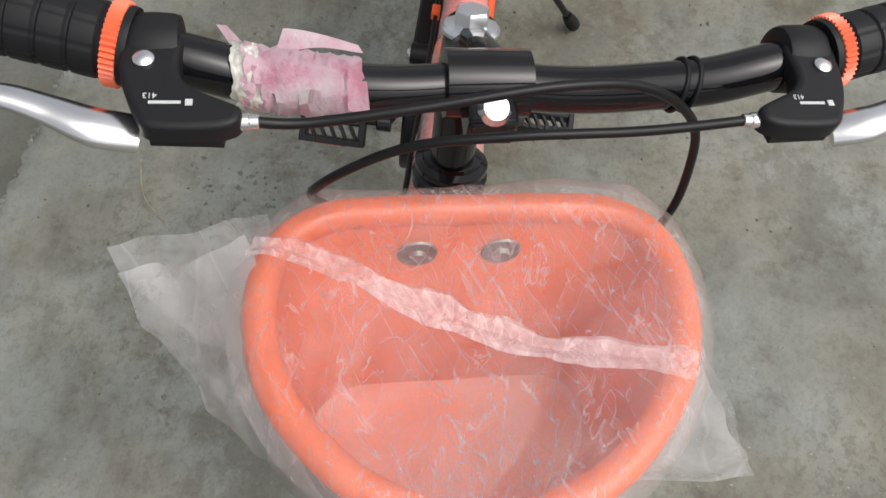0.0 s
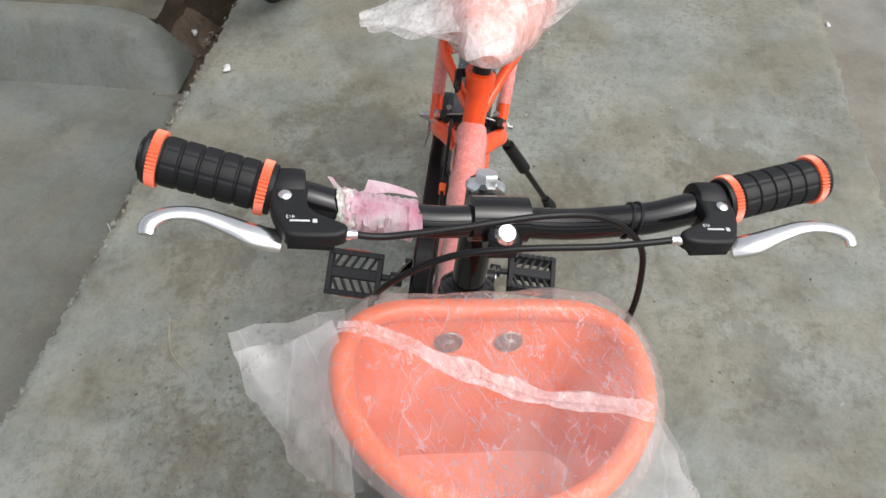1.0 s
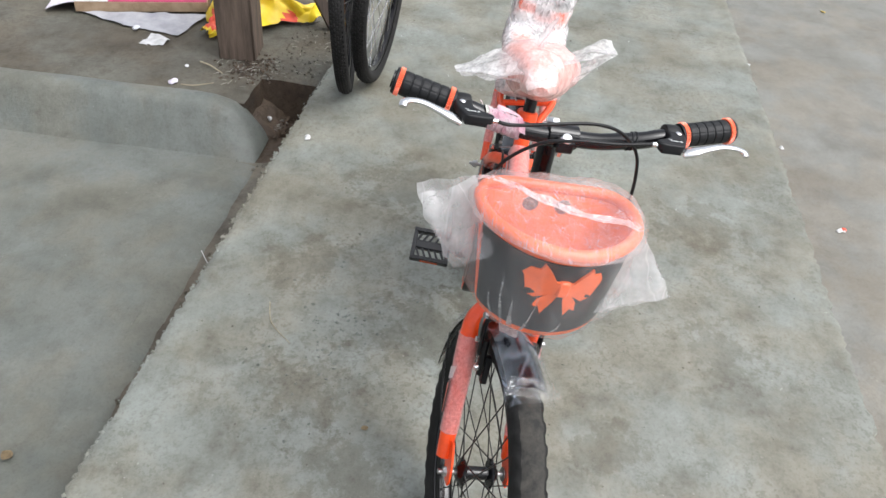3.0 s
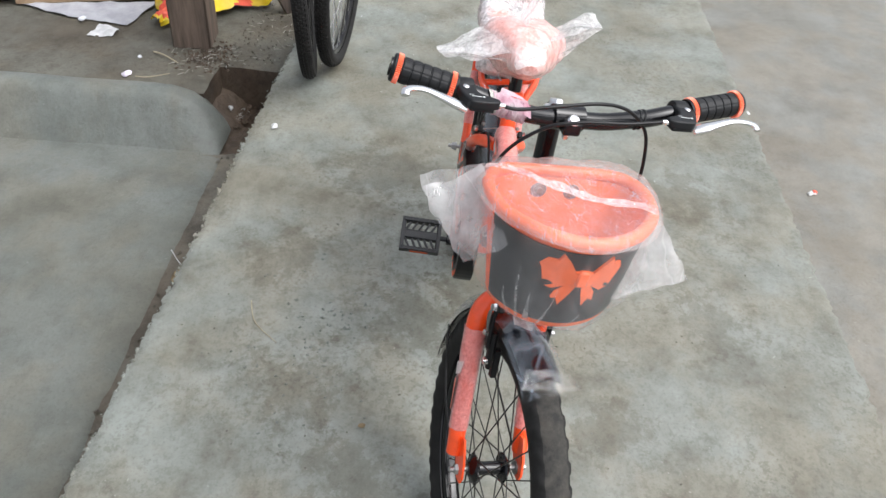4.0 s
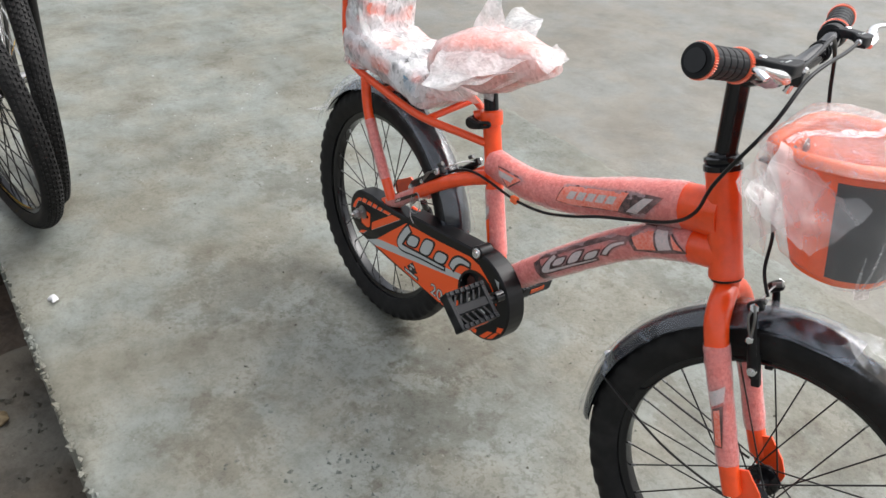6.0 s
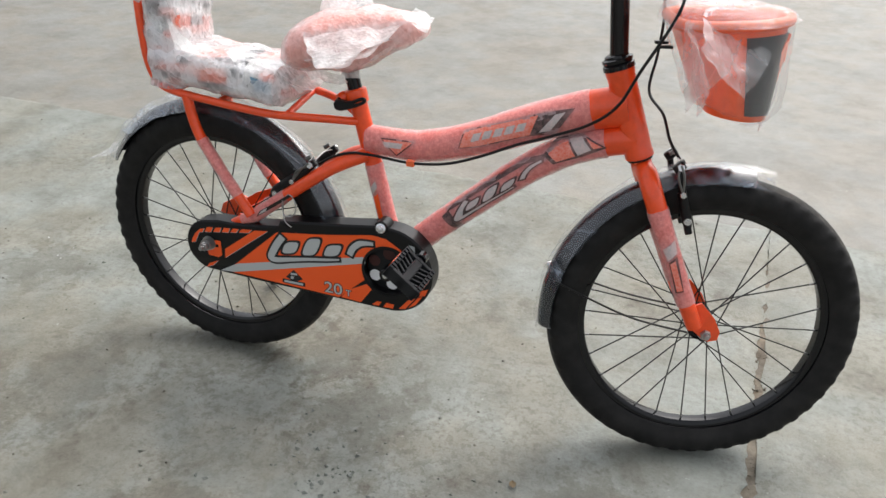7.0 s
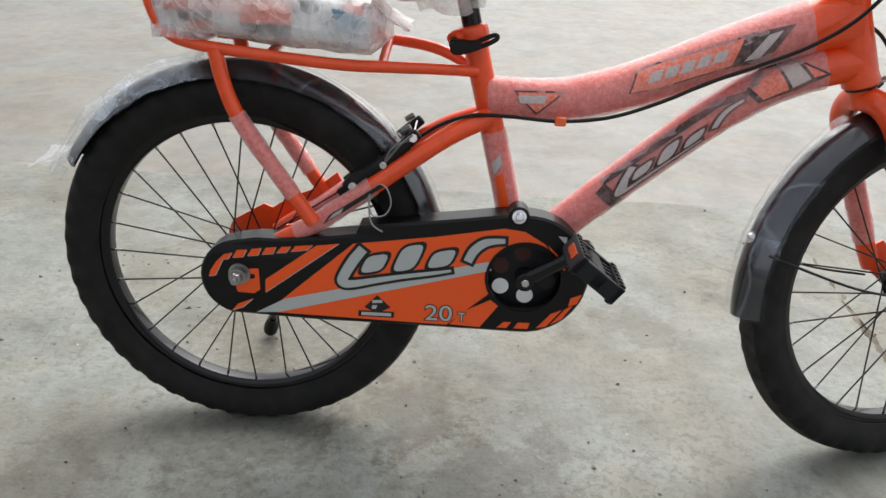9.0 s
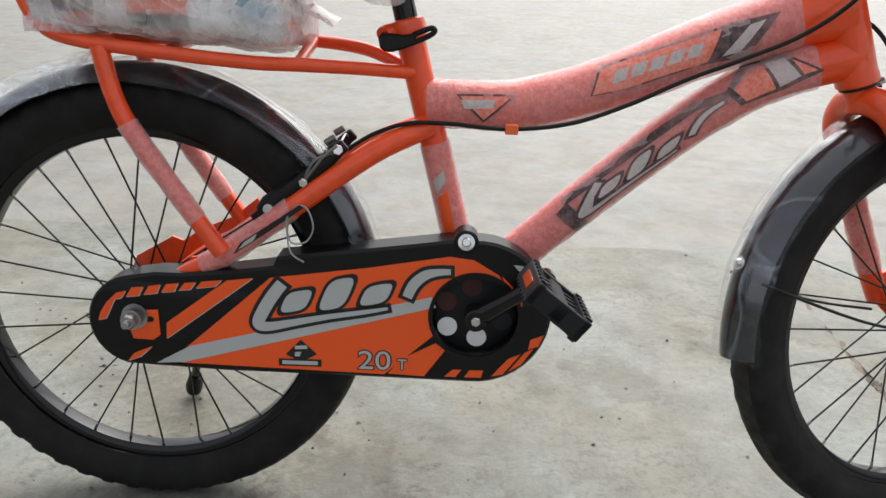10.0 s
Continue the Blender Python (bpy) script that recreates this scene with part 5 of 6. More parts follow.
part("slot_shadow", plate([(-0.002, 0.2550)] + arc(0.0172, 0.2520, 0.0032, 80, -80, 8) + [(-0.002, 0.2485)], FACE - 0.0019, FACE - 0.0014), BLACK_MATT, case)
part("slot_washer", lathe([(0.004, 0.0), (0.0145, 0.0), (0.0145, -0.002), (0.004, -0.0025)], HUB_R + Vector((0, FACE - 0.0015, 0)), (0, 1, 0), 24), DULL_STEEL, case, "steel washer")


# brakes
def caliper(label, mtx, pad, cluster, top, pivot, half, parent, thick):
    """Two linked arms with pads, steel pinch bolts and a bare wire; points lie in x and z."""
    b = new("rim_brake")
    b.parent = parent
    tagged(b, label)
    for s in (-1, 1):
        P3 = lambda q, y: Vector((q[0], s * y, q[1]))
        arm = spline([P3(pivot, half + 0.004), P3(((pivot[0] + pad[0]) / 2, (pivot[1] + pad[1]) / 2), half + 0.010), P3(((pivot[0] + cluster[0]) / 2, (pivot[1] + cluster[1]) / 2), half + 0.012), P3(cluster, half + 0.008)], 5)
        part("brake_arm", tube(arm, [q * thick for q in (0.0105, 0.0100, 0.0085, 0.0075)], 12, flat=0.7).move(mtx), BLACK_PLASTIC, b)
        d = Vector((pad[0] - pivot[0], 0, pad[1] - pivot[1])).normalized()
        lug = tube([P3(pivot, half + 0.004), P3(pad, half + 0.004), P3(pad, half + 0.004) + d * 0.012], [q * thick for q in (0.0120, 0.0135, 0.0095)], 12, flat=0.7)
        part("pad_holder", lug.move(mtx), BLACK_PLASTIC, b)
        ang = math.atan2(-d.z, d.x)
        part("brake_pad", block(P3(pad, half - 0.006) + d * 0.004, (0.046, 0.010, 0.011), 0, None, Matrix.Rotation(ang, 3, "Y")).move(mtx), BLACK_MATT, b)
        q = P3(pad, half + 0.004 + 0.0095 * thick)
        g = lathe([(0.0, 0.0045), (0.0030, 0.0045), (0.0034, 0.0030), (0.0058, 0.0030), (0.0062, 0.0), (0.0062, -0.006), (0, -0.006)], q, (0, s, 0), 16)
        part("pad_bolt", g.move(mtx), SILVER, b, "steel pad bolt")
        q = P3(pivot, half + 0.012)
        part("pivot_bolt", cyl(q, q + Vector((0, s * 0.009, 0)), 0.0050, 6).move(mtx), SILVER, b)
        q = P3(cluster, half + 0.006)
        part("cluster_block", block(q, (0.019, 0.010, 0.014), 0, None, Matrix.Rotation(radians(-40), 3, "Y"), 0.2).move(mtx), BLACK_PLASTIC, b)
        part("pinch_bolt", cyl(q, q + Vector((0.001, s * 0.012, 0.002)), 0.0060, 6).move(mtx), SILVER, b, "steel pinch bolt")
        q = P3(top, half)
        part("adjuster", cyl(q - Vector((0.007, 0, 0.002)), q + Vector((0.004, 0, 0.005)), 0.0040, 10).move(mtx), GREY_STEEL, b)
    c3 = Vector((cluster[0], 0, cluster[1]))
    part("bridge_wire", tube(spline([c3 + Vector((0, -half - 0.01, 0)), c3 + Vector((0.002, 0, 0.010)), c3 + Vector((0, half + 0.01, 0))], 6), 0.0012, 8).move(mtx), DULL_STEEL, b)
    for k in range(2):
        p, q = Vector((pivot[0], -half - 0.016, pivot[1])), Vector((cluster[0], -half - 0.014 - 0.003 * k, cluster[1] + 0.006 * k))
        part("spring_wire", tube(spline([p, (p + q) / 2 + Vector((-0.006 + 0.008 * k, -0.003, 0.006)), q], 6), 0.0018, 8).move(mtx), GREY_STEEL, b)
    return b


caliper("black rear rim brake with steel bolts", Matrix(), (0.150, 0.381), (0.224, 0.446), (0.2165, 0.4535), (0.1885, 0.412), 0.036, bike, 1.0)
caliper("black front rim brake with steel bolts", STEER, (0.861, 0.444), (0.836, 0.528), (0.840, 0.532), (0.846, 0.488), 0.034, bike, 0.62)
# loose end of the rear brake wire
loop = spline([(0.186, -0.052, 0.405), (0.183, -0.060, 0.390), (0.172, -0.064, 0.374), (0.176, -0.066, 0.350), (0.192, -0.066, 0.350), (0.200, -0.065, 0.366), (0.193, -0.063, 0.386), (0.180, -0.061, 0.386), (0.172, -0.062, 0.362), (0.176, -0.066, 0.338), (0.190, -0.068, 0.328)], 7)
part("wire_end", tube(loop, 0.0010, 6), DULL_STEEL, bike, "thin looped brake wire end")

# kickstand
ks = new("kickstand")
ks.parent = bike
tagged(ks, "black side stand propped on the slab")
unlean = bike.matrix_basis.inverted()
foot = unlean @ Vector((-0.030, 0.210, 0.012))
root = Vector((0.045, 0.066, 0.27))
part("stand_leg", tube([root, root * 0.55 + foot * 0.45, foot], [0.0075, 0.006, 0.006], 14), BLACK_GLOSS, ks)
part("stand_sleeve", tube([root + (foot - root) * 0.12, root + (foot - root) * 0.42], [0.0115, 0.0125], 16), BLACK_PLASTIC, ks)
dd = (foot - root).normalized()
part("stand_foot", tube([foot - dd * 0.038, foot - dd * 0.012, foot + dd * 0.002], [0.009, 0.0125, 0.0115], 16), BLACK_MATT, ks)

# ---- basket ----
basket = new("basket")
basket.parent = bike
tagged(basket, "orange plastic basket with dark panels inside a clear bag")


def outline():
    """x and y of the half round basket rim, anticlockwise from the back right corner."""
    return [(0.776, -0.078), (0.791, -0.101), (0.819, -0.108), (0.852, -0.098), (0.882, -0.068), (0.898, -0.034), (0.903, 0.0), (0.898, 0.034), (0.882, 0.068), (0.852, 0.098), (0.819, 0.108), (0.791, 0.101), (0.776, 0.078), (0.773, 0.042), (0.773, 0.0), (0.773, -0.042)]


RIMPTS = [Vector((x, y, 0)) for x, y in outline()]
RING = spline(RIMPTS, 8, True)
for p in RING:
    p.x = 0.7735 + (p.x - 0.773) * 1.233
    p.y = p.y * 0.982 - 0.0012 - 0.052 * (p.x - 0.7735)


def rim_z(x):
    return 0.729 + 0.056 * (x - 0.7735)


def wall_pt(i, v, grow=0.0):
    """Point i of the ring at depth v (0 rim, 1 floor)."""
    p = RING[i % len(RING)]
    c = Vector((0.850, -0.004, 0))
    sc = (1 - 0.18 * v)
    q = c + Vector(((p.x - c.x) * sc + (0.006 * v), (p.y - c.y) * sc, 0))
    q.x += 0.034 * v * max(0.0, 1 - (p.x - 0.7735) / 0.16)
    if grow:
        e = (p - c).normalized()
        q += e * grow
    q.z = rim_z(p.x) * (1 - v) + (0.601 - 0.08 * (p.x - 0.85)) * v
    return q


NR = len(RING)
rimv = [wall_pt(i, 0.02) for i in range(NR)]
part("basket_rim", tube(rimv, 0.0082, 16, closed=True).move(TOP), BASKET_PLASTIC, basket)


def wall(g, i0, i1, v0, v1, out, thick, mi=0, nv=6):
    verts, faces = [], []
    idx = list(range(i0, i1 + 1))
    for i in idx:
        for j in range(nv + 1):
            v = v0 + (v1 - v0) * j / nv
            verts.append(wall_pt(i, v, out))
            verts.append(wall_pt(i, v, out - thick))
    k = 2 * (nv + 1)
    for a in range(len(idx) - 1):
        for j in range(nv):
            o = a * k + j * 2
            faces.append((o, o + k, o + k + 2, o + 2))
            faces.append((o + 1, o + 3, o + k + 3, o + k + 1))
        faces.append((a * k, a * k + 1, (a + 1) * k + 1, (a + 1) * k))
        e = a * k + 2 * nv
        faces.append((e, e + k, e + k + 1, e + 1))
    for a in (0, len(idx) - 1):
        for j in range(nv):
            o = a * k + j * 2
            q = (o, o + 2, o + 3, o + 1)
            faces.append(q if a == 0 else q[::-1])
    return g.add(verts, faces, mi)


g = wall(Geo(), 0, NR, 0.0, 1.0, 0.0, 0.003)
part("basket_wall", g.move(TOP), BASKET_PLASTIC, basket)
g = Geo()
verts = [wall_pt(i, 0.98, -0.002) for i in range(NR)]
verts2 = [p - Vector((0, 0, 0.004)) for p in verts]
g.add(verts + verts2, [tuple(range(NR)), tuple(range(NR, 2 * NR))[::-1]] + [(i, NR + i, NR + (i + 1) % NR, (i + 1) % NR) for i in range(NR)])
part("basket_floor", g.move(TOP), BASKET_PLASTIC, basket)
DARK_PANEL = mat("dark_panel", (0.014, 0.015, 0.019), 0.4)
g = wall(Geo(), 21, 76, 0.13, 0.94, 0.0022, 0.002)
part("basket_panel", g.move(TOP), DARK_PANEL, basket, "dark navy front panel")
# bow on the front panel
g = Geo()
for s in (-1, 1):
    lobe = [(s * x, z) for x, z in ((0.0, -0.008), (0.0, 0.008), (0.012, 0.007), (0.022, 0.016), (0.034, 0.023), (0.038, 0.016), (0.050, 0.015), (0.057, 0.007), (0.058, -0.006), (0.050, -0.015), (0.034, -0.016), (0.016, -0.008))]
    tail = [(s * x, z) for x, z in ((0.002, -0.004), (0.014, -0.006), (0.028, -0.018), (0.032, -0.029), (0.023, -0.026), (0.017, -0.034), (0.008, -0.018))]
    for poly, lift in ((lobe, 0.010), (tail, 0.007)):
        top = [Vector((0.9340 - 5.9 * a * a + lift * 0.30 + b * 0.16, a * 0.91 - 0.008, 0.684 + b * 1.42)) for a, b in poly]
        bot = [p - Vector((0.004, 0, 0)) for p in top]
        k = len(poly)
        f = [tuple(range(k))[::s], tuple(range(k, 2 * k))[::-s]] + [(i, k + i, k + (i + 1) % k, (i + 1) % k)[::s] for i in range(k)]
        g.add(top + bot, f)
block((0.9355, -0.008, 0.684), (0.008, 0.015, 0.024), 0, g, None, 0.3)
part("bow", g.move(TOP), ORANGE_PLASTIC, basket, "raised orange bow ornament")
for y in (-0.029, 0.017):
    q = Vector((0.7890, y, 0.706))
    part("basket_washer", lathe([(0.0, 0.004), (0.004, 0.004), (0.005, 0.0015), (0.0105, 0.0012), (0.0112, 0.0), (0, 0)], q, (1, 0, 0.1), 24).move(TOP), GREY_STEEL, basket, "steel washer and bolt")
    part("basket_bracket", block((0.766, y, 0.690), (0.020, 0.012, 0.004)).move(TOP), BLACK_PLASTIC, basket)

bag = new("plastic_bag")
bag.parent = bike
tagged(bag, "thin crinkled clear polythene bag over the basket")


def bag_side(u, v):
    i = u * NR
    a = wall_pt(int(i) % NR, min(v, 1.0))
    b = wall_pt((int(i) + 1) % NR, min(v, 1.0))
    p = a.lerp(b, i - int(i))
    c = Vector((0.850, -0.004, p.z))
    e = (p - c).normalized()
    loose = 0.006 + 0.016 * math.sin(min(1, v * 1.1) * math.pi * 0.6) * (0.6 + 0.6 * noise.noise(Vector((u * 9, 0, 3))))
    p = p + e * loose
    if v > 0.9:
        k = (v - 0.9) / 0.1
        p = p.lerp(Vector((0.900, -0.045, 0.585)), k * 0.55)
    return p + wob(p, 18, 0.006, 2) + wob(p, 55, 0.0022, 5)


part("bag_side", sheet(bag_side, 150, 26, closed_u=True).move(TOP), BAG, bag)


def streak(i, v0, width):
    """A pale crease of the bag running up the panel from the knot."""
    def fn(u, w):
        v = 1.0 + (v0 - 1.0) * u
        e = wall_pt(i, v, 0.0145).lerp(Vector((0.905, -0.045, 0.592)), 0.50 * (1 - u) ** 2)
        side = (wall_pt(i + 1, v) - wall_pt(i - 1, v)).normalized()
        return e + side * (width * (w - 0.5) * (1 - u) ** 0.7 + 0.0004 * w) + wob(e, 40, 0.0014, i)
    return sheet(fn, 24, 3)


for i, v0, width in ((29, 0.66, 0.0040), (32, 0.34, 0.0030), (36, 0.60, 0.0056), (42, 0.46, 0.0026), (51, 0.72, 0.0050)):
    part("bag_crease", streak(i, v0, width * 1.7).move(TOP), BAG_LOOSE, bag)


def bag_top(u, v):
    i = (u * NR) % NR
    a = wall_pt(int(i), 0.0)
    b = wall_pt((int(i) + 1) % NR, 0.0)
    p = a.lerp(b, i - int(i))
    c = Vector((0.850, -0.004, rim_z(0.850)))
    q = c.lerp(p, v)
    e = (p - c).normalized()
    q += e * 0.010 * v
    over = max(0.0, (v - 0.86) / 0.14)
    q += e * 0.006 * over
    q.z -= 0.016 * over * over
    q.z += 0.012 * v ** 4 + 0.020 * (1 - v ** 4) * (1 + 6 * (0.85 - q.x)) * (0.45 + 0.55 * v)
    d = wob(q, 20, 0.006, 11) + wob(q, 60, 0.0025, 12)
    return q + Vector((d.x, d.y, d.z)) * (1 if v < 0.97 else 0.3)


part("bag_top", sheet(bag_top, 140, 30, closed_u=True).move(TOP), BAG_TOP, bag)
# heat-sealed fold across the top
seam = spline([(0.800, -0.113, 0.742), (0.812, -0.085, 0.751), (0.832, -0.045, 0.748), (0.850, -0.005, 0.746), (0.862, 0.035, 0.746), (0.869, 0.070, 0.748), (0.872, 0.096, 0.742)], 10)


def seam_fn(u, v):
    i = u * (len(seam) - 1)
    p = seam[int(i)].lerp(seam[min(int(i) + 1, len(seam) - 1)], i - int(i))
    w = 0.017 * (0.75 + 0.5 * noise.noise(Vector((u * 9, 1, 1))))
    q = p + Vector((w * (v - 0.5), -w * 0.4 * (v - 0.5), 0.0015 * math.sin(v * math.pi * 3)))
    return q + wob(q, 40, 0.003, 3) + wob(q, 110, 0.001, 5)


part("bag_seam", sheet(seam_fn, 110, 8).move(TOP), BAG_FOLD, bag, "whitish heat-sealed fold")
# loose corners of the bag
part("bag_corner", flap([(0.778, -0.100, 0.736), (0.812, -0.100, 0.606), (0.806, -0.150, 0.652), (0.786, -0.186, 0.712)], 30, 30, 0.010, 21).move(TOP), BAG_LOOSE, bag)
part("bag_corner", flap([(0.792, -0.112, 0.738), (0.900, -0.094, 0.700), (0.862, -0.128, 0.634), (0.796, -0.184, 0.704)], 30, 30, 0.010, 22).move(TOP), BAG_LOOSE, bag)
part("bag_corner", flap([(0.865, 0.098, 0.730), (0.905, 0.045, 0.612), (0.908, 0.098, 0.650), (0.915, 0.142, 0.664)], 30, 30, 0.010, 23).move(TOP), BAG_LOOSE, bag)
part("bag_corner", flap([(0.825, 0.104, 0.732), (0.878, 0.085, 0.605), (0.900, 0.118, 0.640), (0.912, 0.143, 0.668)], 30, 30, 0.008, 25).move(TOP), BAG_LOOSE, bag)
part("bag_corner", flap([(0.777, -0.103, 0.738), (0.856, -0.112, 0.738), (0.842, -0.110, 0.668), (0.792, -0.104, 0.612)], 30, 30, 0.007, 27).move(TOP), BAG_LOOSE, bag)
part("bag_knot", flap([(0.896, -0.066, 0.600), (0.908, -0.030, 0.598), (0.916, -0.036, 0.578), (0.904, -0.060, 0.575)], 16, 16, 0.014, 24).move(TOP), BAG_FOLD, bag)

# pink tape and rubber band on the bar
TAPE = film("pink_tape", (0.78, 0.52, 0.60), 0.85, 1.0, 90, 0.6, None, 0.9)
_n, _l, _b = nodes_of(TAPE)
_t = add_noise(TAPE, 55, 5, 0.65)
_l.new(ramp(TAPE, _t.outputs[0], [(0.36, (0.60, 0.22, 0.32)), (0.46, (0.74, 0.46, 0.55)), (0.58, (0.78, 0.62, 0.68)), (0.70, (0.62, 0.62, 0.58))]).outputs[0], _b.inputs["Base Color"])
LINT = vary("torn_lint", (0.22, 0.23, 0.20), (0.66, 0.64, 0.60), 90, 0.9)
g = Geo()
tp = [bar_point(y) for y in np.linspace(-0.112, -0.062, 26)]
ring_n = 26
verts, faces = [], []
for i, p in enumerate(tp):
    for s_ in range(ring_n):
        a = 2 * math.pi * s_ / ring_n
        rr = 0.0140 + 0.0022 * noise.noise(Vector((i * 0.9, math.cos(a) * 2, math.sin(a) * 2))) + 0.0014 * noise.noise(Vector((i * 2.3, math.cos(a) * 6, math.sin(a) * 6)))
        verts.append(p + Vector((math.cos(a) * rr, (0.006 if i in (0, 25) else 0.002) * noise.noise(Vector((math.cos(a) * 2.5, math.sin(a) * 2.5, i))), math.sin(a) * rr)))
for i in range(len(tp) - 1):
    for s_ in range(ring_n):
        u_ = (s_ + 1) % ring_n
        faces.append((i * ring_n + s_, i * ring_n + u_, (i + 1) * ring_n + u_, (i + 1) * ring_n + s_))
g.add(verts, faces)
tape = part("tape_wrap", g.move(TOP), TAPE, bike, "torn pink printed wrapping tape")
curl = lambda y, x, z: bar_point(y) + Vector((x, 0, z))
part("tape_flap", flap([curl(-0.092, -0.009, 0.010), curl(-0.062, -0.009, 0.010), curl(-0.064, -0.013, 0.011), curl(-0.090, -0.014, 0.018)], 24, 12, 0.010, 31).move(TOP), TAPE, tape)
part("tape_flap", flap([curl(-0.104, -0.010, 0.009), curl(-0.113, -0.006, 0.011), curl(-0.119, -0.011, 0.013), curl(-0.115, -0.015, 0.012)], 14, 12, 0.010, 34).move(TOP), TAPE, tape)
part("tape_flap", flap([curl(-0.066, 0.004, 0.0135), curl(-0.066, 0.013, 0.004), curl(-0.055, 0.014, 0.003), curl(-0.056, 0.005, 0.014)], 14, 10, 0.004, 37).move(TOP), TAPE, tape)


def lint_fn(u, v):
    a = 2 * math.pi * u
    edge = (v - 0.5) * (0.011 + 0.007 * noise.noise(Vector((math.cos(a) * 3, math.sin(a) * 3, 4))))
    q = bar_point(-0.110 - edge)
    r = 0.0138 + 0.0016 * noise.noise(Vector((math.cos(a) * 5, math.sin(a) * 5, v * 6)))
    return q + Vector((r * math.cos(a), 0, r * math.sin(a)))


part("tape_fringe", sheet(lint_fn, 80, 8, closed_u=True).move(TOP), LINT, tape, "frayed whitish lining of the tape")
for y in (0.090, 0.095):
    q = bar_point(y)
    ring = [q + Vector((0.0124 * math.cos(a), 0.0022 * math.sin(a + 60 * y), 0.0124 * math.sin(a))) for a in np.linspace(0, 2 * math.pi, 24, endpoint=False)]
    part("rubber_band", tube(ring, 0.0012, 8, closed=True).move(TOP), BLACK_MATT, bars)

# ---- stickers on the wrapped tubes ----
def on_tube(poly, centre, radii, flat, mi_mat, name, parent, lift=0.0008, mtx=None, side_y=0.0):
    """A sticker outline in x and z laid on the right-hand flank of a tube."""
    bm = bmesh.new()
    f = bm.faces.new([bm.verts.new((x, 0, z)) for x, z in poly])
    bmesh.ops.triangulate(bm, faces=[f])
    for _ in range(4):
        long = [e for e in bm.edges if e.calc_length() > 0.007]
        if long:
            bmesh.ops.subdivide_edges(bm, edges=long, cuts=1)
            bmesh.ops.triangulate(bm, faces=[q for q in bm.faces if len(q.verts) > 3])
    line = spline(centre, 8)
    rs = np.interp(np.linspace(0, 1, len(line)), np.linspace(0, 1, len(radii)), radii)
    for v in bm.verts:
        best = None
        for i in range(len(line) - 1):
            a, b = line[i], line[i + 1]
            ab = Vector((b.x - a.x, b.z - a.z))
            ap = Vector((v.co.x - a.x, v.co.z - a.z))
            t = min(1, max(0, ap.dot(ab) / ab.length_squared))
            d = (ap - ab * t).length
            if best is None or d < best[0]:
                best = (d, rs[i] * (1 - t) + rs[i + 1] * t, a.y * (1 - t) + b.y * t)
        d, r, yc = best
        v.co.y = yc - flat * math.sqrt(max(0.0, r * r - min(d, r * 0.98) ** 2)) - lift - 0.0024
    bm.verts.index_update()
    g = Geo()
    fs = []
    for q in bm.faces:
        idx = tuple(v.index for v in q.verts)
        fs.append(idx if q.normal.y < 0 else idx[::-1])
    g.add([v.co.copy() for v in bm.verts], fs)
    bm.free()
    return part(name, g.move(mtx) if mtx else g, mi_mat, parent)


RT = [0.0245, 0.0245, 0.0250, 0.0272, 0.0290, 0.0315, 0.033]
RD = [0.021, 0.022, 0.0225, 0.0235, 0.024, 0.024]


def top_sticker(poly, m, name="sticker", lift=0.0008):
    on_tube(poly, top_c, RT, 0.80, m, name, chassis, lift)


def down_sticker(poly, m, name="sticker", lift=0.0008):
    on_tube(poly, down_c, RD, 0.9, m, name, chassis, lift)


top_sticker([(0.489, 0.509), (0.496, 0.539), (0.530, 0.552), (0.580, 0.570), (0.626, 0.588), (0.676, 0.602), (0.648, 0.555), (0.600, 0.545), (0.560, 0.530), (0.525, 0.517)], HAZED_BLACK, lift=0.0006)
top_sticker([(0.491, 0.5105), (0.498, 0.5375), (0.531, 0.5505), (0.581, 0.5685), (0.619, 0.583), (0.608, 0.5485), (0.560, 0.532), (0.525, 0.5185)], HAZED_ORANGE, lift=0.0011)
top_sticker([(0.612, 0.552), (0.630, 0.583), (0.668, 0.597), (0.644, 0.558)], HAZED_BLACK, lift=0.0011)
top_sticker([(0.622, 0.555), (0.646, 0.588), (0.662, 0.594), (0.640, 0.560)], HAZED_GREY, lift=0.0015)
for i in range(5):
    x = 0.510 + i * 0.0185
    z = 0.523 + i * 0.0068
    top_sticker([(x, z), (x + 0.014, z + 0.0050), (x + 0.018, z + 0.0190), (x + 0.004, z + 0.0140)], HAZED_GREY, "name_shape", 0.0015)
top_sticker([(0.3465, 0.5065), (0.4115, 0.5080), (0.3770, 0.4765)], HAZED_BLACK, lift=0.0006)
top_sticker([(0.3510, 0.5045), (0.4060, 0.5058), (0.3772, 0.4800)], HAZED_ORANGE, lift=0.0011)
top_sticker([(0.352, 0.501), (0.389, 0.502), (0.386, 0.4925), (0.356, 0.4915)], HAZED_GREY, "name_bar", 0.0015)
down_sticker([(0.463, 0.378), (0.490, 0.356), (0.503, 0.368), (0.474, 0.392)], HAZED_BLACK, lift=0.0006)
down_sticker([(0.473, 0.389), (0.468, 0.393), (0.540, 0.456), (0.602, 0.506), (0.640, 0.522), (0.634, 0.512), (0.604, 0.498), (0.545, 0.450)], HAZED_BLACK, lift=0.0006)


def along_tube(poly):
    """The chain case's name shapes laid along the down tube."""
    return [(0.6844 * x - 0.0842 * z + 0.4196, 0.4473 * x + 0.4969 * z + 0.1942) for x, z in poly]


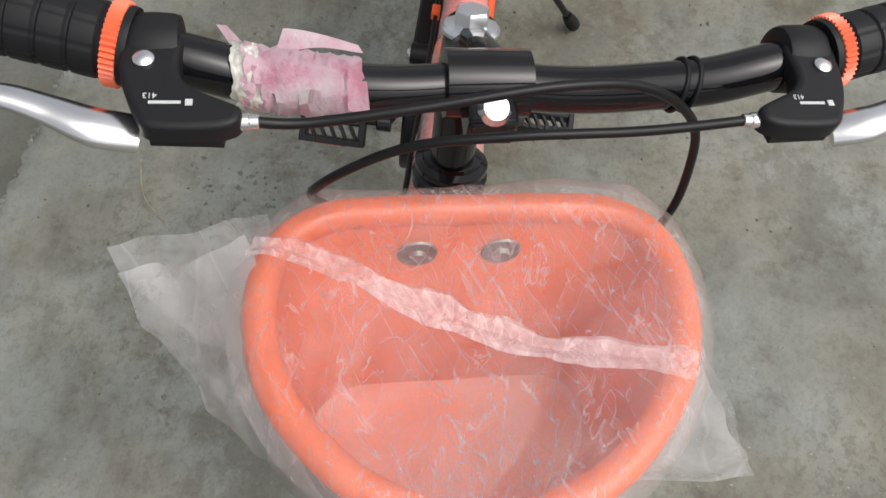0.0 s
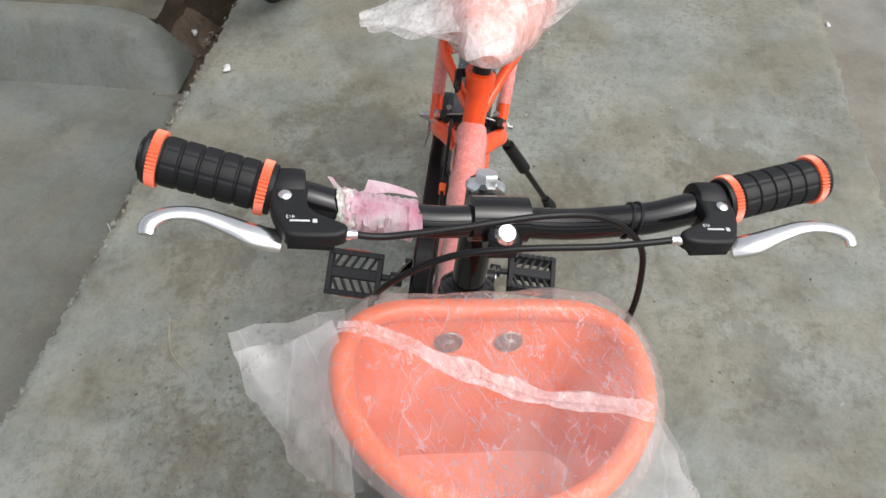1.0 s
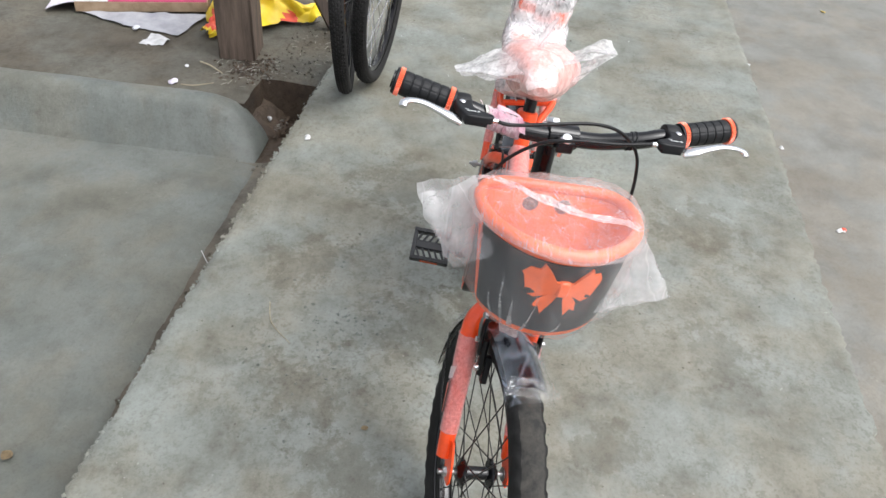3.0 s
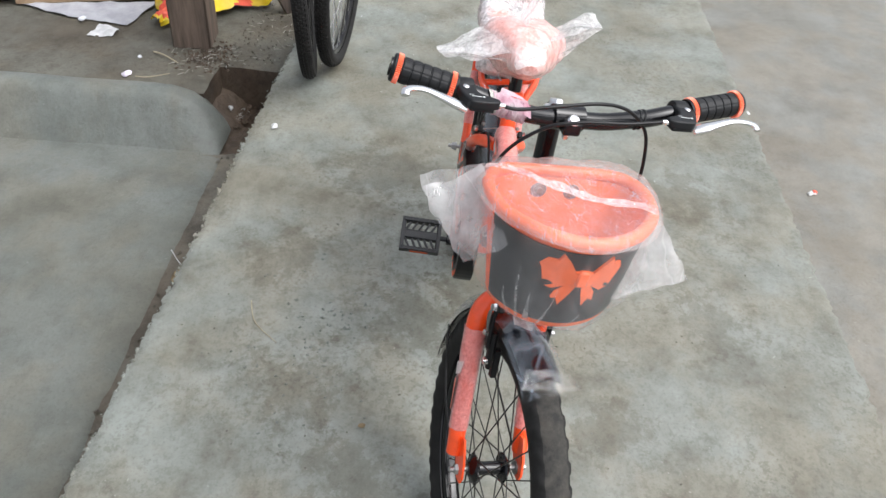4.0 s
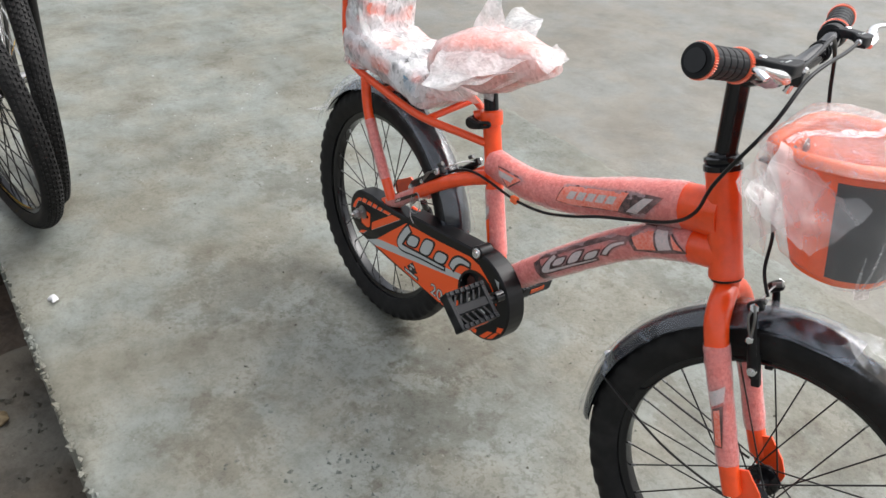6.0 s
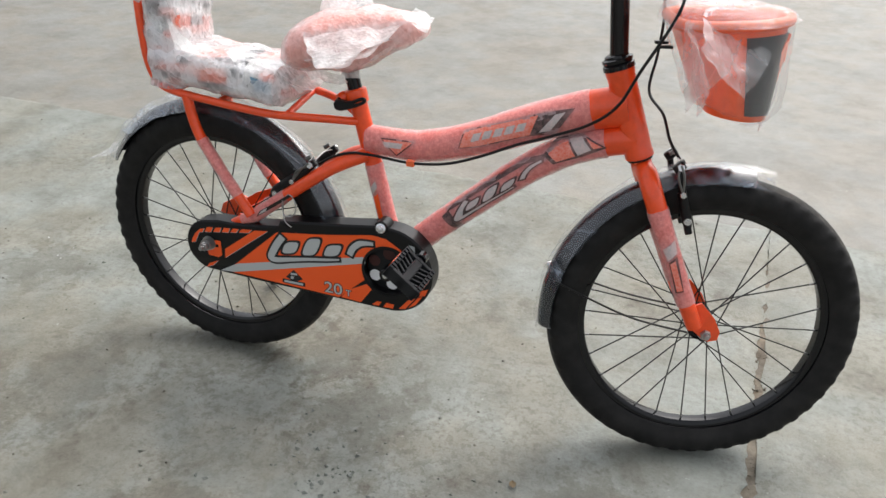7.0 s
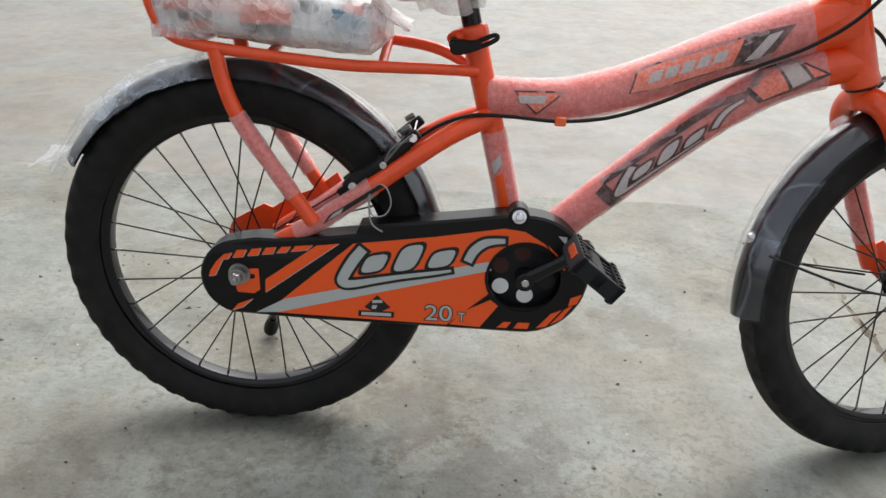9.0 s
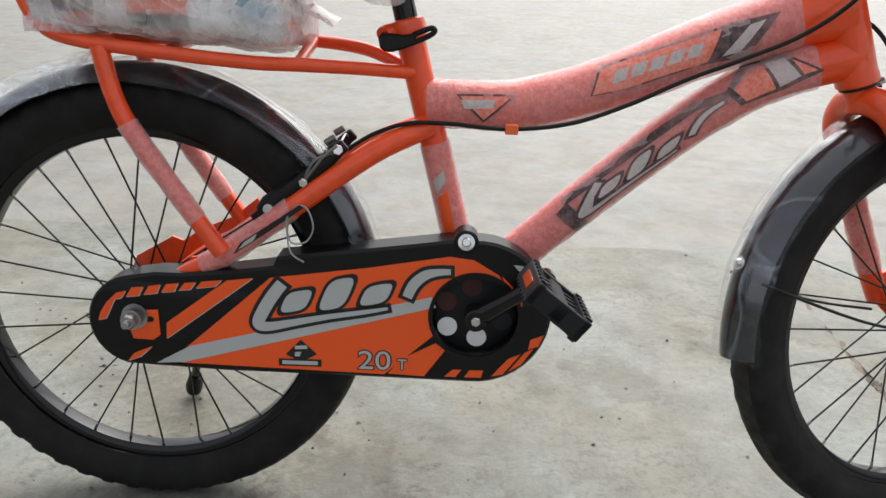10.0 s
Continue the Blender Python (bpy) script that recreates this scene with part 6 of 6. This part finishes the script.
for poly in name_shapes(0.0052):
    down_sticker(along_tube(poly), HAZED_BLACK, "name_ground", 0.0008)
for poly in name_shapes(0.0):
    down_sticker(along_tube(poly), HAZED_GREY, "name_shape", 0.0014)
down_sticker([(0.632, 0.518), (0.650, 0.547), (0.690, 0.560), (0.732, 0.545), (0.692, 0.523), (0.650, 0.505)], HAZED_BLACK, lift=0.0006)
down_sticker([(0.640, 0.521), (0.654, 0.543), (0.668, 0.548), (0.684, 0.524), (0.655, 0.510)], HAZED_ORANGE, lift=0.0011)
down_sticker([(0.671, 0.549), (0.690, 0.556), (0.708, 0.538), (0.688, 0.526)], HAZED_GREY, lift=0.0011)
down_sticker([(0.697, 0.555), (0.725, 0.545), (0.711, 0.540)], HAZED_ORANGE, lift=0.0011)
ST = [ST_T, ST_T.lerp(ST_B, 0.5), ST_B]
on_tube([(0.325, 0.410), (0.336, 0.424), (0.339, 0.412), (0.330, 0.395)], ST, [0.0155, 0.0155], 1.0, STICKER_GREY, "sticker", chassis, 0.001)
on_tube([(0.331, 0.392), (0.341, 0.400), (0.352, 0.352), (0.341, 0.346)], ST, [0.0155, 0.0155], 1.0, STICKER_ORANGE, "sticker", chassis, 0.001)
SS = [(0.228, -0.047, 0.422), (0.15, -0.050, 0.364), (0.098, -0.043, 0.325)]
on_tube([(0.112, 0.331), (0.122, 0.346), (0.186, 0.390), (0.190, 0.386)], SS, [0.0120, 0.0115, 0.0110], 1.0, STICKER_BLACK, "sticker", chassis, 0.001)
on_tube([(0.118, 0.337), (0.126, 0.347), (0.140, 0.357), (0.136, 0.349)], SS, [0.0120, 0.0115, 0.0110], 1.0, STICKER_GREY, "sticker", chassis, 0.0015)
FK = [(0.816, -0.052, 0.450), (0.843, -0.053, 0.390), (0.875, -0.054, 0.318)]
on_tube([(0.826, 0.402), (0.842, 0.420), (0.848, 0.400), (0.836, 0.384)], FK, [0.0155, 0.0145, 0.0135], 1.0, HAZED_GREY, "sticker", fork, 0.001, STEER)
on_tube([(0.838, 0.382), (0.849, 0.394), (0.868, 0.336), (0.857, 0.330)], FK, [0.0155, 0.0145, 0.0135], 1.0, HAZED_BLACK, "sticker", fork, 0.0007, STEER)
on_tube([(0.840, 0.380), (0.847, 0.387), (0.866, 0.338), (0.858, 0.334)], FK, [0.0155, 0.0145, 0.0135], 1.0, HAZED_ORANGE, "sticker", fork, 0.0012, STEER)

# ---- things on the platform and the ground ----
WOOD = mat("weathered_wood", (0.1, 0.07, 0.05), 0.8)
_n, _l, _b = nodes_of(WOOD)
_t = add_noise(WOOD, 14, 7, 0.65, stretch=(3, 3, 0.3))
_l.new(ramp(WOOD, _t.outputs[0], [(0.35, (0.055, 0.040, 0.030)), (0.65, (0.135, 0.098, 0.074))]).outputs[0], _b.inputs["Base Color"])
bump(WOOD, _t.outputs[0], 0.4, 0.004)
DARK_WOOD = mat("dark_wood", (0.035, 0.026, 0.02), 0.75)
_n, _l, _b = nodes_of(DARK_WOOD)
_t = add_noise(DARK_WOOD, 18, 6, 0.6, stretch=(3, 3, 0.3))
_l.new(ramp(DARK_WOOD, _t.outputs[0], [(0.35, (0.022, 0.016, 0.013)), (0.65, (0.07, 0.05, 0.038))]).outputs[0], _b.inputs["Base Color"])


CARD = vary("brown_card", (0.26, 0.18, 0.11), (0.36, 0.26, 0.17), 20, 0.8)
PAPER = vary("white_paper", (0.48, 0.49, 0.52), (0.62, 0.63, 0.66), 25, 0.7)
GREY_PAPER = vary("grey_paper", (0.38, 0.38, 0.38), (0.56, 0.56, 0.56), 30, 0.7)
MAGENTA = vary("magenta_print", (0.36, 0.018, 0.085), (0.46, 0.030, 0.120), 8, 0.45)
YELLOW = vary("yellow_plastic", (0.66, 0.43, 0.012), (0.80, 0.59, 0.025), 12, 0.35)
RED = vary("red_plastic", (0.62, 0.05, 0.025), (0.75, 0.10, 0.04), 12, 0.4)
STRAW = vary("dry_straw", (0.20, 0.17, 0.11), (0.34, 0.30, 0.21), 60, 0.8)
LEAF = vary("dead_leaf", (0.10, 0.07, 0.035), (0.20, 0.15, 0.08), 50, 0.8)
DULL_SCRAP = vary("dull_scrap", (0.16, 0.15, 0.13), (0.34, 0.33, 0.30), 30, 0.8)
PINK = vary("lilac_scrap", (0.58, 0.52, 0.62), (0.74, 0.70, 0.76), 60, 0.6)

g = block((0, 0, 0.62), (0.155, 0.145, 1.24), 0, None, None, 0.05)
post = link("wooden_post", g, WOOD)
post.matrix_basis = Matrix.Translation((-1.205, -1.080, -0.105)) @ Matrix.Rotation(radians(4), 4, "Z")
tagged(post, "rough brown wooden post standing on the dusty platform", "post")
brace = link("wooden_brace", tube([(-1.545, -0.775, -0.10), (-1.36, -0.95, 0.42), (-1.27, -1.03, 0.68)], 0.036, 4, flat=0.8), DARK_WOOD, smooth=0)
tagged(brace, "dark slanted wooden brace leaning on the post", "brace")

# printed carton lying flat
carton = new("carton")
cax = (Vector((-1.530, -1.335, 0)) - Vector((-1.377, -1.866, 0)))
cln = cax.length
carton.matrix_basis = Matrix.Translation((-1.377, -1.866, -0.088)) @ Matrix.Rotation(math.atan2(cax.y, cax.x), 4, "Z")
tagged(carton, "flattened magenta and white printed carton on the platform", "carton")
part("box", block((cln / 2, 0.21, 0.022), (cln, 0.42, 0.044), 0, None, None, 0.04), CARD, carton, "brown corrugated card edges")
part("print_panel", block((cln * 0.62, 0.21, 0.0455), (cln * 0.74, 0.415, 0.003), 0), MAGENTA, carton, "magenta printed panel")
part("print_panel", block((cln * 0.125, 0.21, 0.0455), (cln * 0.245, 0.415, 0.003), 0), PAPER, carton, "white printed panel")
LILAC = vary("lilac_print", (0.56, 0.50, 0.58), (0.74, 0.72, 0.75), 30, 0.5)
g = sheet(lambda u, v: Vector((-0.125 * u, 0.015 + 0.40 * v, 0.040 - 0.034 * u + 0.006 * math.sin(3 * u + 4 * v))), 8, 8)
sheet(lambda u, v: Vector((-0.125 * u, 0.015 + 0.40 * v, 0.0372 - 0.034 * u + 0.006 * math.sin(3 * u + 4 * v))), 8, 8, 0, g)
part("end_flap", g, LILAC, carton, "bent lilac and white end flap")
for dx, dy, w in ((0.30, 0.035, 0.10), (0.56, 0.03, 0.12), (0.72, 0.05, 0.05)):
    part("print_bar", block((dx, dy + 0.01, 0.0475), (w, 0.010, 0.001)), PAPER, carton)
ringp = [Vector((0.075 + 0.04 * math.cos(a), 0.05 + 0.03 * math.sin(a), 0.0475)) for a in np.linspace(0, 2 * math.pi, 20, endpoint=False)]
part("print_ring", tube(ringp, 0.003, 6, closed=True, flat=1), STICKER_GREY, carton)
g = flap([(-1.385, -1.846, -0.086), (-1.500, -1.330, -0.084), (-1.270, -1.370, -0.092), (-1.312, -1.626, -0.092)], 20, 12, 0.006, 41)
# greyish card, darkened further by putting the shade it lies in into its colour
BOARD = vary("shaded_board", (0.27, 0.27, 0.29), (0.38, 0.38, 0.40), 14, 0.8)
tagged(link("paper_sheet", g, BOARD), "creased whitish grey cardboard sheet under the carton", "paper")


def crumple(name, pos, size, material, seed, label, cat, flat=0.5):
    def fn(u, v):
        a, b = 2 * math.pi * u, math.pi * v
        p = 0.72 * Vector((math.cos(a) * math.sin(b) * size[0], math.sin(a) * math.sin(b) * size[1], math.cos(b) * size[2]))
        p *= 1 + 0.45 * noise.noise(p * (1.6 / max(size)) + Vector((seed, 0, 0)))
        return p + wob(p, 1.3 / max(size), max(size) * 0.35, seed)
    g = sheet(fn, 22, 12, closed_u=True)
    low = min(p[2] for p in g.v)
    g.move(Matrix.Translation(Vector(pos) - Vector((0, 0, low))))
    return tagged(link(name, g, material, smooth=30), label, cat, "scattered litter")


# yellow and red plastic bag
def big_bag(u, v):
    a = Vector((-1.290, -1.270, -0.085)).lerp(Vector((-1.62, -0.86, -0.085)), u)
    w = 0.030 + 0.17 * math.sin(math.pi * min(1, u * 1.1)) ** 1.5
    side = Vector((-0.75, -0.62, 0))
    p = a + side * (w * v * 2 - 0.04)
    p.z = -0.084 + 0.11 * math.sin(math.pi * v) * (0.25 + 0.9 * math.sin(math.pi * u)) + 0.03 * abs(noise.noise(Vector((u * 7, v * 5, 2))))
    d = wob(p, 9, 0.04, 3) + wob(p, 26, 0.014, 6)
    return Vector((p.x + d.x, p.y + d.y, max(-0.088, p.z + d.z)))


g = sheet(big_bag, 60, 26)
for q, f in enumerate(g.f):
    c = sum((Vector(g.v[i]) for i in f), Vector()) / 4
    if noise.noise(c * 7.5 + Vector((3.3, 0, 0))) > 0.33:
        g.m[q] = 1
tagged(link("plastic_sack", g, [YELLOW, RED], smooth=60), "crumpled yellow and red plastic sack behind the post", "sack")
crumple("paper_scrap", (-1.283, -1.562, -0.096), (0.026, 0.018, 0.010), PAPER, 1, "small crumpled white paper scrap on the platform", "litter")
g = flap([(-1.165, -1.490, -0.096), (-1.262, -1.478, -0.092), (-1.244, -1.396, -0.094), (-1.172, -1.398, -0.096)], 18, 14, 0.014, 43)
tagged(link("paper_scrap", g, GREY_PAPER), "torn crumpled whitish paper on the platform", "litter", "scattered litter")
crumple("paper_scrap", (-0.875, -1.236, -0.098), (0.028, 0.018, 0.008), PINK, 3, "small crumpled lilac paper scrap near the kerb", "litter")
crumple("paper_scrap", (-1.018, -1.240, -0.098), (0.011, 0.012, 0.006), PAPER, 4, "tiny white paper scrap on the platform", "litter")
crumple("paper_scrap", (-0.915, -0.885, -0.236), (0.024, 0.012, 0.012), GREY_PAPER, 5, "pale paper scrap in the drain hole", "litter")
crumple("chip", (-0.435, -0.606, 0.0), (0.018, 0.012, 0.006), GREY_PAPER, 6, "small white plaster chip on the slab", "litter")
crumple("packet", (-0.735, 1.287, -0.291), (0.014, 0.014, 0.005), RED, 7, "crumpled orange and white packet on the yard", "litter")
crumple("packet", (-0.728, 1.275, -0.290), (0.022, 0.016, 0.004), GREY_PAPER, 8, "crumpled white packet end on the yard", "litter")
for i, (x, y) in enumerate([(-1.30, 1.185), (-1.55, 1.13), (-2.1, 1.20), (-3.0, 1.80), (-1.12, 1.09)]):
    crumple("paper_scrap", (x, y, -0.292), (0.024 + 0.006 * (i % 2), 0.014, 0.007), (GREY_PAPER, PAPER, YELLOW)[0 if i < 3 else 2 if i == 3 else 1], 20 + i, "small pale scrap lying on the yard", "litter")
crumple("litter", (-0.405, -0.790, -0.254), (0.030, 0.018, 0.012), LEAF, 9, "brown crumpled scrap in the gutter", "litter")
crumple("litter", (-0.085, -0.790, -0.254), (0.034, 0.020, 0.014), DULL_SCRAP, 10, "greyish crumpled scrap in the gutter", "litter")


def leaf(pos, size, turn, label):
    m = Matrix.Translation(pos) @ Matrix.Rotation(turn, 4, "Z")

    def fn(u, v):
        w = math.sin(math.pi * u) ** 0.7 * 0.38
        p = Vector((size * (u - 0.5), size * w * (v - 0.5) * 2, 0.004 + size * 0.12 * abs(v - 0.5) + size * 0.15 * (u - 0.5) ** 2))
        return m @ p + wob(p, 40, size * 0.06, turn)
    tagged(link("leaf", sheet(fn, 12, 6), LEAF), label, "leaf")


leaf((0.012, -0.795, -0.250), 0.075, 0.6, "dry brown leaf lying in the gutter")
leaf((0.668, -0.199, 0.001), 0.016, 2.0, "small dark dry leaf on the slab")
leaf((0.70, -1.02, -0.236), 0.035, 1.2, "dark dry leaf on the low cement")


def straw(pts, r, label, material=None):
    tagged(link("straw", tube(spline(pts, 6), [r, r, r * 0.6], 6), material or STRAW), label, "straw")


straw([(-1.06, -1.20, -0.09), (-1.03, -1.15, -0.085), (-0.985, -1.085, -0.09)], 0.003, "dry pale twig on the platform")
straw([(-0.86, -1.20, -0.09), (-0.86, -1.15, -0.088), (-0.90, -1.09, -0.09)], 0.0022, "thin dry straw on the platform")
straw([(0.33, -0.50, 0.003), (0.40, -0.475, 0.004), (0.457, -0.415, 0.003)], 0.0012, "thin curved dry straw on the slab")
straw([(-0.10, -0.86, -0.236), (-0.03, -0.80, -0.235), (-0.085, -0.765, -0.236)], 0.0012, "thin pale thread caught in the gutter", GREY_PAPER)
straw([(0.87, -1.03, -0.232), (0.90, -0.99, -0.232), (0.905, -0.95, -0.232)], 0.0020, "short dark twig on the low cement", DARK_WOOD)

# crumbs of dirt
rnd = random.Random(5)


def crumbs(name, n, spot, z, lo, hi, material, label):
    g = Geo()
    for _ in range(n):
        x, y = spot()
        s = lo + (hi - lo) * rnd.random() ** 2.5
        v = [Vector((rnd.uniform(-1, 1), rnd.uniform(-1, 1), rnd.uniform(-0.7, 0.7))) * s for _ in range(6)]
        base = [Vector((1, 0, 0)), Vector((0, 1, 0)), Vector((-1, 0, 0)), Vector((0, -1, 0)), Vector((0, 0, 0.8)), Vector((0, 0, -0.8))]
        v = [p * s + q * 0.5 + Vector((x, y, z + s * 0.4)) for p, q in zip(base, v)]
        g.add(v, [(0, 1, 4), (1, 2, 4), (2, 3, 4), (3, 0, 4), (1, 0, 5), (2, 1, 5), (3, 2, 5), (0, 3, 5)], 0)
    tagged(link(name, g, material, smooth=0), label, "rubble", kind="stuff")


crumbs("rubble", 520, lambda: (rnd.gauss(-1.07, 0.06), rnd.gauss(-1.0, 0.05)), -0.10, 0.001, 0.008, DARK_DIRT, "dark crumbs of soil round the post")
crumbs("rubble", 420, lambda: (rnd.uniform(-1.6, -1.02), rnd.uniform(-0.93, -0.65)), -0.10, 0.001, 0.007, DIRT, "sandy crumbs of soil on the dusty strip")
crumbs("rubble", 500, lambda: (rnd.uniform(-0.62, 3.0), rnd.uniform(-0.86, -0.70)), -0.254, 0.002, 0.010, DIRT, "crumbs of cement and soil in the gutter")
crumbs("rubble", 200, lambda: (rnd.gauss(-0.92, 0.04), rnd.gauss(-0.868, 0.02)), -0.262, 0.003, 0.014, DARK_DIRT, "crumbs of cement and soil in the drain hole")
crumbs("rubble", 620, lambda: (lambda x: (x, -0.691 - 0.036 * x + rnd.gauss(0, 0.0035)))(rnd.uniform(-0.95, 1.05)), -0.008, 0.0015, 0.0075, CONCRETE, "crumbs broken off the slab edge")
crumbs("rubble", 260, lambda: (lambda y: (1.055 + 0.041 * y + rnd.gauss(0, 0.008), y))(rnd.uniform(-0.66, 0.36)), -0.008, 0.001, 0.005, JOINT_DIRT, "sandy crumbs of dirt in the slab joint")
crumbs("flakes", 520, lambda: (rnd.gauss(0.40, 0.17), rnd.gauss(-0.33, 0.10)), -0.0022, 0.0012, 0.0052, CONCRETE_LOW, "small loose flakes of worn cement")
crumbs("flakes", 420, lambda: (rnd.gauss(-0.30, 0.40), rnd.gauss(0.28, 0.20)), -0.0022, 0.0012, 0.0048, CONCRETE_LOW, "small loose flakes of worn cement")
crumbs("grit", 700, lambda: (rnd.uniform(-2.5, 1.0), rnd.uniform(-0.64, 0.86)), 0.0, 0.0008, 0.0032, DIRT, "fine dark grit scattered over the slab")
crumbs("grit", 150, lambda: (rnd.gauss(-1.1, 0.45), rnd.gauss(0.0, 0.3)), 0.0, 0.0006, 0.0032, GREY_PAPER, "pale plaster specks scattered over the slab")


def shreds(name, count, spot, z, material, label):
    """Short dry fibres lying every way."""
    g = Geo()
    for _ in range(count):
        x, y = spot()
        a, ln = rnd.uniform(0, math.pi), rnd.uniform(0.006, 0.032)
        d = Vector((math.cos(a), math.sin(a), rnd.uniform(-0.05, 0.15))) * ln
        p = Vector((x, y, z + 0.0015))
        tube([p, p + d * 0.5 + Vector((0, 0, 0.0015)), p + d], [0.0012, 0.0015, 0.0007], 4, 0, g)
    tagged(link(name, g, material, smooth=0), label, "litter", kind="stuff")


shreds("dry_shreds", 90, lambda: (rnd.uniform(-1.7, -1.03), rnd.uniform(-0.92, -0.66)), -0.100, DULL_SCRAP, "pale dry shreds of straw on the dusty strip")
shreds("dry_shreds", 60, lambda: (rnd.gauss(-1.06, 0.07), rnd.gauss(-1.02, 0.06)), -0.099, DULL_SCRAP, "pale dry shreds of straw round the post")
shreds("dry_shreds", 40, lambda: (rnd.uniform(-0.98, -0.88), rnd.gauss(-0.868, 0.015)), -0.258, DULL_SCRAP, "pale dry shreds of straw in the drain hole")


# bicycles parked behind
def parked(contact, turn, lean, spoke_mat, label):
    b = new("parked_bicycle")
    b.matrix_basis = Matrix.Translation(contact) @ Matrix.Rotation(turn, 4, "Z") @ Matrix.Rotation(lean, 4, "X")
    tagged(b, label, "bicycle", "parked bicycles")
    w = new("wheel")
    w.parent = b
    R = 0.335
    h = Vector((0, 0, R))
    prof = [(0.292, -0.014)]
    for i in range(17):
        a = radians(-112 + 224 * i / 16)
        prof.append((R - 0.024 + 0.024 * math.cos(a), 0.024 * math.sin(a)))
    prof.append((0.292, 0.014))

    g = lathe([(r - (0.003 if abs(q) < 0.020 else 0), q) for r, q in prof], h, (0, 1, 0), 160, 0, None, False, None, caps=False)
    for k in range(132):
        for row, off in ((-0.0165, 0.0), (-0.0085, 0.5), (0.0, 0.0), (0.0085, 0.5), (0.0165, 0.0)):
            a = 2 * math.pi * (k + off) / 132
            top = R - 0.024 + math.sqrt(max(0.0, 0.024 ** 2 - row ** 2)) + 0.0005
            mk = Matrix.Translation(h) @ Matrix.Rotation(-a, 4, "Y") @ Matrix.Translation((top - 0.003, row, 0)) @ Matrix.Rotation(row * 38, 4, "Z")
            x1, y1, z1 = 0.0034, 0.0031, 0.0046
            g.add([(-x1, -y1, -z1), (-x1, y1, -z1), (-x1, y1, z1), (-x1, -y1, z1), (x1, -y1 * 0.8, -z1 * 0.85), (x1, y1 * 0.8, -z1 * 0.85), (x1, y1 * 0.8, z1 * 0.85), (x1, -y1 * 0.8, z1 * 0.85)], [(4, 5, 6, 7), (0, 1, 5, 4), (1, 2, 6, 5), (2, 3, 7, 6), (3, 0, 4, 7)], 0, mk)
    part("tyre", g, RUBBER, w, "black knobbly tyre")
    part("rim", lathe([(0.294, -0.012), (0.298, -0.012), (0.284, -0.011), (0.278, -0.006), (0.278, 0.006), (0.284, 0.011), (0.298, 0.012), (0.294, 0.012)], h, (0, 1, 0), 72, 0, None, True), BLACK_GLOSS, w)
    g = cyl(h + Vector((0, -0.045, 0)), h + Vector((0, 0.045, 0)), 0.014, 18)
    part("hub", g, DULL_STEEL, w)
    for i in range(32):
        s = -1 if i % 2 else 1
        a = 2 * math.pi * i / 32
        lead = (1 if (i // 2) % 2 else -1) * radians(62)
        p0 = h + Vector((0.024 * math.cos(a + lead), s * 0.032, 0.024 * math.sin(a + lead)))
        part("spoke", tube([p0, h + Vector((0.28 * math.cos(a), 0, 0.28 * math.sin(a)))], 0.0018, 6), spoke_mat, w)
    f = new("fork")
    f.parent = b
    for s in (-1, 1):
        part("fork_leg", tube(spline([h + Vector((0, s * 0.05, 0)), h + Vector((-0.05, s * 0.05, 0.2)), h + Vector((-0.11, s * 0.045, 0.38)), h + Vector((-0.13, s * 0.01, 0.41))], 5), 0.013, 14), BLACK_GLOSS, f)
    part("steerer", cyl(h + Vector((-0.13, 0, 0.40)), h + Vector((-0.20, 0, 0.60)), 0.018, 18), BLACK_GLOSS, f)


parked((-0.852, -0.563, 0.0), radians(190), radians(-3), SPOKE, "black parked bicycle wheel with a knobbly tyre")
parked((-0.952, -0.479, 0.0), radians(177), radians(3), SILVER, "parked bicycle wheel with bright steel spokes")
